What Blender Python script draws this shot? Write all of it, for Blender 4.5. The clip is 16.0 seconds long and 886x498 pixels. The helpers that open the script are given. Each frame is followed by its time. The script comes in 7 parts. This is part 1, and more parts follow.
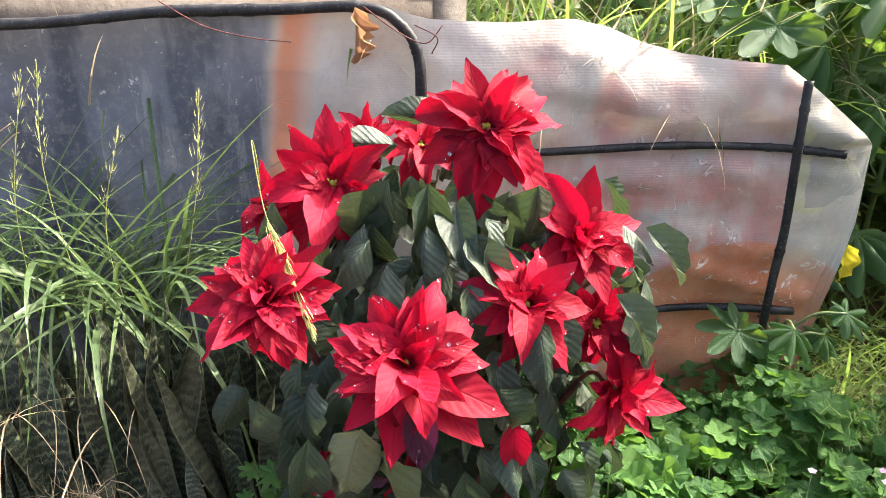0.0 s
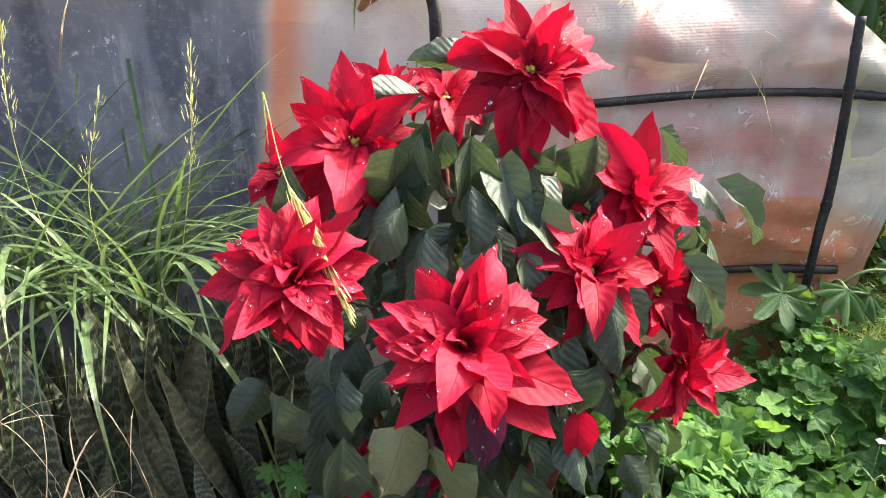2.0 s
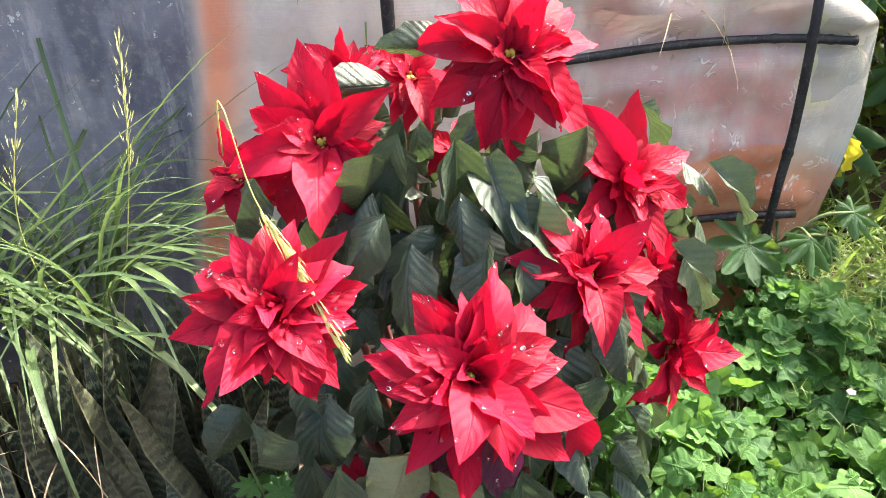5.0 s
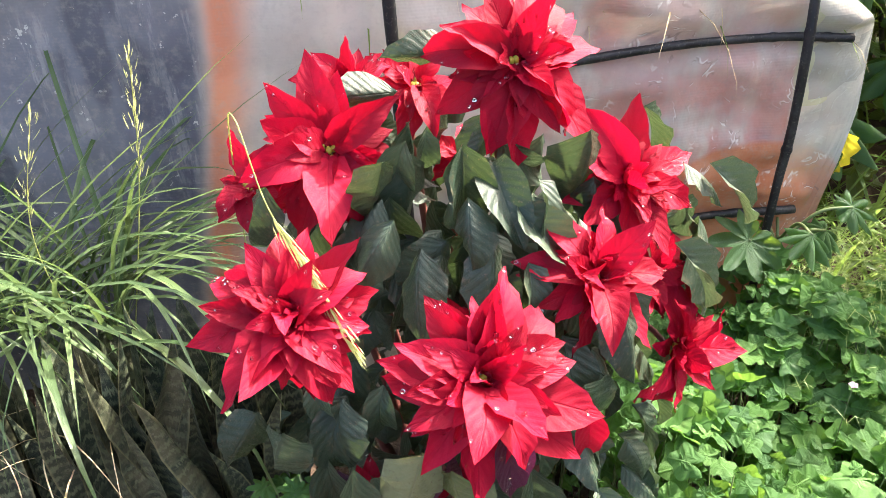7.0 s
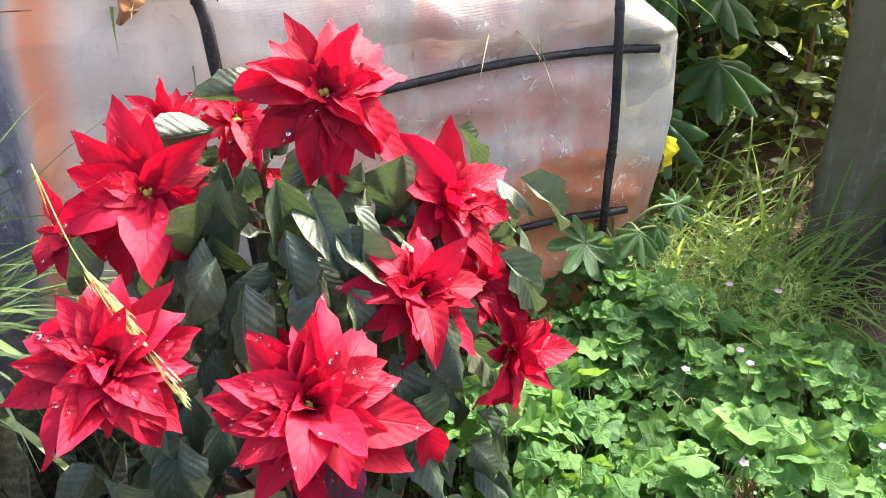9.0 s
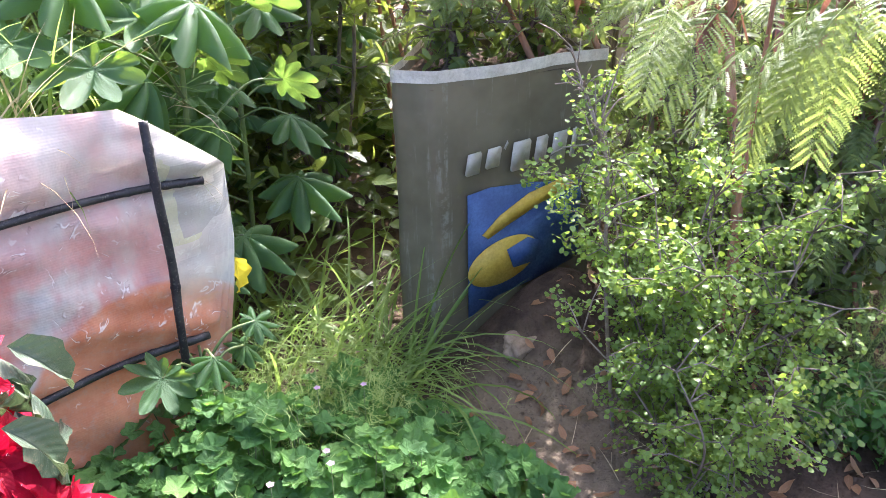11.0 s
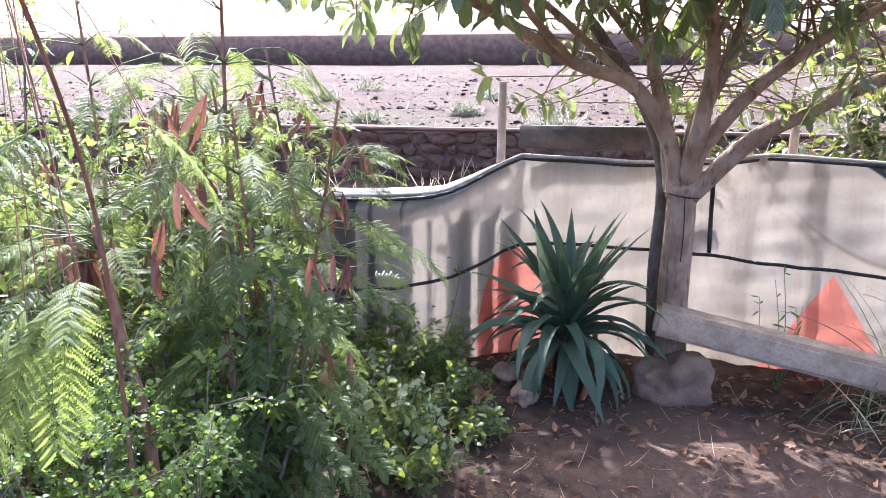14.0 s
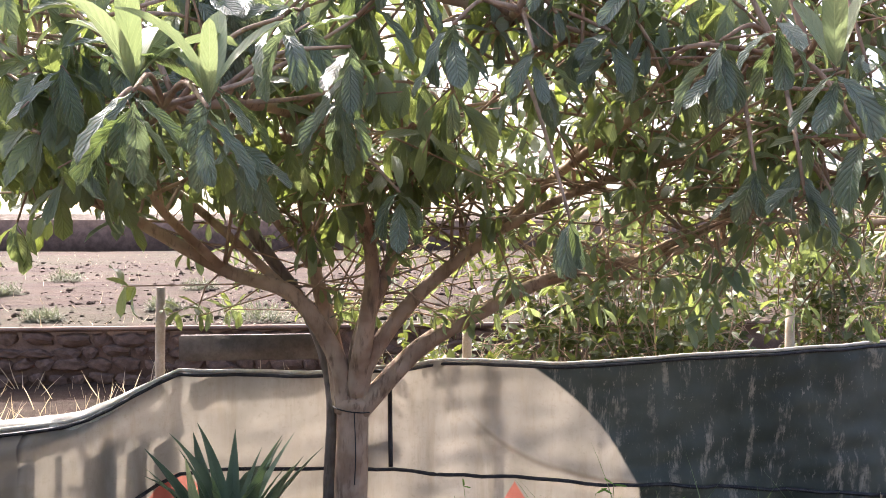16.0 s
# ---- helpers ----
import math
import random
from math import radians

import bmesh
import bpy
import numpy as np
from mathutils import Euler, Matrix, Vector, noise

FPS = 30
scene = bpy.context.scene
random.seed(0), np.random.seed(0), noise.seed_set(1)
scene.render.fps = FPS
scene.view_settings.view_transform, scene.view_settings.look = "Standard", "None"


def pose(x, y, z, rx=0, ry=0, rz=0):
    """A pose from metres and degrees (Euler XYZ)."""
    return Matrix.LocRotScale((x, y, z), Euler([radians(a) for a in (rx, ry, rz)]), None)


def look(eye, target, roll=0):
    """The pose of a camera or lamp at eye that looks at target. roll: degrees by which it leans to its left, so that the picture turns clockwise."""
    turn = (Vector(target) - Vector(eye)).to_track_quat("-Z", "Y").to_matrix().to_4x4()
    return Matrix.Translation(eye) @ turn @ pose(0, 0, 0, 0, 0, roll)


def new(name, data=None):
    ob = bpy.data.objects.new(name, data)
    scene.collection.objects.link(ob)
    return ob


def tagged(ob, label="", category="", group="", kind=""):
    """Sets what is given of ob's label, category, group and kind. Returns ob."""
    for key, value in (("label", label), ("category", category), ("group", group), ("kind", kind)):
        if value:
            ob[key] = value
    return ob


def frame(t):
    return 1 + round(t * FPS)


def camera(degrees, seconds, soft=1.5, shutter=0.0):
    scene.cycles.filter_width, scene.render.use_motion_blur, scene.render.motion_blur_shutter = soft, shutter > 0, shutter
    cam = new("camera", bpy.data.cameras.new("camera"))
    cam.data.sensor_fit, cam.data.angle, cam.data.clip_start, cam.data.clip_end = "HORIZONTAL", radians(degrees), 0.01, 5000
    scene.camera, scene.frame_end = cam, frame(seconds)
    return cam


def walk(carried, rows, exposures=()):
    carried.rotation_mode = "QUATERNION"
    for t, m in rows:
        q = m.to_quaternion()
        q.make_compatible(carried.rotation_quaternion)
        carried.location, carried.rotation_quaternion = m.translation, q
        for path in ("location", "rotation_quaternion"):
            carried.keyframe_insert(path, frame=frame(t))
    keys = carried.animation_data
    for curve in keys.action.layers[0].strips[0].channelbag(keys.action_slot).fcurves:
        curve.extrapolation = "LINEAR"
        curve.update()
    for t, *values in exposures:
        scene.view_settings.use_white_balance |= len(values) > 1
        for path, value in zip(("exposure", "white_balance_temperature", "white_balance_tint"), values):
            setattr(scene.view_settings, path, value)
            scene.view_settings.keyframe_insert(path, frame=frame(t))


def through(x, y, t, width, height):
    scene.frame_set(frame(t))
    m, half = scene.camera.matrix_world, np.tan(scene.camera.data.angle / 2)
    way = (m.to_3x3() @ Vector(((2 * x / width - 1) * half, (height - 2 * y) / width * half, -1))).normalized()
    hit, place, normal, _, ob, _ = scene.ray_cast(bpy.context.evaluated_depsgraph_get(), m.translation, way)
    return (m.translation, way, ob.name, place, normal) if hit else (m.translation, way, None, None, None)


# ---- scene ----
cam = camera(57.8, 16.0, soft=0.75)
METRES, EYE, TILT, LEAN, TURN = 1.7, 1.3, -25.0, 0.0, 0.0
ROWS = [
    (0.0, 0.0, 0.0, 0.0, 0.0, 0.0, -0.0),
    (0.5, -0.0355, 0.0356, 0.0177, -1.58, -0.06, 1.09),
    (1.0, -0.0599, 0.0646, 0.0247, -2.63, -0.06, 1.98),
    (1.5, -0.0625, 0.0789, 0.0096, -2.47, -0.26, 2.23),
    (2.0, -0.0517, 0.0859, -0.0073, -2.03, -1.77, 2.15),
    (2.5, -0.0509, 0.0851, 0.0003, -2.69, -3.99, 2.4),
    (3.0, -0.0751, 0.106, 0.0201, -4.71, -6.0, 2.96),
    (3.5, -0.0907, 0.1256, 0.0377, -6.44, -7.26, 3.67),
    (4.0, -0.0905, 0.1337, 0.0491, -7.32, -7.85, 4.37),
    (4.5, -0.0864, 0.136, 0.0533, -7.76, -8.21, 4.97),
    (7.0, -0.0945, 0.1263, 0.0615, -8.19, -8.5, 6.36),
    (7.5, -0.0875, 0.1215, 0.0612, -9.17, -8.55, 6.54),
    (8.0, -0.0804, 0.1167, 0.0609, -10.47, -8.53, 7.14),
    (10.5, 0.0281, 0.0404, 0.0608, -33.89, -7.98, 15.99),
    (11.0, 0.0641, 0.0089, 0.0581, -40.08, -7.11, 17.35),
    (11.5, 0.0904, -0.0205, 0.0608, -44.25, -5.75, 18.01),
    (12.0, 0.1299, -0.055, 0.0543, -46.69, -4.05, 18.21),
    (12.5, 0.1747, -0.0928, 0.0448, -49.5, -3.02, 18.92),
    (13.0, 0.1921, -0.1067, 0.0452, -55.78, -3.27, 20.77),
    (13.5, 0.1857, -0.1179, 0.051, -65.18, -4.69, 22.72),
    (14.0, 0.1833, -0.1582, 0.0518, -75.43, -6.49, 24.2),
    (14.5, 0.2071, -0.2203, 0.0391, -82.96, -7.23, 24.5),
    (15.0, 0.2695, -0.2853, 0.0157, -88.03, -6.3, 24.5),
    (15.5, 0.3252, -0.3227, 0.0149, -92.73, -4.75, 24.65),
    (16.0, 0.4117, -0.3449, 0.0311, -95.87, -2.19, 24.98),
]
# seconds, stops, kelvin, tint
EXPOSURES = [(0.0, 2.35, 6600, 8), (2.0, 2.45, 6600, 8), (3.5, 2.75, 6600, 9), (8.2, 2.75, 6600, 9), (10.5, 2.75, 6200, 13), (11.0, 3.1, 5900, 18), (11.5, 3.25, 5500, 33), (12.5, 3.2, 5350, 33), (13.5, 2.8, 5350, 26), (14.5, 2.5, 5450, 21), (15.5, 2.35, 5550, 19), (16.0, 2.2, 6200, 18)]
walk(cam, [(t, pose(0, 0, EYE, TILT, LEAN, TURN) @ pose(METRES * x, METRES * y, METRES * z, 90 + pitch, roll, yaw)) for t, x, y, z, yaw, pitch, roll in ROWS], EXPOSURES)

# ---- light ----
SUN_AZ, SUN_EL = 63.0, 45.0
world = bpy.data.worlds.new("sky")
scene.world = world
world.use_nodes = True
sky = world.node_tree.nodes.new("ShaderNodeTexSky")
sky.sky_type, sky.sun_disc = "NISHITA", False
sky.sun_elevation, sky.sun_rotation = radians(SUN_EL), radians(SUN_AZ)
sky.air_density, sky.dust_density, sky.ozone_density = 0.75, 7.0, 0.5
back = world.node_tree.nodes["Background"]
back.inputs["Strength"].default_value = 0.15
world.node_tree.links.new(sky.outputs[0], back.inputs["Color"])
sun = new("sun", bpy.data.lights.new("sun", "SUN"))
sun.data.energy, sun.data.angle, sun.data.color = 3.0, radians(0.6), (1.0, 0.94, 0.84)
SUN_DIR = Vector((math.sin(radians(SUN_AZ)) * math.cos(radians(SUN_EL)), math.cos(radians(SUN_AZ)) * math.cos(radians(SUN_EL)), math.sin(radians(SUN_EL))))
sun.matrix_world = look(SUN_DIR * 30, (0, 0, 0))


# ---- material helpers ----
class Graph:
    """A small wrapper that builds node materials."""

    def __init__(self, name):
        self.mat = bpy.data.materials.new(name)
        self.mat.use_nodes = True
        self.tree = self.mat.node_tree
        self.tree.nodes.clear()
        self.out = self.tree.nodes.new("ShaderNodeOutputMaterial")

    def put(self, socket, value):
        if isinstance(value, bpy.types.NodeSocket):
            self.tree.links.new(value, socket)
        elif isinstance(value, (tuple, list)) and len(value) == 3 and socket.type == "RGBA":
            socket.default_value = (*value, 1)
        else:
            socket.default_value = value

    def node(self, kind, **inputs):
        n = self.tree.nodes.new(kind)
        for k, v in inputs.items():
            self.put(n.inputs[k.replace("_", " ")], v)
        return n

    def math(self, op, a, b=0.0, clamp=False):
        n = self.tree.nodes.new("ShaderNodeMath")
        n.operation, n.use_clamp = op, clamp
        self.put(n.inputs[0], a)
        self.put(n.inputs[1], b)
        return n.outputs[0]

    def mix(self, fac, a, b, how="MIX"):
        n = self.tree.nodes.new("ShaderNodeMix")
        n.data_type, n.blend_type = "RGBA", how
        self.put(n.inputs[0], fac)
        self.put(n.inputs[6], a)
        self.put(n.inputs[7], b)
        return n.outputs[2]

    def ramp(self, fac, a, b, lo=0.0, hi=1.0):
        n = self.tree.nodes.new("ShaderNodeMapRange")
        n.clamp = True
        n.interpolation_type = "SMOOTHSTEP"
        self.put(n.inputs[0], fac)
        n.inputs[1].default_value, n.inputs[2].default_value = a, b
        n.inputs[3].default_value, n.inputs[4].default_value = lo, hi
        return n.outputs[0]

    def coords(self, which="Object"):
        return self.tree.nodes.new("ShaderNodeTexCoord").outputs[which]

    def scaled(self, vec, sx, sy, sz):
        n = self.tree.nodes.new("ShaderNodeMapping")
        self.put(n.inputs["Vector"], vec)
        n.inputs["Scale"].default_value = (sx, sy, sz)
        return n.outputs[0]

    def noise(self, scale, detail=3.0, rough=0.55, vec=None, distortion=0.0):
        n = self.node("ShaderNodeTexNoise", Scale=scale, Detail=detail, Roughness=rough, Distortion=distortion)
        if vec is not None:
            self.put(n.inputs["Vector"], vec)
        return n.outputs[0]

    def split(self, vec):
        n = self.tree.nodes.new("ShaderNodeSeparateXYZ")
        self.put(n.inputs[0], vec)
        return n.outputs

    def bump(self, height, strength=0.3, distance=0.01):
        return self.node("ShaderNodeBump", Strength=strength, Distance=distance, Height=height).outputs[0]

    def finish(self, color, rough=0.6, normal=None, metal=0.0, spec=0.5, through=0.0, through_color=None, clear=0.0):
        p = self.node("ShaderNodeBsdfPrincipled", Base_Color=color, Roughness=rough, Metallic=metal)
        self.put(p.inputs["Specular IOR Level"], spec)
        if normal is not None:
            self.put(p.inputs["Normal"], normal)
        shader = p.outputs[0]
        if through_color is not None:
            tr = self.node("ShaderNodeBsdfTranslucent", Color=through_color)
            if normal is not None:
                self.put(tr.inputs["Normal"], normal)
            shader = self.node("ShaderNodeMixShader", Fac=through).outputs[0]
            m = shader.node
            self.put(m.inputs[1], p.outputs[0])
            self.put(m.inputs[2], tr.outputs[0])
        if not (isinstance(clear, float) and clear == 0.0):
            tp = self.node("ShaderNodeBsdfTransparent")
            m = self.node("ShaderNodeMixShader", Fac=clear)
            self.put(m.inputs[1], shader)
            self.put(m.inputs[2], tp.outputs[0])
            shader = m.outputs[0]
        self.put(self.out.inputs[0], shader)
        return self.mat


def plain_material(name, c1, c2, scale=20, rough=0.7, bump=0.3, grain=120, metal=0.0, spec=0.4):
    g = Graph(name)
    vec = g.coords()
    big, fine = g.noise(scale, 4, 0.6, vec), g.noise(grain, 3, 0.7, vec)
    col = g.mix(g.ramp(big, 0.3, 0.7), c1, c2)
    col = g.mix(g.ramp(fine, 0.35, 0.75, 0, 0.35), col, tuple(0.5 * c for c in c1))
    return g.finish(col, g.ramp(fine, 0.2, 0.8, rough - 0.12, min(1, rough + 0.1)), g.bump(g.math("ADD", big, g.math("MULTIPLY", fine, 0.4)), bump, 0.008), metal, spec)


def leaf_material(name, c1, c2, glow, through=0.45, rough=0.4, by="island", veins=0.5, vein_color=None, pairs=9, wear=None, wear_amount=0.5, spec=0.4, relief=0.4, spread=1.2):
    """Green or red leaf: two tones, midrib and side veins along the leaf's own UV, light through it."""
    g = Graph(name)
    uv = g.split(g.coords("UV"))
    rnd = g.tree.nodes.new("ShaderNodeObjectInfo").outputs["Random"] if by == "object" else g.tree.nodes.new("ShaderNodeNewGeometry").outputs["Random Per Island"]
    vec = g.coords()
    tone = g.math("ADD", g.math("MULTIPLY", rnd, 0.7), g.math("MULTIPLY", g.noise(14, 3, 0.6, vec), 0.5))
    col = g.mix(g.ramp(tone, 0.15, 1.0), c1, c2)
    lit = g.mix(g.ramp(tone, 0.15, 1.0), glow, tuple(min(1, 0.5 * (a + b * 2)) for a, b in zip(glow, c2)))
    height = g.noise(220, 2, 0.6, vec)
    side = g.math("ABSOLUTE", g.math("SUBTRACT", uv[0], 0.5))
    if veins > 0:
        mid = g.ramp(side, 0.0, 0.035, 1, 0)
        wave = g.math("SINE", g.math("MULTIPLY", g.math("SUBTRACT", uv[1], g.math("MULTIPLY", side, spread * 0.45)), 6.2832 * pairs))
        ribs = g.ramp(wave, 0.88, 1.0)
        lines = g.math("MAXIMUM", mid, g.math("MULTIPLY", ribs, 0.55))
        vc = vein_color or tuple(min(1, 1.9 * c + 0.02) for c in c2)
        col = g.mix(g.math("MULTIPLY", lines, veins), col, vc)
        lit = g.mix(g.math("MULTIPLY", lines, 0.5 * veins), lit, c2)
        quilt = g.ramp(wave, -1.0, 1.0)
        height = g.math("SUBTRACT", g.math("MULTIPLY", height, 0.35), g.math("ADD", g.math("MULTIPLY", quilt, 0.45), mid))
    if wear is not None:
        spot = g.ramp(g.noise(26, 5, 0.65, vec), 0.62 - 0.1 * wear_amount, 0.72)
        edge = g.ramp(side, 0.36, 0.5, 0, 0.7)
        spot = g.math("MAXIMUM", spot, g.math("MULTIPLY", edge, g.ramp(g.noise(9, 3, 0.6, vec), 0.5, 0.62)))
        col = g.mix(g.math("MULTIPLY", spot, wear_amount), col, wear)
    return g.finish(col, g.ramp(g.noise(60, 2, 0.5, vec), 0.3, 0.7, rough - 0.1, rough + 0.15), g.bump(height, relief, 0.003), 0.0, spec, through, lit)


# ---- mesh helpers ----
WORLD = {}


def thing(name, at, label, category, group="", kind=""):
    """A top-level Empty at its base."""
    ob = new(name)
    ob.empty_display_size = 0.05
    ob.matrix_basis = Matrix.Translation(at)
    WORLD[ob] = Matrix.Translation(at)
    return tagged(ob, label, category, group, kind)


def mesh_of(name, verts, faces, uvs=None, mat=None, smooth=True):
    me = bpy.data.meshes.new(name)
    me.from_pydata([tuple(v) for v in np.asarray(verts, float).reshape(-1, 3).tolist()], [], [list(f) for f in faces])
    if uvs is not None:
        idx = np.empty(len(me.loops), dtype=np.int32)
        me.loops.foreach_get("vertex_index", idx)
        layer = me.uv_layers.new(name="UVMap")
        layer.data.foreach_set("uv", np.asarray(uvs, np.float32)[idx].ravel())
    if smooth:
        me.polygons.foreach_set("use_smooth", np.ones(len(me.polygons), dtype=bool))
    if mat:
        me.materials.append(mat)
    me.update()
    return me


def placed(name, me, matrix, parent=None, label="", kind=""):
    """An object on the mesh me with the world pose matrix, under parent."""
    ob = new(name, me)
    ob.parent = parent
    ob.matrix_basis = (WORLD[parent].inverted() @ matrix) if parent else matrix
    WORLD[ob] = matrix.copy()
    return tagged(ob, label, kind=kind)


def part(name, data, mat, parent=None, label="", smooth=True, kind=""):
    """One mesh object from (verts, faces[, uvs]) in world coordinates, under a thing or a part."""
    verts, faces, uvs = (*data, None)[:3]
    base = WORLD[parent].translation if parent else Vector()
    v = np.asarray(verts, float).reshape(-1, 3) - np.array(base)
    return placed(name, mesh_of(name, v, faces, uvs, mat, smooth), Matrix.Translation(base), parent, label, kind)


def joined(*datas):
    """Several (verts, faces[, uvs]) in one."""
    vs, fs, us, n = [], [], [], 0
    for d in datas:
        v = np.asarray(d[0], float).reshape(-1, 3)
        vs.append(v)
        fs += [[i + n for i in f] for f in d[1]]
        us.append(np.asarray(d[2], float) if len(d) > 2 and d[2] is not None else np.zeros((len(v), 2)))
        n += len(v)
    return np.concatenate(vs), fs, np.concatenate(us)


def tube(points, radii, sides=8, caps=True):
    """A round bar along points."""
    p = np.asarray(points, float)
    r = np.broadcast_to(np.asarray(radii, float), (len(p),))
    tang = np.gradient(p, axis=0)
    tang /= np.linalg.norm(tang, axis=1)[:, None] + 1e-9
    up = np.array([0.0, 0, 1]) if abs(tang[0][2]) < 0.9 else np.array([1.0, 0, 0])
    verts, uvs = [], []
    for i in range(len(p)):
        a = np.cross(tang[i], up)
        a /= np.linalg.norm(a) + 1e-9
        b = np.cross(a, tang[i])
        up = b
        for k in range(sides):
            w = 2 * math.pi * k / sides
            verts.append(p[i] + r[i] * (a * math.cos(w) + b * math.sin(w)))
            uvs.append((k / sides, i / max(1, len(p) - 1)))
    faces = [[i * sides + k, i * sides + (k + 1) % sides, (i + 1) * sides + (k + 1) % sides, (i + 1) * sides + k] for i in range(len(p) - 1) for k in range(sides)]
    if caps:
        faces += [list(range(sides))[::-1], [(len(p) - 1) * sides + k for k in range(sides)]]
    return np.array(verts), faces, np.array(uvs)


def smooth_line(points, n=24):
    """A Catmull-Rom line through points."""
    p = [np.asarray(q, float) for q in points]
    p = [2 * p[0] - p[1]] + p + [2 * p[-1] - p[-2]]
    out = []
    for i in range(1, len(p) - 2):
        for t in np.linspace(0, 1, n, endpoint=False):
            a, b, c, d = p[i - 1:i + 3]
            out.append(0.5 * (2 * b + (c - a) * t + (2 * a - 5 * b + 4 * c - d) * t * t + (3 * b - a - 3 * c + d) * t ** 3))
    return np.array(out + [p[-2]])


def box(x0, y0, z0, x1, y1, z1, bevel=0.006, jitter=0.0):
    """A bevelled box."""
    bm = bmesh.new()
    bmesh.ops.create_cube(bm, size=1)
    for v in bm.verts:
        v.co = Vector((x0 + (v.co.x + 0.5) * (x1 - x0), y0 + (v.co.y + 0.5) * (y1 - y0), z0 + (v.co.z + 0.5) * (z1 - z0)))
    if bevel:
        bmesh.ops.bevel(bm, geom=bm.edges[:], offset=bevel, segments=2, affect="EDGES")
    out = np.array([v.co[:] for v in bm.verts]), [[v.index for v in f.verts] for f in bm.faces]
    bm.free()
    return out


def turned(data, matrix):
    v = np.asarray(data[0], float)
    m = np.array(matrix)
    return (v @ m[:3, :3].T + m[:3, 3], *data[1:])


OUTLINES = {
    "ovate": lambda v: 2.55 * v ** 0.62 * (1 - v) ** 0.9 if v < 1 else 0.0,
    "bract": lambda v: 3.3 * v ** 0.7 * (1 - v) ** 1.1,
    "lance": lambda v: (v ** 0.6) * (1 - v) ** 0.55 * 1.75,
    "obovate": lambda v: 1.62 * v ** 0.8 * (1 - v) ** 0.42,
    "oblong": lambda v: math.sin(math.pi * min(1, v ** 1.1)) ** 0.7,
    "blade": lambda v: (0.75 + 0.25 * math.sin(math.pi * v)) * (1 - v ** 2.5),
    "sword": lambda v: (0.62 + 0.5 * math.sin(math.pi * v ** 0.9)) * min(1, (1 - v) * 3.2) ** 0.7,
    "disc": lambda v: math.sqrt(max(0, 1 - (2 * v - 1) ** 2)),
}


def leaf(length, width, shape="ovate", nl=8, nw=4, fold=0.15, droop=0.5, wave=0.0, twist=0.0, waves=3, start=0.0):
    """A leaf from the origin along +y, face up: folded along its midrib, bent down along an arc, wavy at the edge."""
    verts, uvs, faces = [], [], []
    pos, ang = np.array([0.0, 0.0]), start
    for i in range(nl + 1):
        v = i / nl
        if i:
            ang = start - droop * (v - 0.5 / nl)
            pos = pos + length / nl * np.array([math.cos(ang), math.sin(ang)])
        w = max(0.02 if i == 0 else 0.0, OUTLINES[shape](v)) * width / 2
        tw = twist * v
        for j in range(nw + 1):
            u = 2 * j / nw - 1
            x, h = u * w, fold * abs(u) * w + wave * width * u * u * math.sin(2 * math.pi * waves * v + (0.9 if u > 0 else 0))
            x, h = x * math.cos(tw) - h * math.sin(tw), x * math.sin(tw) + h * math.cos(tw)
            n = np.array([-math.sin(ang), math.cos(ang)])
            verts.append((x, pos[0] + n[0] * h, pos[1] + n[1] * h))
            uvs.append((0.5 + 0.5 * u, v))
    for i in range(nl):
        for j in range(nw):
            a = i * (nw + 1) + j
            faces.append([a, a + 1, a + nw + 2, a + nw + 1])
    return np.array(verts), faces, np.array(uvs)


def lobed(radius, n_theta, rings, reach, cup=0.0, rumple=0.0):
    """A lobed leaf round the origin, its stalk notch towards -y; reach gives the outline by angle from +y."""
    verts, uvs, faces = [(0, 0, 0)], [(0.5, 0.0)], []
    for r in range(1, rings + 1):
        for k in range(n_theta):
            th = -math.pi + 2 * math.pi * (k + 0.5) / n_theta
            d = radius * reach(th) * r / rings
            f = r / rings
            verts.append((d * math.sin(th), d * math.cos(th), cup * radius * f * f + rumple * radius * math.sin(7 * th) * f))
            uvs.append((0.5 + 0.5 * f * math.sin(th), 0.5 + 0.5 * f * math.cos(th)))
    for k in range(n_theta - 1):
        faces.append([0, 1 + k, 2 + k])
    for r in range(rings - 1):
        for k in range(n_theta - 1):
            a = 1 + r * n_theta + k
            faces.append([a, a + n_theta, a + n_theta + 1, a + 1])
    return np.array(verts), faces, np.array(uvs)


def castor_reach(th):
    best = 0.3
    for c, ln in ((0, 1.0), (0.72, 0.97), (-0.72, 0.97), (1.42, 0.84), (-1.42, 0.84), (2.1, 0.66), (-2.1, 0.66), (2.68, 0.46), (-2.68, 0.46)):
        d = abs(th - c) / 0.43
        if d < 1:
            tooth = 1 + 0.035 * (((th - c) * 34) % 1.0 - 0.5)
            best = max(best, (0.3 + (ln - 0.3) * (1 - d ** 1.5) ** 1.1) * tooth)
    return best


def mallow_reach(th):
    return (0.86 + 0.13 * math.cos(5 * th * 0.93)) * (1 - 0.6 * max(0, abs(th) - 2.65) / 0.5) + 0.025 * math.sin(23 * th)


def facing(pos, along, face, scale=1.0, spin=0.0):
    """A pose whose +y runs along, and whose +z leans to face."""
    y = Vector(along).normalized()
    z = Vector(face)
    z = (z - y * z.dot(y))
    if z.length < 1e-4:
        z = y.orthogonal()
    z.normalize()
    x = y.cross(z)
    m = Matrix((x, y, z)).transposed().to_4x4()
    m.translation = pos
    return m @ Matrix.Rotation(spin, 4, "Y") @ Matrix.Scale(scale, 4)


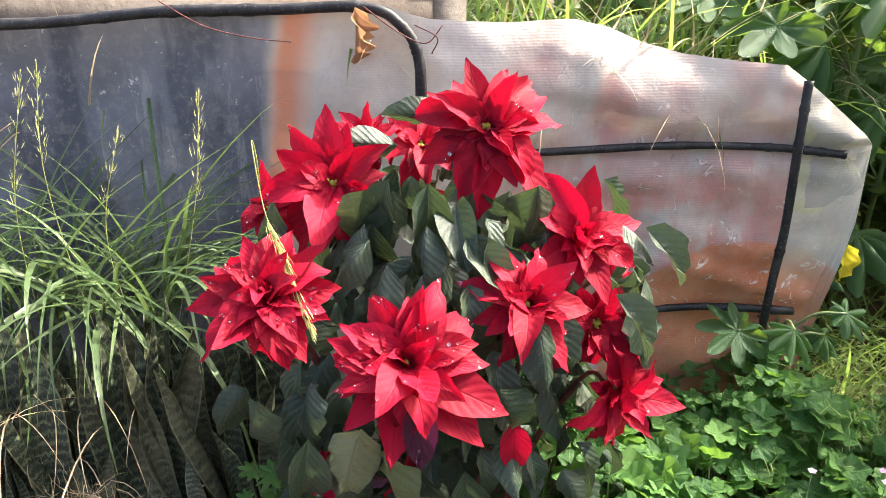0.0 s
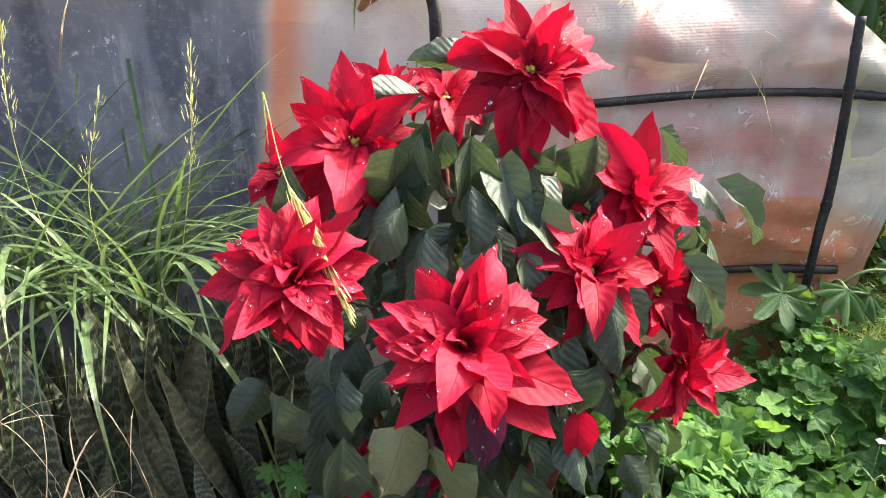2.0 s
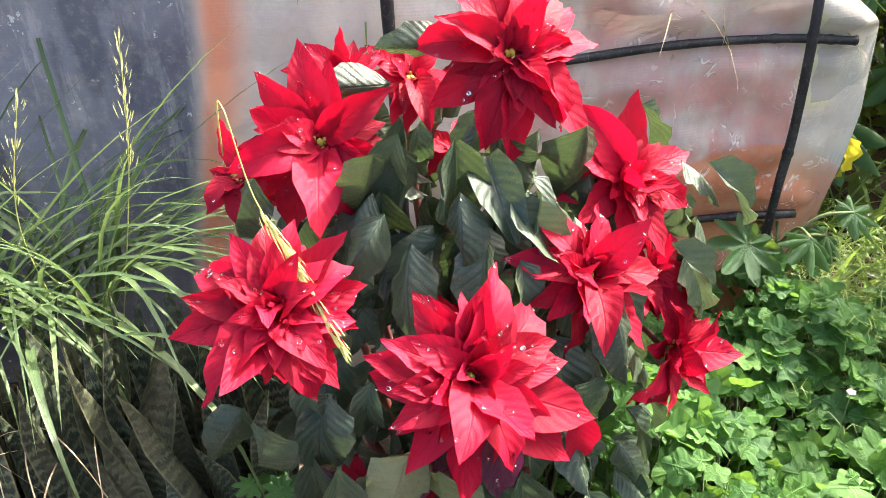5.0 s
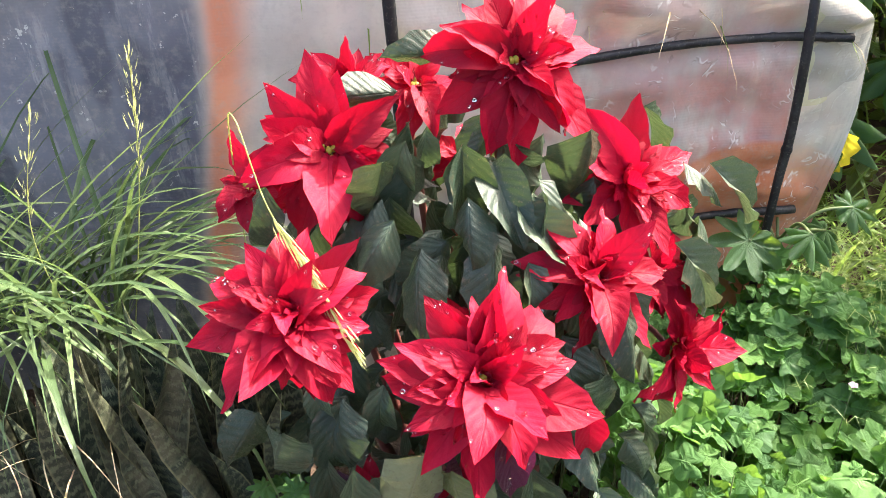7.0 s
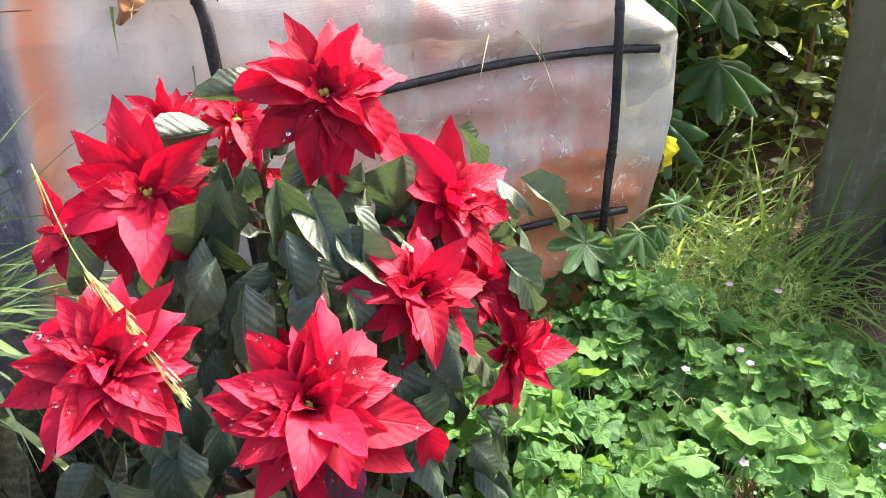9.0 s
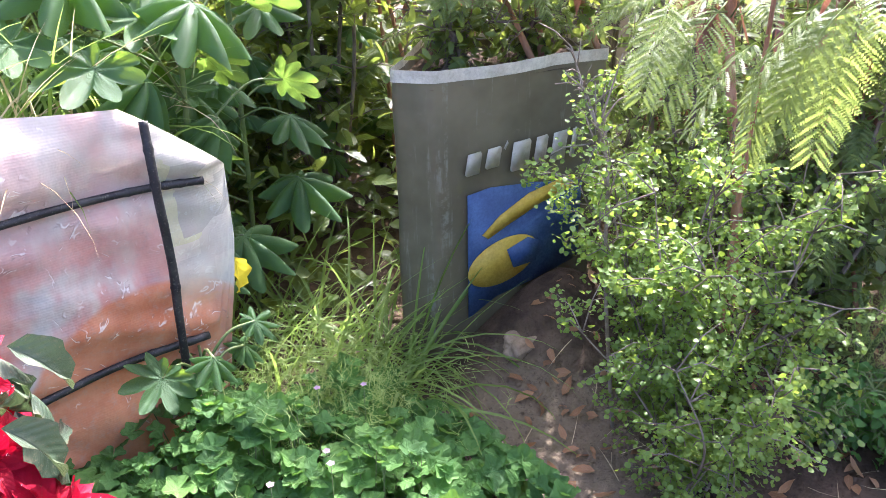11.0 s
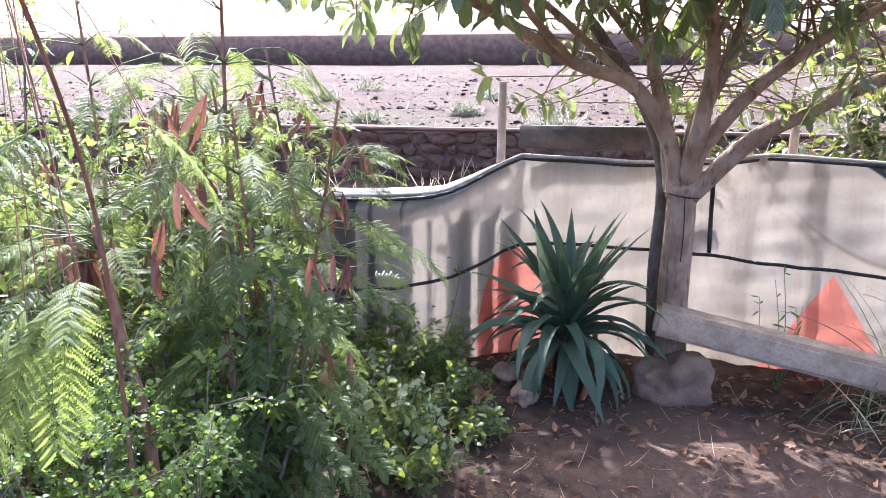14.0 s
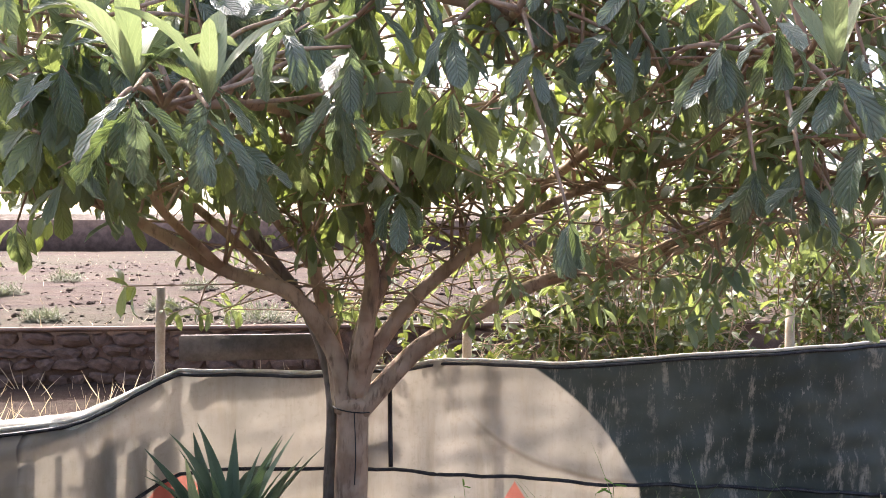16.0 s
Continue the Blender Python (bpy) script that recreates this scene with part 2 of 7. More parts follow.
def strewn(templates, mats, rng):
    """Copies of the templates at the poses, as one (verts, faces, uvs)."""
    buckets = [[] for _ in templates]
    for m in mats:
        buckets[rng.randrange(len(templates))].append(np.array(m))
    vs, fs, us, n = [], [], [], 0
    for tpl, ms in zip(templates, buckets):
        if not ms:
            continue
        v, f, u = tpl
        ms = np.array(ms)
        out = np.einsum("nij,kj->nki", ms[:, :3, :3], v) + ms[:, None, :3, 3]
        vs.append(out.reshape(-1, 3))
        us.append(np.tile(u, (len(ms), 1)))
        for i in range(len(ms)):
            o = n + i * len(v)
            fs += [[a + o for a in q] for q in f]
        n += len(ms) * len(v)
    return np.concatenate(vs), fs, np.concatenate(us)


def lump(center, size, rng, cuts=3, rough=0.25):
    """A rough stone."""
    bm = bmesh.new()
    bmesh.ops.create_icosphere(bm, subdivisions=cuts, radius=1)
    off = Vector((rng.uniform(-50, 50), rng.uniform(-50, 50), rng.uniform(-50, 50)))
    for v in bm.verts:
        d = 1 + rough * noise.noise(v.co * 1.3 + off) + 0.35 * rough * noise.noise(v.co * 4 + off)
        c = v.co * d
        m = max(abs(c.x), abs(c.y), abs(c.z))
        c = c * (0.62 + 0.38 / max(m, 0.3))
        v.co = Vector((center[0] + c.x * size[0], center[1] + c.y * size[1], center[2] + c.z * size[2]))
    out = np.array([v.co[:] for v in bm.verts]), [[v.index for v in f.verts] for f in bm.faces]
    bm.free()
    return out


def ground_height(x, y):
    """The lie of the land: a garden, a bank behind the far fence, a terrace wall and fields that rise."""
    h = 0.025 * noise.noise(Vector((x * 1.7, y * 1.7, 0))) + 0.012 * noise.noise(Vector((x * 6, y * 6, 3))) + 0.005 * noise.noise(Vector((x * 19, y * 19, 5)))
    h += 0.24 * math.exp(-((x - 1.84) / 0.27) ** 2 - ((y - 1.4) / 0.18) ** 2)
    if x > 4.7:
        h += min(0.38, (x - 4.7) * 0.1)
    if x > 8.6:
        h += 0.5 + min(0.9, (x - 8.6) * 0.026) + 0.05 * noise.noise(Vector((x * 1.1, y * 0.5, 9)))
    if x > 42:
        h += 1.2 + min(9, (x - 42) * 0.055)
    return h

# ---- materials ----
def soil_material():
    g = Graph("garden soil")
    vec = g.coords()
    big, mid, fine = g.noise(0.9, 4, 0.6, vec), g.noise(9, 5, 0.65, vec), g.noise(70, 4, 0.75, vec)
    dark = g.mix(g.ramp(mid, 0.35, 0.68), (0.055, 0.036, 0.027), (0.13, 0.087, 0.062))
    col = g.mix(g.ramp(big, 0.45, 0.62), dark, (0.16, 0.105, 0.075))
    x, y, z = g.split(vec)
    gx, gy = g.math("SUBTRACT", x, 1.42), g.math("SUBTRACT", y, 1.1)
    away = g.math("ADD", g.math("SQRT", g.math("ADD", g.math("MULTIPLY", gx, gx), g.math("MULTIPLY", gy, gy))), g.math("MULTIPLY", g.noise(7, 4, 0.6, vec), 0.3))
    col = g.mix(g.ramp(away, 0.34, 0.56, 0.85, 0), col, (0.25, 0.19, 0.135))
    rows = g.noise(1.0, 5, 0.7, g.scaled(vec, 0.9, 0.18, 0.2))
    field = g.mix(g.ramp(rows, 0.38, 0.62), (0.032, 0.019, 0.013), (0.064, 0.042, 0.03))
    field = g.mix(g.ramp(g.noise(0.35, 5, 0.65, g.scaled(vec, 1, 0.5, 1)), 0.46, 0.58), field, (0.05, 0.045, 0.025))
    field = g.mix(g.ramp(g.noise(2.4, 5, 0.7, g.scaled(vec, 1, 0.35, 1)), 0.52, 0.62, 0, 0.7), field, (0.075, 0.056, 0.038))
    field = g.mix(g.ramp(fine, 0.45, 0.62, 0, 0.6), field, (0.06, 0.037, 0.026))
    col = g.mix(g.ramp(x, 5.0, 8.0), col, field)
    col = g.mix(g.ramp(fine, 0.5, 0.72, 0, 0.55), col, (0.04, 0.026, 0.019))
    clod = g.math("MULTIPLY", g.noise(3.5, 5, 0.75, g.scaled(vec, 1, 0.6, 1)), g.ramp(x, 6.0, 9.0, 0, 5.0))
    return g.finish(col, 0.95, g.bump(g.math("ADD", g.math("ADD", fine, mid), clod), 0.9, 0.02), 0, 0.15)


def banner_material():
    """Weathered printed banner cloth: dark blue-grey, a salmon seam, washed-out white with red clouds and a brick-red mound."""
    g = Graph("printed banner cloth")
    vec = g.coords()
    x, y, z = g.split(vec)
    n1, n2, n3 = g.noise(3.2, 4, 0.6, vec), g.noise(11, 5, 0.65, vec), g.noise(1.6, 3, 0.5, vec)
    wob = g.math("MULTIPLY", g.math("SUBTRACT", g.noise(7, 2, 0.5, vec), 0.5), 0.03)
    lean = g.math("ADD", g.math("ADD", x, wob), g.math("MULTIPLY", g.math("SUBTRACT", 0.95, z), 0.18))
    white = g.mix(g.ramp(n1, 0.35, 0.7), (0.45, 0.40, 0.355), (0.6, 0.55, 0.49))
    red = g.mix(g.ramp(n2, 0.3, 0.7), (0.42, 0.12, 0.10), (0.56, 0.27, 0.23))
    cloud = g.math("MULTIPLY", g.ramp(g.noise(4.2, 4, 0.6, g.scaled(vec, 1.5, 1, 0.8)), 0.42, 0.6), g.ramp(x, 0.02, 0.2))
    low = g.ramp(z, 0.92, 0.55)
    cloud = g.math("MULTIPLY", cloud, g.math("ADD", 0.35, g.math("MULTIPLY", low, 0.6)))
    col = g.mix(cloud, white, red)
    grey = g.math("MULTIPLY", g.ramp(g.noise(3.0, 4, 0.6, g.scaled(vec, 1, 1, 2.2)), 0.48, 0.66), g.math("MULTIPLY", low, g.ramp(x, 0.1, 0.3)))
    col = g.mix(g.math("MULTIPLY", grey, 0.75), col, (0.33, 0.37, 0.41))
    # red smears running down the print
    for sx, sz, rx, rz, amount in ((0.33, 0.89, 0.055, 0.10, 0.75), (0.17, 0.95, 0.09, 0.05, 0.35), (0.45, 0.72, 0.16, 0.05, 0.6), (0.36, 0.62, 0.06, 0.10, 0.7), (0.6, 0.70, 0.1, 0.07, 0.45), (0.66, 0.9, 0.04, 0.09, 0.45)):
        ex = g.math("DIVIDE", g.math("SUBTRACT", g.math("ADD", x, g.math("MULTIPLY", wob, 3.0)), sx), rx)
        ez = g.math("DIVIDE", g.math("SUBTRACT", g.math("ADD", z, g.math("MULTIPLY", wob, 2.0)), sz), rz)
        blot = g.ramp(g.math("ADD", g.math("MULTIPLY", ex, ex), g.math("MULTIPLY", ez, ez)), 0.1, 1.0, amount, 0)
        col = g.mix(g.math("MULTIPLY", blot, g.ramp(n2, 0.3, 0.62, 0.25, 1.0)), col, red)
    # brick-red mound with a firm upper edge
    dx = g.math("DIVIDE", g.math("SUBTRACT", x, 0.63), 0.30)
    dz = g.math("DIVIDE", g.math("SUBTRACT", z, 0.34), 0.285)
    d = g.math("ADD", g.math("MULTIPLY", dx, dx), g.math("MULTIPLY", dz, dz))
    mound = g.math("MULTIPLY", g.ramp(g.math("ADD", d, g.math("MULTIPLY", wob, 2.0)), 0.9, 1.0, 1, 0), g.ramp(x, 0.72, 0.95, 1, 0.35))
    col = g.mix(g.math("MULTIPLY", mound, 0.9), col, g.mix(g.ramp(n2, 0.3, 0.7), (0.5, 0.16, 0.07), (0.58, 0.24, 0.13)))
    # flaked print: wriggling pale and dark lines
    flake = g.noise(12, 2, 0.55, vec, 1.6)
    line = g.math("MULTIPLY", g.ramp(g.math("ABSOLUTE", g.math("SUBTRACT", flake, 0.5)), 0.0, 0.03, 1, 0), g.ramp(g.noise(38, 2, 0.5, vec), 0.5, 0.6))
    where = g.math("MULTIPLY", g.ramp(g.noise(5, 2, 0.5, vec), 0.46, 0.56), g.ramp(x, 0.1, 0.3))
    col = g.mix(g.math("MULTIPLY", g.math("MULTIPLY", line, where), 0.75), col, (0.8, 0.77, 0.73))
    edge2 = g.math("MULTIPLY", g.ramp(g.math("ABSOLUTE", g.math("SUBTRACT", flake, 0.535)), 0.0, 0.022, 1, 0), g.ramp(g.noise(38, 2, 0.5, vec), 0.5, 0.6))
    col = g.mix(g.math("MULTIPLY", g.math("MULTIPLY", edge2, where), 0.5), col, (0.2, 0.15, 0.14))
    # pale end panel with grey and green blocks
    blocks = g.node("ShaderNodeTexVoronoi", Vector=g.scaled(vec, 9, 1, 13), Scale=1.0)
    blocks.distance = "CHEBYCHEV"
    tone = g.split(blocks.outputs["Color"])[0]
    panel = g.mix(g.ramp(tone, 0.3, 0.7), (0.34, 0.34, 0.29), (0.55, 0.52, 0.43))
    panel = g.mix(g.ramp(tone, 0.85, 0.9, 0, 0.5), panel, (0.45, 0.5, 0.2))
    col = g.mix(g.math("MULTIPLY", g.ramp(x, 0.69, 0.705), g.ramp(z, 0.5, 0.62, 0, 0.8)), col, panel)
    # salmon seam and dark field
    seam = g.math("MULTIPLY", g.ramp(lean, -0.335, -0.30), g.ramp(lean, -0.295, -0.225, 1, 0))
    dark = g.ramp(lean, -0.31, -0.345)
    col = g.mix(seam, col, (0.62, 0.25, 0.15))
    slate = g.mix(g.ramp(n1, 0.3, 0.7), (0.095, 0.1, 0.13), (0.175, 0.185, 0.22))
    slate = g.mix(g.ramp(z, 0.85, 1.1, 0, 0.45), slate, (0.32, 0.31, 0.31))
    streak = g.math("MULTIPLY", g.ramp(g.noise(9, 6, 0.75, g.scaled(vec, 3.5, 1, 0.5)), 0.53, 0.62), g.ramp(n2, 0.42, 0.58))
    slate = g.mix(g.math("MULTIPLY", streak, 0.35), slate, (0.4, 0.4, 0.4))
    fleck = g.math("MULTIPLY", g.ramp(g.noise(55, 3, 0.7, vec), 0.64, 0.69), g.ramp(n2, 0.45, 0.55))
    slate = g.mix(g.math("MULTIPLY", fleck, 0.8), slate, (0.55, 0.55, 0.53))
    slate = g.mix(g.math("MULTIPLY", g.ramp(g.noise(3.2, 3, 0.6, g.scaled(vec, 2.4, 1, 0.7)), 0.5, 0.6), 0.6), slate, (0.05, 0.055, 0.075))
    col = g.mix(dark, col, slate)
    # dust, scuffs and bright pinholes
    col = g.mix(g.ramp(g.noise(60, 3, 0.7, vec), 0.45, 0.75, 0, 0.3), col, (0.36, 0.33, 0.3))
    # weave
    weave = g.math("SINE", g.math("ADD", g.math("MULTIPLY", z, 1250), g.math("MULTIPLY", wob, 40)))
    thr = g.ramp(dark, 0, 1, 0.065, 0.05)
    glow = g.mix(g.ramp(dark, 0, 1, 0.25, 0), col, (0.8, 0.7, 0.55))
    return g.finish(col, 0.72, g.bump(g.math("ADD", g.math("ADD", g.noise(26, 3, 0.6, vec), g.math("MULTIPLY", g.noise(9, 4, 0.65, g.scaled(vec, 1, 1, 1.6), 0.8), 0.9)), g.math("MULTIPLY", weave, 0.035)), 0.4, 0.006), 0, 0.16, thr, glow)


def pale_fence_material():
    """The far banner: off-white cloth, a dark green field past a round edge, brick-red cones."""
    g = Graph("pale fence cloth")
    vec = g.coords()
    x, y, z = g.split(vec)
    n1, n2 = g.noise(2.2, 4, 0.6, vec), g.noise(12, 5, 0.65, vec)
    col = g.mix(g.ramp(n1, 0.3, 0.7), (0.22, 0.2, 0.165), (0.35, 0.32, 0.265))
    dirt = g.noise(5, 5, 0.7, g.scaled(vec, 1, 2.6, 0.35))
    col = g.mix(g.ramp(dirt, 0.45, 0.7, 0, 0.55), col, (0.2, 0.165, 0.115))
    col = g.mix(g.ramp(g.noise(40, 4, 0.7, vec), 0.5, 0.75, 0, 0.5), col, (0.2, 0.17, 0.13))
    col = g.mix(g.math("MULTIPLY", g.ramp(z, 0.35, 0.0), g.ramp(n2, 0.35, 0.65, 0.2, 0.8)), col, (0.16, 0.12, 0.085))
    # dark field: outside a big circle
    dy, dz = g.math("SUBTRACT", y, -0.55), g.math("SUBTRACT", z, 0.1)
    r = g.math("SQRT", g.math("ADD", g.math("MULTIPLY", dy, dy), g.math("MULTIPLY", g.math("MULTIPLY", dz, dz), 1.27)))
    dark = g.math("MULTIPLY", g.ramp(r, 1.295, 1.311), g.ramp(y, -0.9, -1.0))
    slate = g.mix(g.ramp(n1, 0.3, 0.7), (0.035, 0.043, 0.034), (0.07, 0.08, 0.064))
    streak = g.math("MULTIPLY", g.ramp(g.noise(6, 6, 0.75, g.scaled(vec, 1, 2.4, 0.5)), 0.53, 0.62), g.ramp(n2, 0.38, 0.58))
    slate = g.mix(g.math("MULTIPLY", streak, 0.5), slate, (0.36, 0.32, 0.25))
    slate = g.mix(g.math("MULTIPLY", g.math("MULTIPLY", g.ramp(g.noise(34, 4, 0.75, g.scaled(vec, 1, 1.4, 0.7)), 0.58, 0.68), g.ramp(n2, 0.45, 0.58)), 0.4), slate, (0.4, 0.36, 0.28))
    col = g.mix(dark, col, slate)
    # brown line along the slack fold
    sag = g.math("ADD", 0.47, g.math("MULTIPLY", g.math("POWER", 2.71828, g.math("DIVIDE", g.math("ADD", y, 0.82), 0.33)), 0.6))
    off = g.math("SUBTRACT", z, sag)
    # mask of the brown line, strongest on the fold's curve
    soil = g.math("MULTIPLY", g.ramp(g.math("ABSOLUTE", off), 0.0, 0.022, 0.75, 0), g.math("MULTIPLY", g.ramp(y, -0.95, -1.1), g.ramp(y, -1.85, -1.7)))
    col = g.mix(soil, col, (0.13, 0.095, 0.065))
    # brown print at the near end
    near = g.ramp(g.math("ADD", y, g.math("MULTIPLY", z, 0.12)), 0.965, 1.0)
    bars = g.ramp(g.noise(4.4, 1, 0.4, g.scaled(vec, 0, 2.3, 0.03)), 0.49, 0.53)
    col = g.mix(near, col, g.mix(bars, (0.07, 0.054, 0.044), (0.27, 0.225, 0.175)))
    # red cones
    ty = g.math("ABSOLUTE", g.math("SUBTRACT", y, -1.2))
    cone = g.ramp(g.math("ADD", ty, g.math("MULTIPLY", g.math("SUBTRACT", z, 0.50), 0.62)), 0.0, 0.012, 1, 0)
    ay, az = g.math("DIVIDE", g.math("SUBTRACT", y, 0.36), 0.19), g.math("DIVIDE", g.math("SUBTRACT", z, 0.1), 0.49)
    arch = g.ramp(g.math("ADD", g.math("MULTIPLY", ay, ay), g.math("MULTIPLY", az, az)), 0.95, 1.03, 1, 0)
    col = g.mix(g.math("MAXIMUM", cone, arch), col, g.mix(n2, (0.38, 0.045, 0.03), (0.5, 0.09, 0.055)))
    thr = g.ramp(g.math("MAXIMUM", dark, near), 0, 1, 0.19, 0.03)
    glow = g.mix(g.ramp(dark, 0, 1, 0.25, 0), col, (0.75, 0.66, 0.5))
    return g.finish(col, 0.6, g.bump(g.noise(22, 4, 0.65, vec), 0.3, 0.006), 0, 0.3, thr, glow)


def black_banner_material():
    g = Graph("black banner cloth")
    vec = g.coords()
    x, y, z = g.split(vec)
    n1, n2 = g.noise(4, 4, 0.6, vec), g.noise(30, 4, 0.7, vec)
    col = g.mix(g.ramp(n1, 0.3, 0.75), (0.105, 0.09, 0.055), (0.17, 0.147, 0.092))
    streak = g.math("MULTIPLY", g.ramp(g.noise(7, 5, 0.7, g.scaled(vec, 3.2, 3.2, 0.22)), 0.56, 0.66), g.ramp(n2, 0.4, 0.6))
    col = g.mix(g.math("MULTIPLY", streak, 0.6), col, (0.25, 0.25, 0.2))
    col = g.mix(g.ramp(n2, 0.6, 0.8, 0, 0.5), col, (0.2, 0.17, 0.13))
    return g.finish(col, 0.62, g.bump(g.math("ADD", n1, g.math("MULTIPLY", n2, 0.2)), 0.35, 0.01), 0, 0.3)


def bark_material(name, c1, c2, scale=40, stretch=0.25):
    g = Graph(name)
    vec = g.scaled(g.coords(), 1, 1, stretch)
    n1, n2, n3 = g.noise(scale, 5, 0.65, vec), g.noise(6, 3, 0.6, g.coords()), g.noise(scale * 4, 3, 0.7, vec)
    col = g.mix(g.ramp(n2, 0.35, 0.65), c1, c2)
    col = g.mix(g.ramp(n1, 0.5, 0.7, 0, 0.7), col, tuple(0.35 * c for c in c1))
    return g.finish(col, 0.88, g.bump(g.math("ADD", n1, g.math("MULTIPLY", n3, 0.4)), 0.7, 0.01), 0, 0.2)


def snake_leaf_material():
    g = Graph("snake plant leaf")
    uv = g.split(g.coords("UV"))
    vec = g.coords()
    rnd = g.tree.nodes.new("ShaderNodeObjectInfo").outputs["Random"]
    wig = g.noise(30, 3, 0.6, vec)
    across = g.noise(8, 2, 0.6, g.scaled(g.coords("UV"), 2.2, 1, 1))
    band = g.math("SINE", g.math("ADD", g.math("MULTIPLY", uv[1], 120), g.math("MULTIPLY", g.math("ADD", wig, across), 7.0)))
    col = g.mix(g.math("MULTIPLY", g.ramp(band, -0.2, 0.9), g.ramp(g.noise(16, 3, 0.6, vec), 0.35, 0.65, 0.25, 1.0)), (0.02, 0.03, 0.02), (0.12, 0.14, 0.08))
    edge = g.ramp(g.math("ABSOLUTE", g.math("SUBTRACT", uv[0], 0.5)), 0.44, 0.49)
    col = g.mix(g.math("MULTIPLY", edge, 0.45), col, (0.3, 0.28, 0.14))
    old = g.math("MULTIPLY", g.ramp(rnd, 0.45, 0.8), g.ramp(g.noise(12, 4, 0.6, vec), 0.3, 0.6))
    col = g.mix(g.math("MULTIPLY", old, 0.5), col, (0.13, 0.125, 0.07))
    col = g.mix(g.ramp(g.noise(90, 4, 0.7, vec), 0.52, 0.75, 0, 0.5), col, (0.21, 0.19, 0.15))
    return g.finish(col, 0.5, g.bump(g.math("ADD", g.noise(70, 2, 0.5, vec), g.math("MULTIPLY", band, 0.15)), 0.25, 0.004), 0, 0.35)


def rusty_pipe_material():
    g = Graph("black irrigation pipe")
    vec = g.coords()
    n1, n2 = g.noise(25, 4, 0.6, vec), g.noise(160, 3, 0.7, vec)
    col = g.mix(g.ramp(n1, 0.4, 0.75, 0, 0.7), (0.012, 0.012, 0.014), (0.055, 0.052, 0.052))
    col = g.mix(g.ramp(n2, 0.55, 0.75, 0, 0.6), col, (0.16, 0.14, 0.12))
    return g.finish(col, 0.55, g.bump(n2, 0.25, 0.003), 0, 0.35)


def water_material():
    g = Graph("clear water")
    p = g.node("ShaderNodeBsdfPrincipled", Base_Color=(1, 1, 1), Roughness=0.03, IOR=1.33)
    p.inputs["Transmission Weight"].default_value = 1.0
    g.put(g.out.inputs[0], p.outputs[0])
    return g.mat


WATER = water_material()
SOIL = soil_material()
BANNER = banner_material()
PALE = pale_fence_material()
BLACK = black_banner_material()
PIPE = rusty_pipe_material()
HEM = plain_material("faded white hem", (0.44, 0.4, 0.32), (0.62, 0.575, 0.48), 18, 0.7, 0.2)
LETTER = plain_material("white print", (0.34, 0.32, 0.26), (0.5, 0.475, 0.4), 30, 0.6, 0.1)
BLUE = plain_material("blue print", (0.03, 0.065, 0.17), (0.055, 0.11, 0.25), 14, 0.55, 0.1)
YELLOW = plain_material("yellow print", (0.42, 0.28, 0.035), (0.56, 0.4, 0.07), 14, 0.55, 0.1)
BOULDER = plain_material("brown boulder", (0.2, 0.13, 0.088), (0.33, 0.225, 0.155), 9, 0.95, 0.8)
STONE = plain_material("pale stone", (0.25, 0.175, 0.12), (0.36, 0.27, 0.19), 9, 0.9, 0.7)
CONCRETE = plain_material("rough concrete", (0.38, 0.28, 0.19), (0.6, 0.465, 0.33), 8, 0.94, 0.8, 60)
WALLSTONE = plain_material("dark dry stone", (0.1, 0.062, 0.044), (0.19, 0.122, 0.086), 3, 0.95, 0.8, 60)
WOOD = plain_material("weathered timber", (0.13, 0.10, 0.08), (0.24, 0.2, 0.16), 6, 0.85, 0.6, 80)
POSTWOOD = plain_material("pale post", (0.36, 0.29, 0.22), (0.5, 0.42, 0.33), 8, 0.85, 0.5, 80)
BOARD = plain_material("dark weathered board", (0.07, 0.058, 0.05), (0.13, 0.108, 0.092), 7, 0.9, 0.5, 70)
TERRA = plain_material("terracotta", (0.42, 0.17, 0.09), (0.5, 0.23, 0.13), 8, 0.85, 0.4)
LOQUAT_BARK = bark_material("loquat bark", (0.27, 0.18, 0.12), (0.43, 0.32, 0.23), 30)
GREY_BARK = bark_material("grey stem bark", (0.12, 0.095, 0.075), (0.22, 0.185, 0.155), 34)
TWIG_BARK = bark_material("reddish twig bark", (0.24, 0.12, 0.07), (0.36, 0.2, 0.13), 40)
DEADWOOD = plain_material("bare dead wood", (0.16, 0.125, 0.095), (0.27, 0.22, 0.175), 40, 0.85, 0.3)
RED_STEM = plain_material("wine-red stem", (0.12, 0.028, 0.03), (0.2, 0.07, 0.05), 30, 0.55, 0.2)
GREEN_STEM = plain_material("green stem", (0.09, 0.14, 0.04), (0.16, 0.2, 0.07), 30, 0.55, 0.2)
BRACT = leaf_material("poinsettia bract", (0.22, 0.0015, 0.015), (0.41, 0.003, 0.029), (0.6, 0.005, 0.028), 0.2, 0.6, "object", 0.22, (0.22, 0.002, 0.012), 8, (0.16, 0.008, 0.035), 0.5, 0.2, 0.3)
OLD_BRACT = leaf_material("ageing purple bract", (0.035, 0.006, 0.028), (0.07, 0.008, 0.038), (0.14, 0.01, 0.05), 0.12, 0.42, "object", 0.4, (0.08, 0.01, 0.04), 8, (0.12, 0.02, 0.05), 0.6)
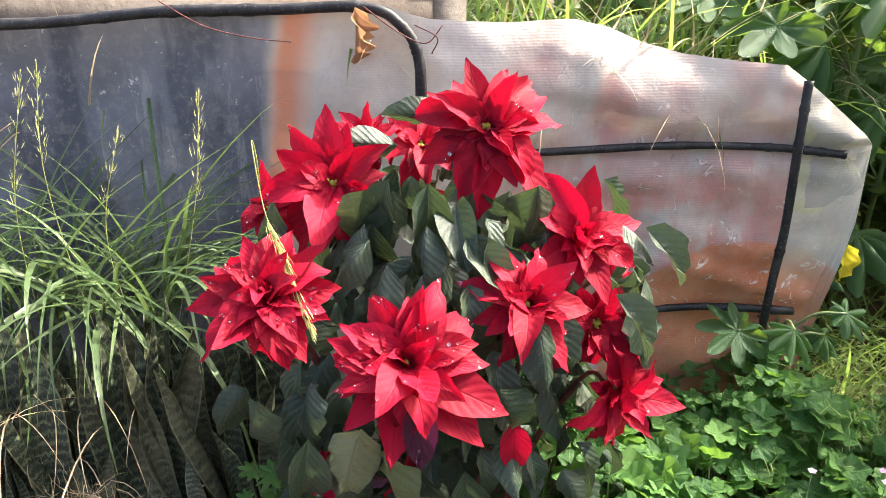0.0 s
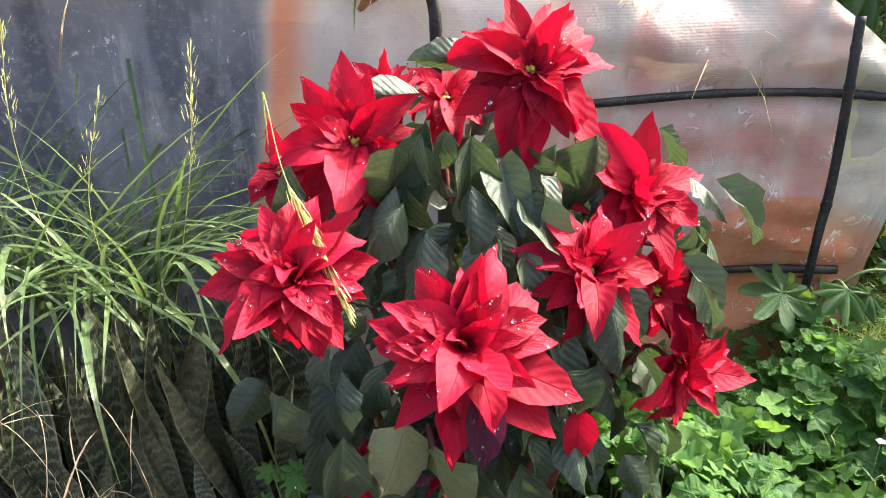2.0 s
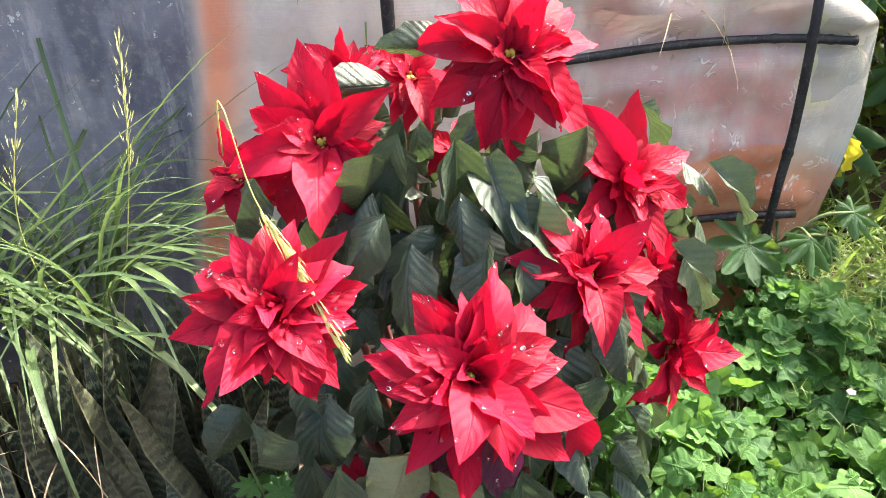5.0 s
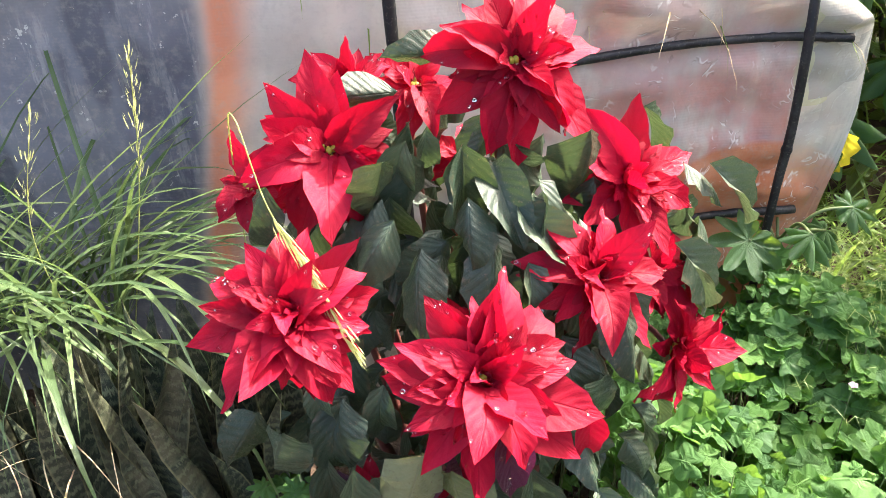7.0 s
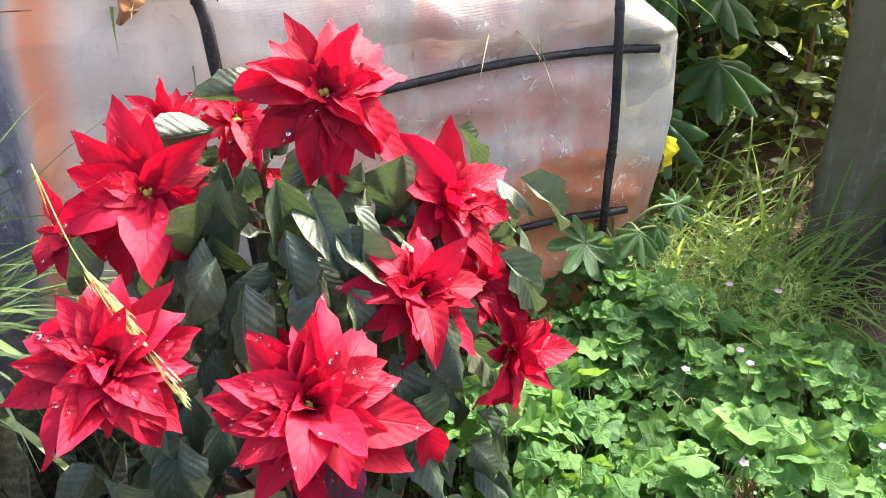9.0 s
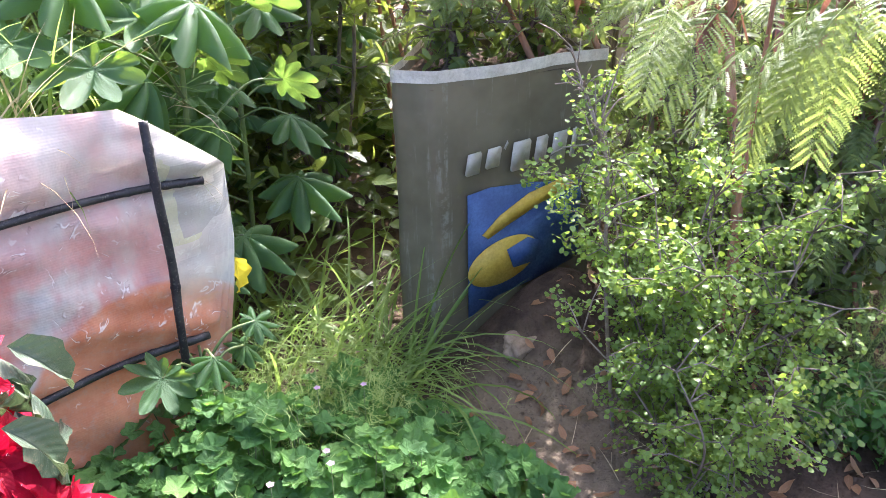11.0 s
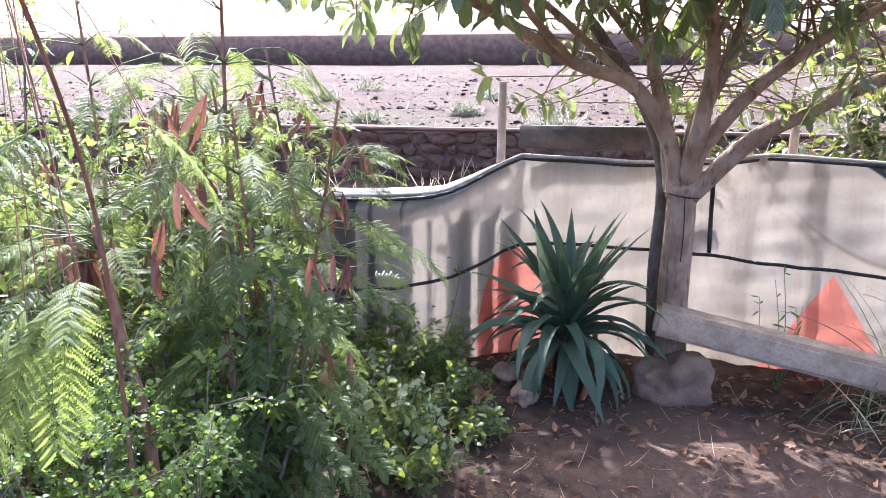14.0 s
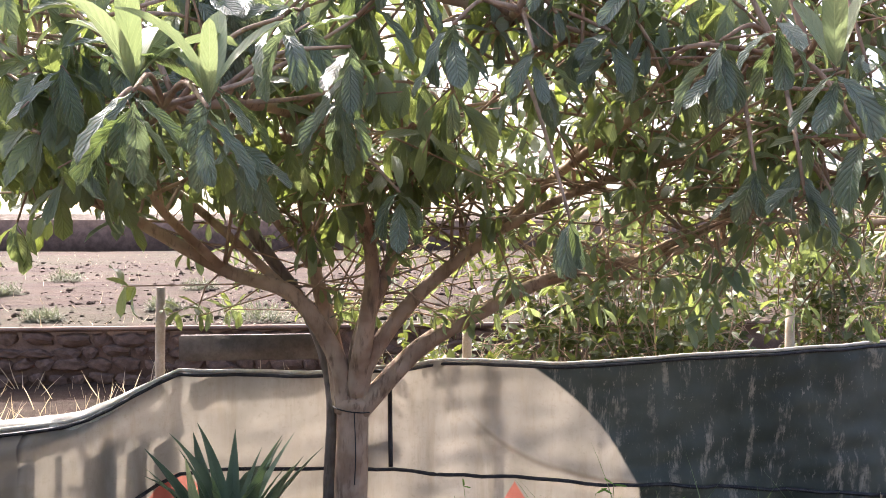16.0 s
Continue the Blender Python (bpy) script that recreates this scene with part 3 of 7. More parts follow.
POIN_LEAF = leaf_material("poinsettia leaf", (0.018, 0.036, 0.024), (0.06, 0.09, 0.056), (0.13, 0.2, 0.05), 0.12, 0.38, "object", 0.25, (0.11, 0.14, 0.09), 9, (0.17, 0.13, 0.08), 0.7, 0.45, 0.45)
POIN_OLD = leaf_material("faded poinsettia leaf", (0.10, 0.13, 0.055), (0.2, 0.22, 0.12), (0.22, 0.26, 0.08), 0.2, 0.5, "object", 0.4, (0.26, 0.26, 0.16), 8, (0.09, 0.06, 0.05), 0.8, 0.35, 0.5)
CYATHIA = plain_material("yellow green buds", (0.3, 0.3, 0.03), (0.5, 0.36, 0.05), 120, 0.5, 0.2)
SNAKE = snake_leaf_material()
GRASS = leaf_material("long grass", (0.06, 0.115, 0.025), (0.15, 0.23, 0.06), (0.42, 0.58, 0.10), 0.42, 0.42, "island", 0.15, None, 1)
DRY_GRASS = leaf_material("dry straw", (0.36, 0.26, 0.15), (0.55, 0.45, 0.3), (0.6, 0.48, 0.28), 0.3, 0.6, "island", 0.0)
SEED = leaf_material("grass seed head", (0.24, 0.28, 0.09), (0.42, 0.44, 0.18), (0.55, 0.55, 0.25), 0.4, 0.6, "island", 0.0)
MEADOW = leaf_material("arching grass", (0.042, 0.08, 0.03), (0.12, 0.175, 0.072), (0.2, 0.3, 0.075), 0.26, 0.4, "island", 0.15, None, 1)
MALLOW = leaf_material("mallow leaf", (0.028, 0.078, 0.026), (0.085, 0.18, 0.045), (0.26, 0.48, 0.06), 0.32, 0.6, "island", 0.3, None, 5, None, 0.5, 0.2)
MALLOW_LEAF = leaf_material("single mallow leaf", (0.028, 0.078, 0.026), (0.1, 0.2, 0.05), (0.28, 0.5, 0.06), 0.34, 0.6, "object", 0.3, None, 5, None, 0.5, 0.2)
CASTOR = leaf_material("castor leaf", (0.02, 0.055, 0.025), (0.045, 0.095, 0.035), (0.36, 0.56, 0.05), 0.32, 0.55, "object", 0.3, None, 6, None, 0.5, 0.2)
PURSLANE = leaf_material("small round leaf", (0.06, 0.12, 0.03), (0.145, 0.225, 0.055), (0.44, 0.58, 0.06), 0.42, 0.45, "island", 0.0)
FEATHER = leaf_material("feathery leaflet", (0.055, 0.095, 0.034), (0.125, 0.175, 0.058), (0.42, 0.52, 0.1), 0.4, 0.5, "island", 0.0)
FENNEL = leaf_material("feathery herb", (0.13, 0.2, 0.05), (0.25, 0.33, 0.10), (0.55, 0.66, 0.16), 0.45, 0.5, "island", 0.0)
POD = leaf_material("brown seed pod", (0.14, 0.06, 0.042), (0.25, 0.12, 0.08), (0.34, 0.14, 0.08), 0.16, 0.5, "island", 0.2, None, 12)
SAGE = leaf_material("pale felted leaf", (0.17, 0.22, 0.12), (0.3, 0.34, 0.2), (0.4, 0.5, 0.2), 0.35, 0.7, "island", 0.3, None, 6)
YUCCA = leaf_material("stiff sword leaf", (0.05, 0.088, 0.055), (0.1, 0.145, 0.088), (0.18, 0.28, 0.08), 0.12, 0.55, "object", 0.1, None, 1)
LOQUAT = leaf_material("loquat leaf", (0.085, 0.118, 0.085), (0.17, 0.21, 0.155), (0.34, 0.46, 0.1), 0.2, 0.38, "object", 0.9, (0.36, 0.42, 0.32), 10, (0.24, 0.12, 0.05), 0.25, 0.5, 1.4)
LOQUAT_FAR = leaf_material("loquat foliage", (0.07, 0.1, 0.065), (0.15, 0.19, 0.12), (0.42, 0.5, 0.08), 0.3, 0.42, "island", 0.4, (0.12, 0.18, 0.1), 10, None, 0.5, 0.45, 0.6)
LOQUAT_YOUNG = leaf_material("young loquat leaf", (0.14, 0.18, 0.085), (0.22, 0.26, 0.14), (0.34, 0.42, 0.16), 0.28, 0.5, "object", 0.4, (0.4, 0.46, 0.25), 10)
BROWN_LEAF = leaf_material("dry brown leaf", (0.2, 0.10, 0.05), (0.36, 0.2, 0.11), (0.45, 0.22, 0.1), 0.25, 0.65, "island", 0.3, None, 7)
YELLOW_LEAF = leaf_material("yellowed leaf", (0.45, 0.36, 0.02), (0.6, 0.48, 0.04), (0.8, 0.7, 0.05), 0.4, 0.5, "object", 0.3, None, 5)
TAN_LEAF = leaf_material("tan dead leaf", (0.3, 0.19, 0.10), (0.44, 0.3, 0.17), (0.5, 0.32, 0.16), 0.25, 0.7, "object", 0.4, None, 7, (0.16, 0.09, 0.05), 0.5)
LILAC = leaf_material("lilac petal", (0.4, 0.22, 0.42), (0.55, 0.35, 0.55), (0.6, 0.4, 0.6), 0.35, 0.5, "object", 0.2, None, 3)
HEDGE = leaf_material("shrub foliage", (0.032, 0.062, 0.018), (0.085, 0.125, 0.035), (0.5, 0.6, 0.08), 0.38, 0.4, "island", 0.15, None, 6)
OLIVE = leaf_material("olive scrub foliage", (0.028, 0.042, 0.016), (0.075, 0.09, 0.032), (0.34, 0.4, 0.05), 0.2, 0.5, "island", 0.1, None, 6)
SCRUB = leaf_material("grey scrub", (0.07, 0.08, 0.045), (0.13, 0.14, 0.085), (0.2, 0.22, 0.12), 0.3, 0.7, "island", 0.0)


# ---- ground ----
def axis(stops):
    out = []
    for a, b, step in stops:
        out += list(np.arange(a, b, step))
    return out + [stops[-1][1]]


def ground_sheet():
    xs = axis([(-600, -40, 80), (-40, -4, 6), (-4, -1, 0.25), (-1, 5.2, 0.06), (5.2, 8.6, 0.2), (8.6, 8.62, 0.02), (8.62, 14, 0.22), (14, 41.9, 1.2), (41.9, 42.1, 0.2), (42.1, 120, 8), (120, 900, 130)])
    ys = axis([(-900, -60, 120), (-60, -9, 4), (-9, -3, 0.3), (-3, 2.6, 0.06), (2.6, 9, 0.3), (9, 60, 4), (60, 900, 120)])
    verts = [(x, y, ground_height(x, y)) for x in xs for y in ys]
    n = len(ys)
    faces = [[i * n + j, (i + 1) * n + j, (i + 1) * n + j + 1, i * n + j + 1] for i in range(len(xs) - 1) for j in range(n - 1)]
    return verts, faces


tagged(part("ground", ground_sheet(), SOIL), "brown garden soil that runs on into ploughed fields", "ground", kind="structure")


# ---- banner screen beside the poinsettia ----
def interp(x, pts):
    return float(np.interp(x, [p[0] for p in pts], [p[1] for p in pts]))


NEAR_TOP = [(-3.2, 1.0), (-0.81, 1.055), (-0.45, 1.085), (-0.12, 1.09), (-0.03, 1.06), (0.12, 1.052), (0.24, 1.056), (0.31, 1.04), (0.38, 1.01), (0.46, 0.99), (0.65, 0.975), (0.70, 0.94), (0.79, 0.87), (0.86, 0.81)]
NEAR_FOOT = [(-3.2, 0.05), (0.3, 0.12), (0.6, 0.2), (0.78, 0.26), (0.80, 0.40), (0.84, 0.62), (0.86, 0.80)]


def near_depth(x, z):
    """How far the cloth stands out: slack belly between the bars, folds, a top that leans away."""
    top = interp(x, NEAR_TOP)
    d = 1.505 + 0.03 * noise.noise(Vector((x * 2.3, z * 2.0, 1))) + 0.012 * noise.noise(Vector((x * 7 + z * 5, z * 7 - x * 3, 4)))
    d += 0.006 * noise.noise(Vector((x * 26, z * 8, 7)))
    if x > -0.05:
        d += 0.014 * noise.noise(Vector((x * 4 + 2, z * 16 + x * 5, 11))) + 0.006 * noise.noise(Vector((x * 12 + z * 20, z * 24, 17)))
        d -= 0.02 * math.sin(math.pi * min(1, max(0, (z - 0.815) / max(0.05, top - 0.815))))
        d -= 0.018 * math.sin(math.pi * min(1, max(0, (z - 0.46) / 0.355)))
        d += (0.012 + 0.05 * math.exp(-((x - 0.36) / 0.16) ** 2)) * max(0, (z - (top - 0.12)) / 0.12) ** 1.7
    if x > 0.7:
        d += 0.12 * (x - 0.7) - 0.03 * math.sin((x - 0.7) * 20) * (z - 0.4)
    return d


def near_cloth():
    nx, nz = 190, 60
    verts = []
    for i in range(nx + 1):
        x = -3.2 + (0.86 + 3.2) * (i / nx) ** 0.75
        lo, hi = interp(x, NEAR_FOOT), interp(x, NEAR_TOP)
        for j in range(nz + 1):
            z = lo + (hi - lo) * j / nz
            verts.append((x, near_depth(x, z), z))
    faces = [[i * (nz + 1) + j, (i + 1) * (nz + 1) + j, (i + 1) * (nz + 1) + j + 1, i * (nz + 1) + j + 1] for i in range(nx) for j in range(nz)]
    return verts, faces


def knobbly(points, r, rng, sides=10, n=14):
    line = smooth_line(points, n)
    rad = [r * (1 + 0.10 * noise.noise(Vector(p) * 14) + (0.18 if rng.random() < 0.06 else 0)) for p in line]
    return tube(line, rad, sides)


rng = random.Random(5)
near_screen = thing("banner_screen", (0, 1.55, 0), "faded printed banner cloth stretched on black pipes behind the poinsettia", "screen")
part("cloth", near_cloth(), BANNER, near_screen, "dark blue and washed-out white printed cloth")


def on_cloth(x, z, out=0.014):
    return (x, near_depth(x, z) - out, z)


part("top_hose", knobbly([(-3.2, 1.47, 0.99), (-1.6, 1.47, 1.03), (-0.81, 1.475, 1.056), (-0.68, 1.478, 1.062), (-0.5, 1.48, 1.078), (-0.3, 1.48, 1.082), (-0.14, 1.48, 1.086), (-0.075, 1.475, 1.055), (-0.045, 1.47, 1.0), (-0.04, 1.465, 0.9), (-0.035, 1.465, 0.6), (-0.03, 1.47, 0.1)], 0.0102, rng), PIPE, near_screen, "bent black plastic hose")
part("pipe", knobbly([on_cloth(-0.03, 0.805), on_cloth(0.2, 0.812), on_cloth(0.45, 0.82), on_cloth(0.65, 0.815), on_cloth(0.785, 0.805)], 0.0078, rng), PIPE, near_screen, "horizontal black pipe")
part("pipe", knobbly([(0.677, 1.475, 0.955), (0.67, 1.452, 0.83), (0.676, 1.455, 0.66), (0.673, 1.46, 0.53), (0.67, 1.465, 0.25), (0.67, 1.47, 0.0)], 0.0088, rng), PIPE, near_screen, "upright black pipe")
part("pipe", knobbly([on_cloth(0.35, 0.455), on_cloth(0.55, 0.462), on_cloth(0.745, 0.458)], 0.0085, rng), PIPE, near_screen, "lower black pipe")

# ---- black planter wrapped in an old banner ----
BED = [(1.43, 1.675), (1.485, 1.577), (2.05, 1.44), (2.2, 1.75), (1.8, 1.95)]
BED_TOP = 0.885


def bed_wall(z0, z1, out, steps=10, belly=0.012):
    """The banner round the planter with rounded corners and slack cloth."""
    pts = []
    n = len(BED)
    for i in range(n):
        a, b, c = Vector(BED[i - 1]), Vector(BED[i]), Vector(BED[(i + 1) % n])
        r = 0.018
        p, q = b + (a - b).normalized() * r, b + (c - b).normalized() * r
        for t in (0, 0.33, 0.67, 1):
            pts.append(p.lerp(b, t).lerp(b.lerp(q, t), t))
        for t in np.linspace(0.05, 0.95, 22):
            pts.append(q.lerp(c + (b - c).normalized() * r, t))
    center = Vector((1.8, 1.68))
    verts, m = [], len(pts)
    for j in range(steps + 1):
        z = z0 + (z1 - z0) * j / steps
        for p in pts:
            d = (p - center).normalized()
            o = out + belly * noise.noise(Vector((p.x * 9, p.y * 9, z * 3))) + 0.4 * belly * noise.noise(Vector((p.x * 26, p.y * 26, z * 8)))
            verts.append((p.x + d.x * o, p.y + d.y * o, z + 0.01 * noise.noise(Vector((p.x * 3, p.y * 3, 0)))))
    faces = [[j * m + i, j * m + (i + 1) % m, (j + 1) * m + (i + 1) % m, (j + 1) * m + i] for j in range(steps) for i in range(m)]
    return verts, faces


planter = thing("planter", (1.9, 1.65, 0), "raised bed wrapped in weathered black banner with white hem", "planter")
part("wall", bed_wall(-0.02, BED_TOP - 0.02, 0.0, 16), BLACK, planter, "black banner cloth with grey streaks")
part("hem", joined(bed_wall(BED_TOP - 0.033, BED_TOP, 0.004, 3, 0.012)), HEM, planter, "white folded hem")
bed_soil = [(x, y, BED_TOP - 0.05 + 0.03 * noise.noise(Vector((x * 8, y * 8, 2)))) for x, y in [(1.8, 1.68)] + BED]
part("bed_soil", (bed_soil, [[0, 1 + i, 1 + (i + 1) % 5] for i in range(5)]), SOIL, planter, "dark soil")

FACE_A, FACE_B = Vector((1.49, 1.575, 0)), Vector((2.05, 1.44, 0))
FACE_X = (FACE_B - FACE_A).normalized()
FACE_N = Vector((FACE_X.y, -FACE_X.x, 0))


def on_face(u, z, out=0.012):
    p = FACE_A + FACE_X * u + FACE_N * out
    return (p.x, p.y, z)


def flat_shape(outline, out, thick=0.003):
    """A thin printed patch on the planter's front, from (u, z) corners."""
    n = len(outline)
    verts = [on_face(u, z, out) for u, z in outline] + [on_face(u, z, out - thick) for u, z in outline]
    return verts, [list(range(n)), list(range(n, 2 * n))[::-1]] + [[i, n + i, n + (i + 1) % n, (i + 1) % n] for i in range(n)]


def oval(cu, cz, ru, rz, tilt=0.0, n=28, a0=0.0, a1=2 * math.pi):
    out = []
    for k in range(n):
        a = a0 + (a1 - a0) * k / n
        x, y = ru * math.cos(a), rz * math.sin(a)
        out.append((cu + x * math.cos(tilt) - y * math.sin(tilt), cz + x * math.sin(tilt) + y * math.cos(tilt)))
    return out


# plain white bars of the letters' size
for u0, u1, z0, z1 in ((0.085, 0.135, 0.588, 0.655), (0.15, 0.2, 0.598, 0.66), (0.212, 0.222, 0.645, 0.672), (0.235, 0.30, 0.575, 0.665), (0.315, 0.36, 0.578, 0.667), (0.375, 0.43, 0.58, 0.67), (0.445, 0.465, 0.582, 0.672)):
    part("print_bar", flat_shape([(u0, z0 + 0.006), (u0 + 0.006, z0), (u1 - 0.004, z0 + 0.003), (u1 + 0.005, z1 - 0.008), (u1, z1), (u0 + 0.01, z1 - 0.004)], 0.017, 0.002), LETTER, planter, "white printed bar")
part("print_patch", flat_shape([(0.095, 0.53), (0.17, 0.54), (0.33, 0.525), (0.5, 0.50), (0.5, 0.24), (0.33, 0.2), (0.2, 0.18), (0.1, 0.13), (0.098, 0.3)], 0.014, 0.002), BLUE, planter, "faded blue print")
part("print_patch", flat_shape(oval(0.215, 0.3, 0.125, 0.072, 0.22), 0.024), YELLOW, planter, "faded yellow print")
part("print_patch", flat_shape([(0.14, 0.40), (0.2, 0.45), (0.3, 0.5), (0.45, 0.53), (0.46, 0.49), (0.34, 0.46), (0.24, 0.42), (0.16, 0.385)], 0.024), YELLOW, planter, "faded yellow print")
part("print_patch", flat_shape([(0.225, 0.335), (0.3, 0.36), (0.34, 0.34), (0.33, 0.275), (0.25, 0.27)], 0.028), BLUE, planter, "faded blue print")

# ---- far banner fence ----
FAR_TOP = [(-6.5, 1.3), (-2.9, 1.16), (-1.4, 1.062), (-0.85, 1.088), (-0.7, 1.06), (-0.31, 1.035), (0.2, 1.055), (0.34, 1.068), (0.42, 1.035), (0.5, 0.995), (0.6, 0.94), (0.715, 0.89), (0.9, 0.878), (1.15, 0.895), (3.2, 0.95)]
FAR_LINE = [(-6.5, 0.42), (-2.9, 0.435), (-1.8, 0.5), (-0.6, 0.568), (-0.03, 0.594), (0.3, 0.592), (0.39, 0.586), (0.53, 0.51), (0.68, 0.442), (0.92, 0.412), (1.2, 0.45), (3.2, 0.5)]


FAR_PLAN = [(-6.5, 4.2), (-3.0, 4.35), (-1.5, 4.45), (-0.6, 4.55), (0.0, 4.52), (0.35, 4.45), (0.6, 4.27), (0.83, 4.12), (1.08, 3.95), (1.5, 3.72), (3.2, 2.9)]


def far_depth(y, z):
    d = interp(y, FAR_PLAN) + 0.05 * noise.noise(Vector((2, y * 1.6, z * 1.3))) + 0.02 * noise.noise(Vector((5, y * 5 + z * 3, z * 3)))
    d += 0.03 * noise.noise(Vector((8, y * 7 + 0.8 * z, z * 0.9))) + 0.016 * noise.noise(Vector((3, y * 17 - 3 * z, z * 2.5))) + 0.018 * noise.noise(Vector((4, y * 4 + z * 9, z * 7 - y * 3)))
    fold = z - (0.45 + 0.6 * math.exp((y + 0.82) / 0.33)) if -2.1 < y < -0.82 else 9
    d -= 0.035 * math.exp(-(fold / (0.07 if fold > 0 else 0.03)) ** 2)
    d -= 0.02 * math.exp(-((y + 0.8 + 0.05 * z) / 0.03) ** 2)
    top = interp(y, FAR_TOP)
    if y > 0.45:
        d += 0.08 * max(0, 1 - (top - z) / 0.06) * min(1, (y - 0.45) / 0.4) - 0.03 * min(1, (y - 0.45))
    return d


def far_cloth():
    ny, nz = 260, 64
    ys = np.linspace(3.2, -6.5, ny + 1)
    verts = [(far_depth(y, z), y, z) for y in ys for z in np.linspace(-0.03, interp(y, FAR_TOP), nz + 1)]
    faces = [[i * (nz + 1) + j, (i + 1) * (nz + 1) + j, (i + 1) * (nz + 1) + j + 1, i * (nz + 1) + j + 1] for i in range(ny) for j in range(nz)]
    return verts, faces


far_fence = thing("banner_fence", (4.55, 0, 0), "low garden fence of off-white and dark banner cloth on black cords", "fence")
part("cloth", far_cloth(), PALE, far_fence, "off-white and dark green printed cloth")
ys = np.linspace(3.2, -6.5, 120)
part("hem", tube([(far_depth(y, interp(y, FAR_TOP)), y, interp(y, FAR_TOP) + 0.002) for y in ys], 0.0085, 8), HEM, far_fence, "pale rolled hem")
part("cord", tube([(far_depth(y, interp(y, FAR_TOP) - 0.02) - 0.012, y, interp(y, FAR_TOP) - 0.016) for y in ys], 0.008, 8), PIPE, far_fence, "black top cord")
part("cord", tube([(far_depth(y, interp(y, FAR_LINE)) - 0.014, y, interp(y, FAR_LINE) + 0.004 * math.sin(y * 9)) for y in ys], 0.009, 8), PIPE, far_fence, "black middle cord")
part("cord", tube([(far_depth(-0.62, z) - 0.012, -0.62 + 0.01 * z, z) for z in np.linspace(0.58, 1.0, 8)], 0.011, 8), PIPE, far_fence, "black upright pipe")
for y, top in ((0.5, 1.43), (-1.0, 1.26), (-2.7, 1.3), (1.7, 1.05)):
    part("post", tube(smooth_line([(4.72, y, -0.05), (4.72, y + 0.005, 0.6), (4.71, y - 0.005, top)], 6), [0.026, *[0.024] * 11, 0.022], 10), POSTWOOD, far_fence, "pale wooden post")
part("beam", box(4.6, -0.33, 1.085, 4.66, 0.385, 1.205, 0.005), BOARD, far_fence, "weathered horizontal plank")
part("brace", box(4.58, -0.62, 0.68, 4.62, -0.35, 0.74, 0.005), WOOD, far_fence, "weathered horizontal plank")

boards = thing("fence_boards", (-0.9, 1.6, 0), "grey weathered boards behind the printed screen", "fence")
part("rail", box(-2.4, 1.56, 1.02, -0.02, 1.585, 1.10, 0.004), WOOD, boards, "horizontal grey rail")
for k, x in enumerate((-2.2, -1.55, -0.98, -0.62, -0.26, -0.03)):
    part("board", box(x, 1.588, -0.02, x + 0.075, 1.606, 1.16 + 0.02 * (k % 3), 0.003), WOOD, boards, "upright grey board")
flap_ys = np.linspace(1.6, 0.42, 50)
flap = [(far_depth(y, interp(y, FAR_TOP)) + dx, y, interp(y, FAR_TOP) + dz * min(1, (y - 0.36) / 0.3)) for y in flap_ys for dx, dz in ((-0.012, -0.05), (-0.018, -0.02), (0.01, 0.012), (0.06, 0.03), (0.1, 0.02))]
part("folded_edge", (flap, [[5 * i + k, 5 * i + k + 1, 5 * i + k + 6, 5 * i + k + 5] for i in range(49) for k in range(4)]), HEM, far_fence, "pale folded-over top edge")
slats = thing("slat_panel", (4.8, 0.95, 0), "upright weathered slats behind the far banner fence", "fence")
# unseen slats; those below y 0.76 are added only to shade the cloth
for y0, y1 in ((0.40, 0.5), (0.505, 0.6), (0.605, 0.755), (0.805, 0.83), (0.88, 1.0), (1.02, 1.12), (1.15, 1.24), (1.27, 1.36), (1.4, 1.5)):
    x = interp(0.5 * (y0 + y1), FAR_PLAN) + 0.12
    part("slat", box(x, y0, -0.02, x + 0.02, y1, 0.85 - 0.03 * math.sin(y0 * 31), 0.003), WOOD, slats)

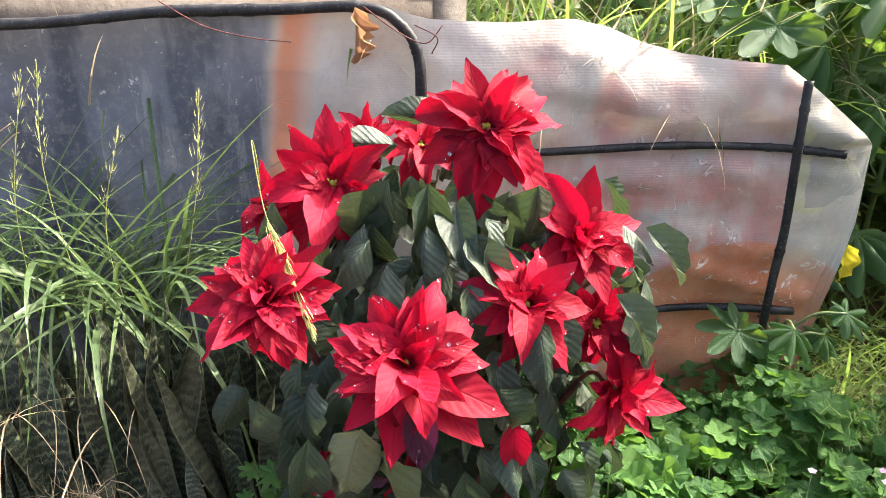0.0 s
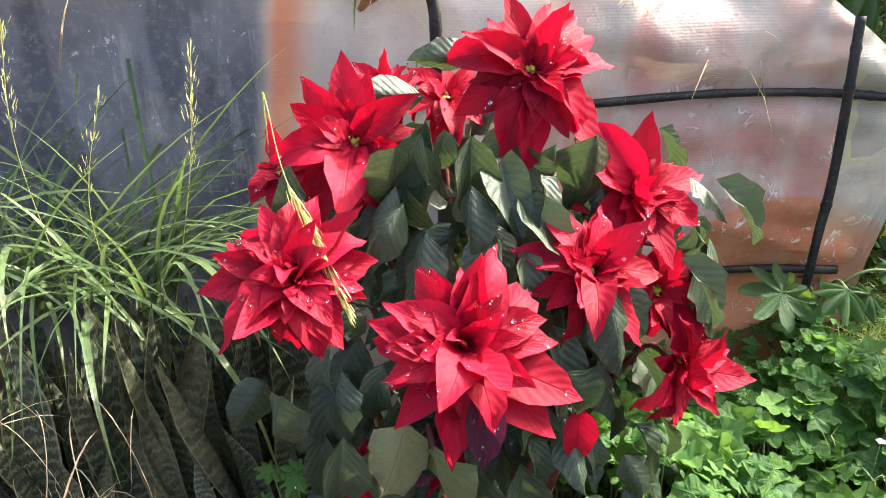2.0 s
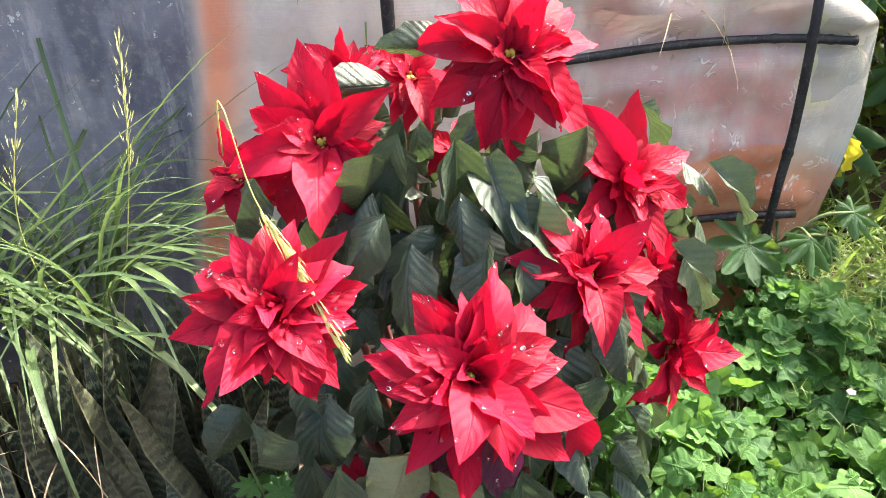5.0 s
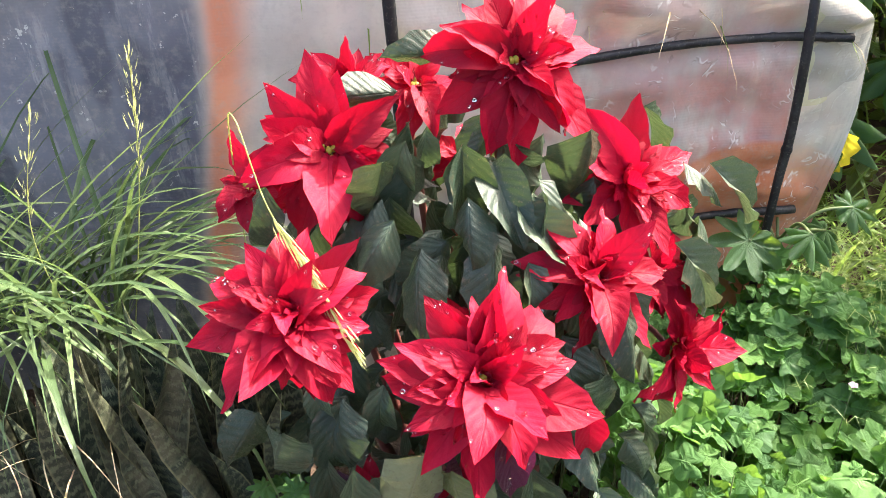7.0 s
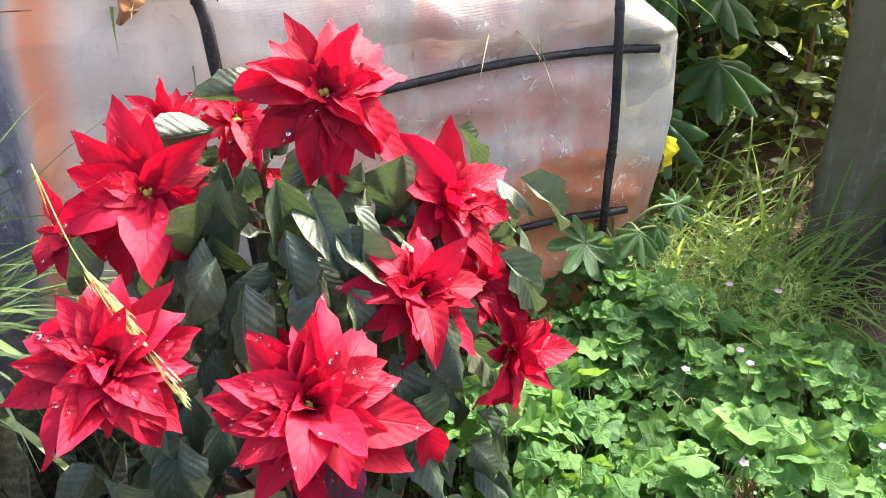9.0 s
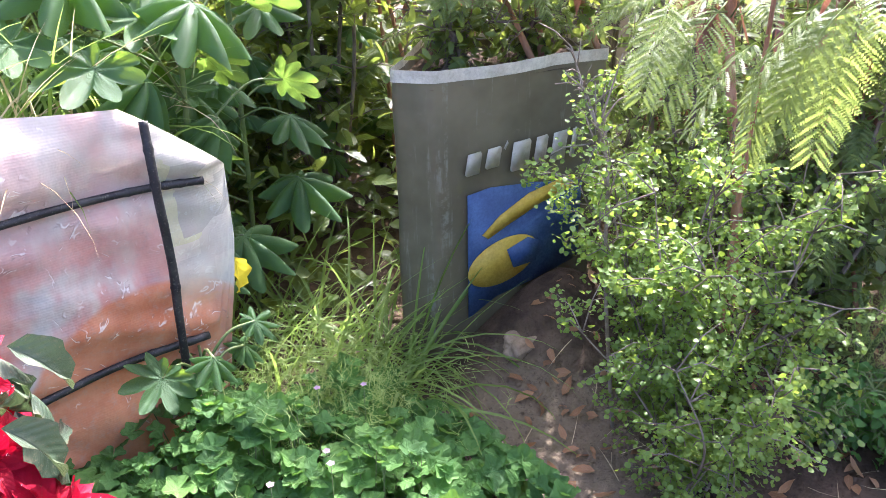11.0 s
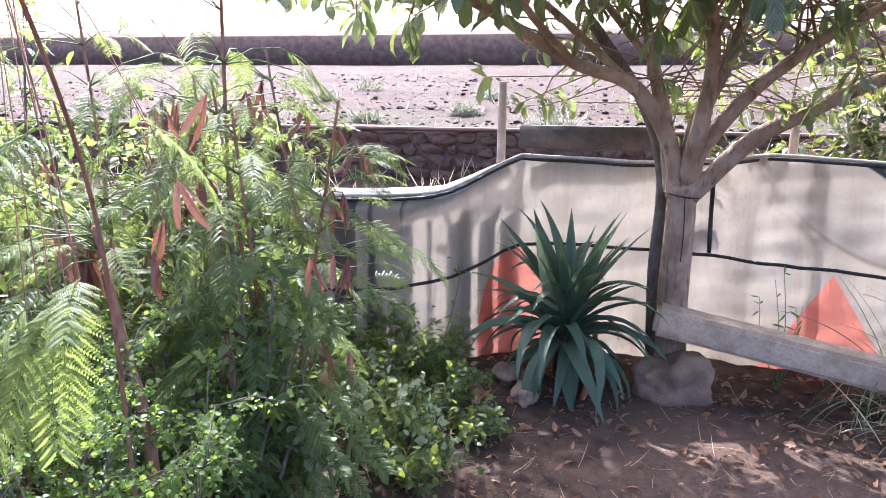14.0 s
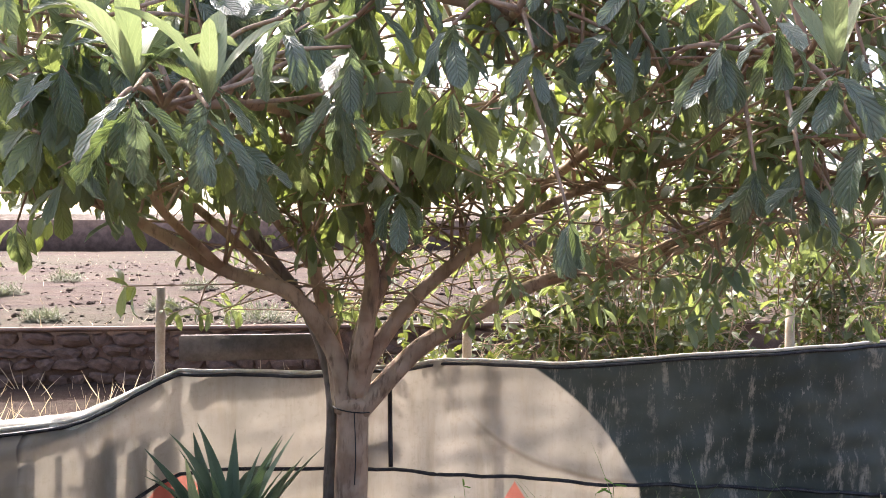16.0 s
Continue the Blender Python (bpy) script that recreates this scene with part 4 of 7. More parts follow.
# ---- poinsettia ----
def poinsettia():
    rng = random.Random(11)
    plant = thing("poinsettia", (0.0, 1.12, 0), "bushy poinsettia with red flower heads and drooping dark leaves", "shrub")
    bracts = [mesh_of("bract", *leaf(1.0, w, "bract", 8, 4, 0.28, d, wv, tw), BRACT) for w, d, wv, tw in ((0.48, 0.45, 0.06, 0.3), (0.54, 0.9, 0.08, -0.4), (0.43, 0.2, 0.06, 0.35), (0.48, -0.45, 0.06, 0.4), (0.5, 1.4, 0.09, -0.3), (0.45, 0.7, 0.09, 0.7))]
    bracts += [mesh_of("bract", *leaf(1.0, w, "bract", 8, 4, f, d, wv, tw, 3, st), BRACT) for w, f, d, wv, tw, st in ((0.44, 0.6, 1.7, 0.07, 0.4, 0.5), (0.4, 0.75, 1.1, 0.09, -0.6, 0.3))]
    slim = [mesh_of("bract", *leaf(1.0, w, "bract", 8, 4, f, d, wv, tw, 3, st), BRACT) for w, f, d, wv, tw, st in ((0.45, 0.3, 0.5, 0.05, 0.35, 0.0), (0.5, 0.35, 1.2, 0.07, -0.4, 0.3), (0.42, 0.5, -0.4, 0.06, 0.5, 0.0), (0.48, 0.4, 1.8, 0.07, 0.4, 0.6), (0.44, 0.55, 0.9, 0.08, -0.6, 0.2))]
    old = [mesh_of("bract", *leaf(1.0, 0.36, "bract", 8, 4, 0.6, 0.15, 0.06, 0.25), OLD_BRACT)]
    leaves = [mesh_of("leaf", *leaf(1.0, w, "ovate", 9, 6, f, d, wv, tw), POIN_LEAF) for w, f, d, wv, tw in ((0.5, 0.9, 0.9, 0.07, 0.6), (0.56, -1.0, 1.4, 0.08, -0.7), (0.46, 0.7, 2.0, 0.07, 0.8), (0.52, -0.8, 0.9, 0.08, 0.5))]
    faded = [mesh_of("leaf", *leaf(1.0, 0.56, "ovate", 9, 6, -0.6, 0.9, 0.13, -0.5), POIN_OLD)]
    heads = [
        # place, facing, size, bracts in outer, middle and inner whorl
        ((0.062, 1.105, 0.972), (0.10, -0.75, 0.75), 0.108, 12, 12, 8),
        ((-0.160, 1.10, 0.888), (0.0, -0.75, 0.7), 0.114, 12, 10, 7),
        ((-0.044, 0.808, 0.771), (0.05, -0.75, 0.75), 0.098, 20, 22, 18),
        ((-0.215, 0.89, 0.815), (-0.15, -0.75, 0.72), 0.102, 20, 22, 18),
        ((0.198, 1.07, 0.818), (0.15, -0.7, 0.75), 0.1, 12, 12, 8),
        ((0.106, 0.923, 0.787), (0.35, -0.65, 0.7), 0.092, 13, 12, 8),
        ((0.255, 1.0, 0.60), (0.45, -0.75, 0.2), 0.102, 11, 9, 5),
        ((0.225, 1.045, 0.69), (0.3, -0.8, 0.4), 0.088, 10, 8, 4),
        ((-0.12, 1.24, 0.905), (-0.1, -0.4, 1.0), 0.07, 10, 8, 4),
        ((-0.035, 1.25, 0.895), (0.1, -0.5, 0.9), 0.085, 9, 7, 3),
        ((-0.255, 1.12, 0.845), (-0.5, -0.5, 0.7), 0.062, 9, 6, 2),
        ((0.02, 1.22, 0.80), (0.0, -0.6, 0.8), 0.075, 6, 4, 0),
        ((-0.02, 1.0, 0.68), (0.1, -0.9, 0.3), 0.07, 5, 3, 0),
        ((-0.16, 0.93, 0.50), (-0.3, -0.8, 0.2), 0.06, 5, 3, 0),
        ((-0.07, 0.90, 0.53), (0.1, -0.8, -0.1), 0.085, 4, 0, 0),
        ((0.28, 1.16, 0.70), (0.7, -0.4, 0.5), 0.07, 5, 3, 0),
    ]
    base = Vector((0.0, 1.12, 0.0))
    front = Vector((0.0, -0.8, 0.5)).normalized()

    def hides(p, along, s):
        """Would this leaf lie over one of the big heads?"""
        mid = Vector(p) + Vector(along).normalized() * s * 0.55
        for place, way, size, n1, n2, n3 in heads[:8]:
            d = mid - Vector(place)
            ahead = d.dot(front)
            if ahead > -0.02 and (d - front * ahead).length < size * 0.62:
                return True
        return False

    for place, way, size, n1, n2, n3 in heads:
        c, nrm = Vector(place), Vector(way).normalized()
        a = base + Vector((rng.uniform(-0.07, 0.07), rng.uniform(-0.05, 0.05), 0))
        knee = base.lerp(c, 0.55) + Vector((rng.uniform(-0.03, 0.03), 0.06, 0.02))
        part("stem", tube(smooth_line([a, knee, c - nrm * 0.07, c - nrm * 0.004], 7), [0.009] * 7 + [0.006] * 7 + [0.0042] * 7 + [0.0035], 7), RED_STEM, plant, "thin wine-red stem")
        buds = []
        for k in range(9 if 0 < n3 < 8 else 2):
            o = nrm.orthogonal().normalized()
            o.rotate(Matrix.Rotation(k * 2.4, 3, nrm))
            p = c + o * size * 0.055 * math.sqrt(k) + nrm * size * 0.10
            buds.append(turned(lump((0, 0, 0), (0.0042, 0.0042, 0.0055), rng, 1, 0.1), Matrix.Translation(p)))
        head = part("flower_head", joined(*buds), CYATHIA, plant, "red poinsettia flower head with yellow-green centre")
        e1 = nrm.orthogonal().normalized()
        for count, length, lift in ((n1, 1.0, 4), (n2, 0.82, 26), (n3, 0.62, 50)):
            spin = rng.uniform(0, 6)
            for k in range(count):
                ang = spin + 2 * math.pi * k / max(1, count) + rng.uniform(-0.3, 0.3)
                d = e1.copy()
                d.rotate(Matrix.Rotation(ang, 3, nrm))
                up = radians(lift + rng.gauss(0, 19))
                along = d * math.cos(up) + nrm * math.sin(up)
                along.z -= 0.10 if length == 1.0 else 0
                face = nrm * math.cos(up) - d * math.sin(up)
                s = size * length * rng.uniform(0.7, 1.14)
                dark = length == 1.0 and rng.random() < (0.3 if place[2] < 0.56 else 0.0)
                m = facing(c + d * 0.006 + nrm * 0.004 * (3 - lift / 20), along, face, s, rng.uniform(-0.3, 0.3))
                placed("bract", rng.choice(old if dark else slim if n3 > 12 or (n3 and length < 0.9 and rng.random() < 0.4) else bracts), m, head)
        # leaves under the head
        for k in range(5):
            d = e1.copy()
            d.rotate(Matrix.Rotation(k * 1.3 + rng.uniform(0, 0.8), 3, nrm))
            p = c - nrm * rng.uniform(0.04, 0.16) + d * 0.02
            along = (d * 0.9 - nrm * 0.3 + Vector((0, -0.05, -rng.uniform(0.1, 0.8)))).normalized()
            if hides(p, along, 0.1):
                continue
            placed("leaf", rng.choice(leaves), facing(p, along, nrm + Vector((0, 0, 0.4)), rng.uniform(0.07, 0.105), rng.uniform(-0.5, 0.5)), plant)
    # the purple bract that hangs from the front head
    hang = placed("bract", old[0], facing((-0.028, 0.755, 0.765), (0.02, -0.02, -1), (0.1, -1, 0.1), 0.115, 0.1), plant, "ageing purple-red bract")
    placed("bract", slim[0], facing((0.095, 0.87, 0.64), (0.05, -0.1, -1), (0.2, -1, 0.1), 0.1, 0.2), plant)
    for p, d, s in (((-0.03, 0.80, 0.765), (1, -0.25, -0.35), 0.125), ((-0.035, 0.795, 0.76), (0.75, -0.3, -0.65), 0.12), ((-0.05, 0.79, 0.755), (-0.15, -0.35, -0.9), 0.1), ((0.115, 0.915, 0.78), (0.35, -0.2, -1), 0.125), ((0.09, 1.09, 0.965), (0.45, -0.4, -0.6), 0.115), ((0.06, 1.08, 0.955), (0.0, -0.4, -0.9), 0.11), ((-0.215, 0.875, 0.805), (-0.2, -0.3, -0.8), 0.095)):
        placed("bract", rng.choice(bracts), facing(p, d, (0.3, -1, 0.6), s, rng.uniform(-0.3, 0.3)), plant)
    # leaves between the stems, below and behind the heads
    for _ in range(46):
        p = Vector((rng.uniform(-0.12, 0.2), rng.uniform(0.98, 1.1), rng.uniform(0.7, 0.93)))
        d = Vector((rng.gauss(0, 0.5), rng.gauss(-0.3, 0.3), -1))
        if not hides(p, d, 0.1):
            placed("leaf", rng.choice(leaves), facing(p, d, (rng.gauss(0, 0.5), -1, 0.3), rng.uniform(0.085, 0.125), rng.uniform(-0.5, 0.5)), plant)
    # leaves in the gaps: place, direction, length, kind
    for p, d, s, kind in (((-0.02, 1.0, 0.93), (0.0, -0.25, -1), 0.135, 0), ((0.13, 1.02, 0.92), (0.05, -0.2, -1), 0.15, 1), ((-0.07, 1.05, 0.90), (-0.1, -0.2, -1), 0.15, 3), ((0.03, 0.96, 0.87), (0.5, -0.4, -0.5), 0.10, 0), ((-0.1, 1.03, 0.86), (0, -0.1, -1), 0.14, 2),
                          ((-0.18, 0.86, 0.62), (-0.1, -0.2, -1), 0.14, 0), ((-0.25, 0.89, 0.66), (-0.4, -0.2, -0.9), 0.13, 1), ((-0.28, 0.95, 0.64), (-0.5, -0.2, -0.6), 0.12, 3), ((-0.14, 0.86, 0.6), (0.1, -0.2, -1), 0.15, 3), ((-0.21, 0.92, 0.58), (0, -0.2, -1), 0.12, 0),
                          ((-0.105, 0.83, 0.66), (-0.25, -0.3, -1), 0.15, 4), ((-0.075, 0.825, 0.63), (0.05, -0.3, -1), 0.14, 4), ((-0.03, 0.84, 0.58), (0.0, -0.2, -1), 0.15, 0), ((0.04, 0.86, 0.66), (0.1, -0.2, -1), 0.13, 2), ((0.07, 0.83, 0.72), (0.3, -0.2, -1), 0.13, 1), ((0.19, 1.0, 0.82), (0.0, -0.4, -1), 0.12, 0),
                          ((0.27, 1.05, 0.72), (0.3, -0.2, -1), 0.12, 2), ((-0.07, 1.16, 0.93), (-0.6, -0.5, 0.2), 0.10, 3), ((0.0, 1.13, 0.99), (-0.7, -0.4, 0.0), 0.10, 3),
                          ((-0.1, 0.98, 0.76), (0, -0.2, -1), 0.13, 2), ((0.0, 0.94, 0.66), (0.1, -0.3, -1), 0.13, 0), ((-0.27, 1.0, 0.76), (-0.2, -0.3, -1), 0.12, 1), ((0.1, 0.98, 0.6), (0.2, -0.2, -1), 0.13, 2), ((-0.1, 0.87, 0.5), (0, -0.2, -1), 0.13, 3), ((0.03, 0.88, 0.55), (0.1, -0.1, -1), 0.13, 0)):
        if kind != 4 and hides(p, d, s):
            continue
        me = faded[0] if kind == 4 else leaves[kind]
        placed("leaf", me, facing(p, d, (rng.uniform(-0.4, 0.4), -1, 0.25), s * rng.uniform(0.92, 1.08), rng.uniform(-0.35, 0.35)), plant, "faded blotched leaf" if kind == 4 else "")
    for _ in range(230):
        a = rng.uniform(0, 6.28)
        r = rng.uniform(0.03, 0.25)
        p = Vector((0.02 + r * math.cos(a) * 1.15, 1.06 + r * math.sin(a) * 0.8, rng.uniform(0.33, 0.9)))
        d = Vector((math.cos(a), math.sin(a) - 0.3, -rng.uniform(0.3, 1.3)))
        if hides(p, d, 0.11):
            continue
        placed("leaf", rng.choice(leaves), facing(p, d, (math.cos(a), math.sin(a) - 0.6, 0.7), rng.uniform(0.075, 0.12), rng.uniform(-0.5, 0.5)), plant)
    drops = []
    ball = lump((0, 0, 0), (1, 1, 0.6), rng, 1, 0.0)
    for ob in list(scene.objects):
        if ob.name.startswith("bract") and rng.random() < 0.8:
            for _ in range(rng.choice((2, 4, 7, 12))):
                poly = rng.choice(ob.data.polygons)
                at = WORLD[ob] @ (poly.center + Vector((rng.uniform(-0.02, 0.02), rng.uniform(-0.02, 0.02), 0)))
                nrm = (WORLD[ob].to_3x3() @ poly.normal).normalized()
                drops.append(turned(ball, facing(at + nrm * 0.0006, nrm.orthogonal(), nrm, rng.uniform(0.001, 0.0027))))
    part("water_drop", joined(*drops), WATER, plant, "clear water drops on the red bracts", True, "stuff")


poinsettia()


# ---- snake plants in their raised bed ----
def edging():
    kerb = thing("edging_board", (-1.2, 1.02, 0), "grey weathered board that edges the raised bed", "edging")
    part("board", box(-2.6, 0.985, -0.02, -0.32, 1.02, 0.31, 0.006), BOARD, kerb)
    part("bed_soil", box(-2.6, 1.02, -0.02, -0.25, 1.5, 0.29, 0.02), SOIL, kerb, "dark soil")


edging()


def snake_plants():
    rng = random.Random(21)
    kinds = [mesh_of("leaf", *leaf(1.0, w, "sword", 10, 4, f, d, 0.015, tw), SNAKE) for w, f, d, tw in ((0.15, 0.6, 0.3, 1.0), (0.13, 0.8, 0.2, -1.3), (0.17, 0.5, 0.5, 0.7), (0.11, 0.9, -0.2, 1.6), (0.18, 0.45, 0.35, -0.8))]
    for cx in np.arange(-1.45, -0.26, 0.095):
        clump = thing("snake_plant", (cx, 1.13, 0.28), "clump of banded dark green snake plant leaves", "plant", "snake plants in the bed")
        for _ in range(12):
            p = Vector((cx + rng.uniform(-0.06, 0.06), rng.uniform(1.03, 1.2), 0.275))
            d = Vector((rng.gauss(0, 0.13), rng.gauss(-0.06, 0.08), 1))
            short = p.y < 1.06
            placed("leaf", rng.choice(kinds), facing(p, d, (rng.gauss(0, 0.6), -1, 0), rng.uniform(0.12, 0.24) if short else rng.uniform(0.28, 0.42), rng.uniform(-0.4, 0.4)), clump)


snake_plants()


# ---- grass ----
def grass_tuft(name, spots, blades, lengths, label, rng, mat=GRASS, lean=(0, 0, 0), width=0.011, spread=0.35, heads=0, group=""):
    """Long arching blades that root at the spots, as one uncountable object."""
    kinds = [leaf(1.0, width / np.mean(lengths) * w, "blade", 8, 2, 0.4, d, 0, tw) for w, d, tw in ((1, 1.2, 0.3), (0.8, 1.8, -0.5), (1.2, 2.3, 0.6), (0.7, 2.8, -0.3), (0.9, 0.6, 0.2))]
    mats = []
    for _ in range(blades):
        s = rng.choice(spots)
        p = Vector((rng.gauss(s[0], s[3]), rng.gauss(s[1], s[4]), s[2]))
        if s[0] < -0.5:
            p.x = min(p.x, -0.5)
        d = Vector((rng.gauss(lean[0], spread), rng.gauss(lean[1], spread), 1 + lean[2]))
        flat = Vector((d.x, d.y, 0))
        mats.append(facing(p, d, Vector((-d.x, -d.y, 0.35)) if flat.length > 0.02 else (0, 1, 0), rng.uniform(*lengths), rng.uniform(-0.6, 0.6)))
    ob = part(name, strewn(kinds, mats, rng), mat, None, label, True, "stuff")
    tagged(ob, label, "grass", group, "stuff")
    return ob


def seed_head(points, rng, start=0.62, count=130, fan=0.35, size=1.0):
    """A thin stalk through the points with a plume of fine spikelets over its last stretch."""
    line = smooth_line(points, 12)
    stalk = tube(line, list(np.linspace(0.0011, 0.0005, len(line))), 4)
    tpl = leaf(0.016 * size, 0.0019 * size, "lance", 3, 1, 0, 0.2)
    mats = []
    for k in range(count):
        f = start + (1 - start) * rng.random()
        i = max(1, min(len(line) - 1, int(f * (len(line) - 1))))
        way = (Vector(line[i]) - Vector(line[i - 1])).normalized()
        side = Vector((rng.gauss(0, 1), rng.gauss(0, 1), rng.gauss(0, 1))).normalized()
        mats.append(facing(Vector(line[i]) + side * rng.uniform(0, 0.012 * fan * 2), way + side * fan, side, rng.uniform(0.6, 1.4)))
    return joined(stalk, strewn([tpl], mats, rng))


def grasses():
    rng = random.Random(31)
    left = [(-0.72, 1.3, 0.58, 0.14, 0.05), (-0.58, 1.3, 0.56, 0.1, 0.05), (-0.95, 1.28, 0.58, 0.2, 0.05), (-1.3, 1.28, 0.5, 0.2, 0.05)]
    grass_tuft("grass", left, 230, (0.28, 0.5), "long green grass arching over the snake plants", rng, MEADOW, (0.3, -0.12, 0), 0.0098, 0.4)
    grass_tuft("grass", left, 70, (0.4, 0.66), "tall thin grass before the printed screen", rng, MEADOW, (0.18, -0.04, 0), 0.0075, 0.26)
    grass_tuft("grass", [(-0.72, 1.12, 0.5, 0.16, 0.05), (-1.2, 1.12, 0.5, 0.2, 0.05)], 60, (0.2, 0.42), "dry straw hanging over the snake plants", rng, DRY_GRASS, (0.1, -0.75, -0.3), 0.0022, 0.4)
    for points, start, count, fan in (
            ([(-0.30, 1.25, 0.55), (-0.272, 1.12, 0.9), (-0.248, 1.0, 0.985), (-0.228, 0.948, 0.915), (-0.195, 0.89, 0.868), (-0.158, 0.835, 0.80)], 0.66, 260, 0.28),
            ([(-0.62, 1.25, 0.5), (-0.63, 1.2, 0.85), (-0.585, 1.16, 1.06)], 0.6, 60, 0.5), ([(-0.72, 1.25, 0.5), (-0.69, 1.2, 0.8), (-0.60, 1.14, 1.05)], 0.55, 60, 0.5), ([(-0.5, 1.28, 0.5), (-0.42, 1.27, 0.8), (-0.385, 1.25, 0.99)], 0.5, 70, 0.5),
            ([(-0.85, 1.25, 0.5), (-0.88, 1.2, 0.85), (-0.84, 1.15, 1.1)], 0.6, 60, 0.5), ([(-0.55, 1.26, 0.5), (-0.56, 1.22, 0.75), (-0.5, 1.2, 0.95)], 0.6, 50, 0.5)):
        tagged(part("grass_stalk", seed_head(points, rng, start, count, fan), SEED), "grass stalk with a feathery pale seed head", "grass", kind="stuff")
    behind = [(-0.1, 1.78, 0.85, 0.1, 0.05), (0.15, 1.76, 0.85, 0.12, 0.05), (0.38, 1.76, 0.8, 0.12, 0.05), (0.6, 1.78, 0.75, 0.1, 0.06), (0.5, 1.8, 0.8, 0.1, 0.06), (-0.6, 1.8, 0.8, 0.3, 0.1)]
    grass_tuft("grass", behind, 650, (0.25, 0.5), "bright grass growing over the top of the screen", rng, GRASS, (0.12, 0.3, 0), 0.009, 0.24)
    grass_tuft("grass", behind, 330, (0.2, 0.45), "dry straw over the top of the screen", rng, DRY_GRASS, (0.1, -0.1, 0), 0.005, 0.3)
    gap = [(1.1, 1.85, 0, 0.12, 0.12), (1.25, 1.72, 0, 0.1, 0.1), (0.98, 1.75, 0, 0.08, 0.1), (1.2, 2.1, 0, 0.2, 0.2), (1.33, 1.6, 0, 0.05, 0.05), (1.12, 1.56, 0, 0.08, 0.05), (1.22, 1.5, 0, 0.06, 0.05)]
    grass_tuft("grass", gap, 330, (0.28, 0.66), "sunlit grass between the screen and the planter", rng, GRASS, (0.08, -0.15, 0), 0.0088, 0.38)
    far = [(3.9, -1.6, 0, 0.15, 0.2), (3.7, -1.95, 0, 0.2, 0.2), (4.1, -2.2, 0, 0.2, 0.3), (3.5, -2.4, 0, 0.3, 0.3), (4.2, -2.8, 0, 0.2, 0.4)]
    grass_tuft("grass", far, 800, (0.22, 0.62), "half-dry grass clump by the far fence", rng, MEADOW, (-0.1, 0.05, 0), 0.006, 0.45)
    grass_tuft("grass", far, 1000, (0.15, 0.42), "dry straw by the far fence", rng, DRY_GRASS, (-0.15, 0.05, -0.2), 0.006, 0.6)
    tall = [(4.05, -1.75, 0, 0.07, 0.12), (3.95, -2.05, 0, 0.1, 0.1), (4.1, -2.4, 0, 0.1, 0.2), (4.15, -1.5, 0, 0.05, 0.06), (4.0, -2.9, 0, 0.1, 0.3)]
    grass_tuft("grass", tall, 200, (0.4, 0.8), "tall sunlit grass before the dark fence cloth", rng, MEADOW, (-0.05, 0.0, 0), 0.007, 0.22)
    field = [(5.4, -2.5, 0.05, 0.3, 0.8), (5.6, -1.2, 0.05, 0.3, 0.4), (6.0, -3.5, 0.08, 0.5, 0.8)]
    grass_tuft("grass", field, 500, (0.6, 1.35), "tall dry grass behind the far fence", rng, DRY_GRASS, (0, 0, 0), 0.01, 0.25)


grasses()


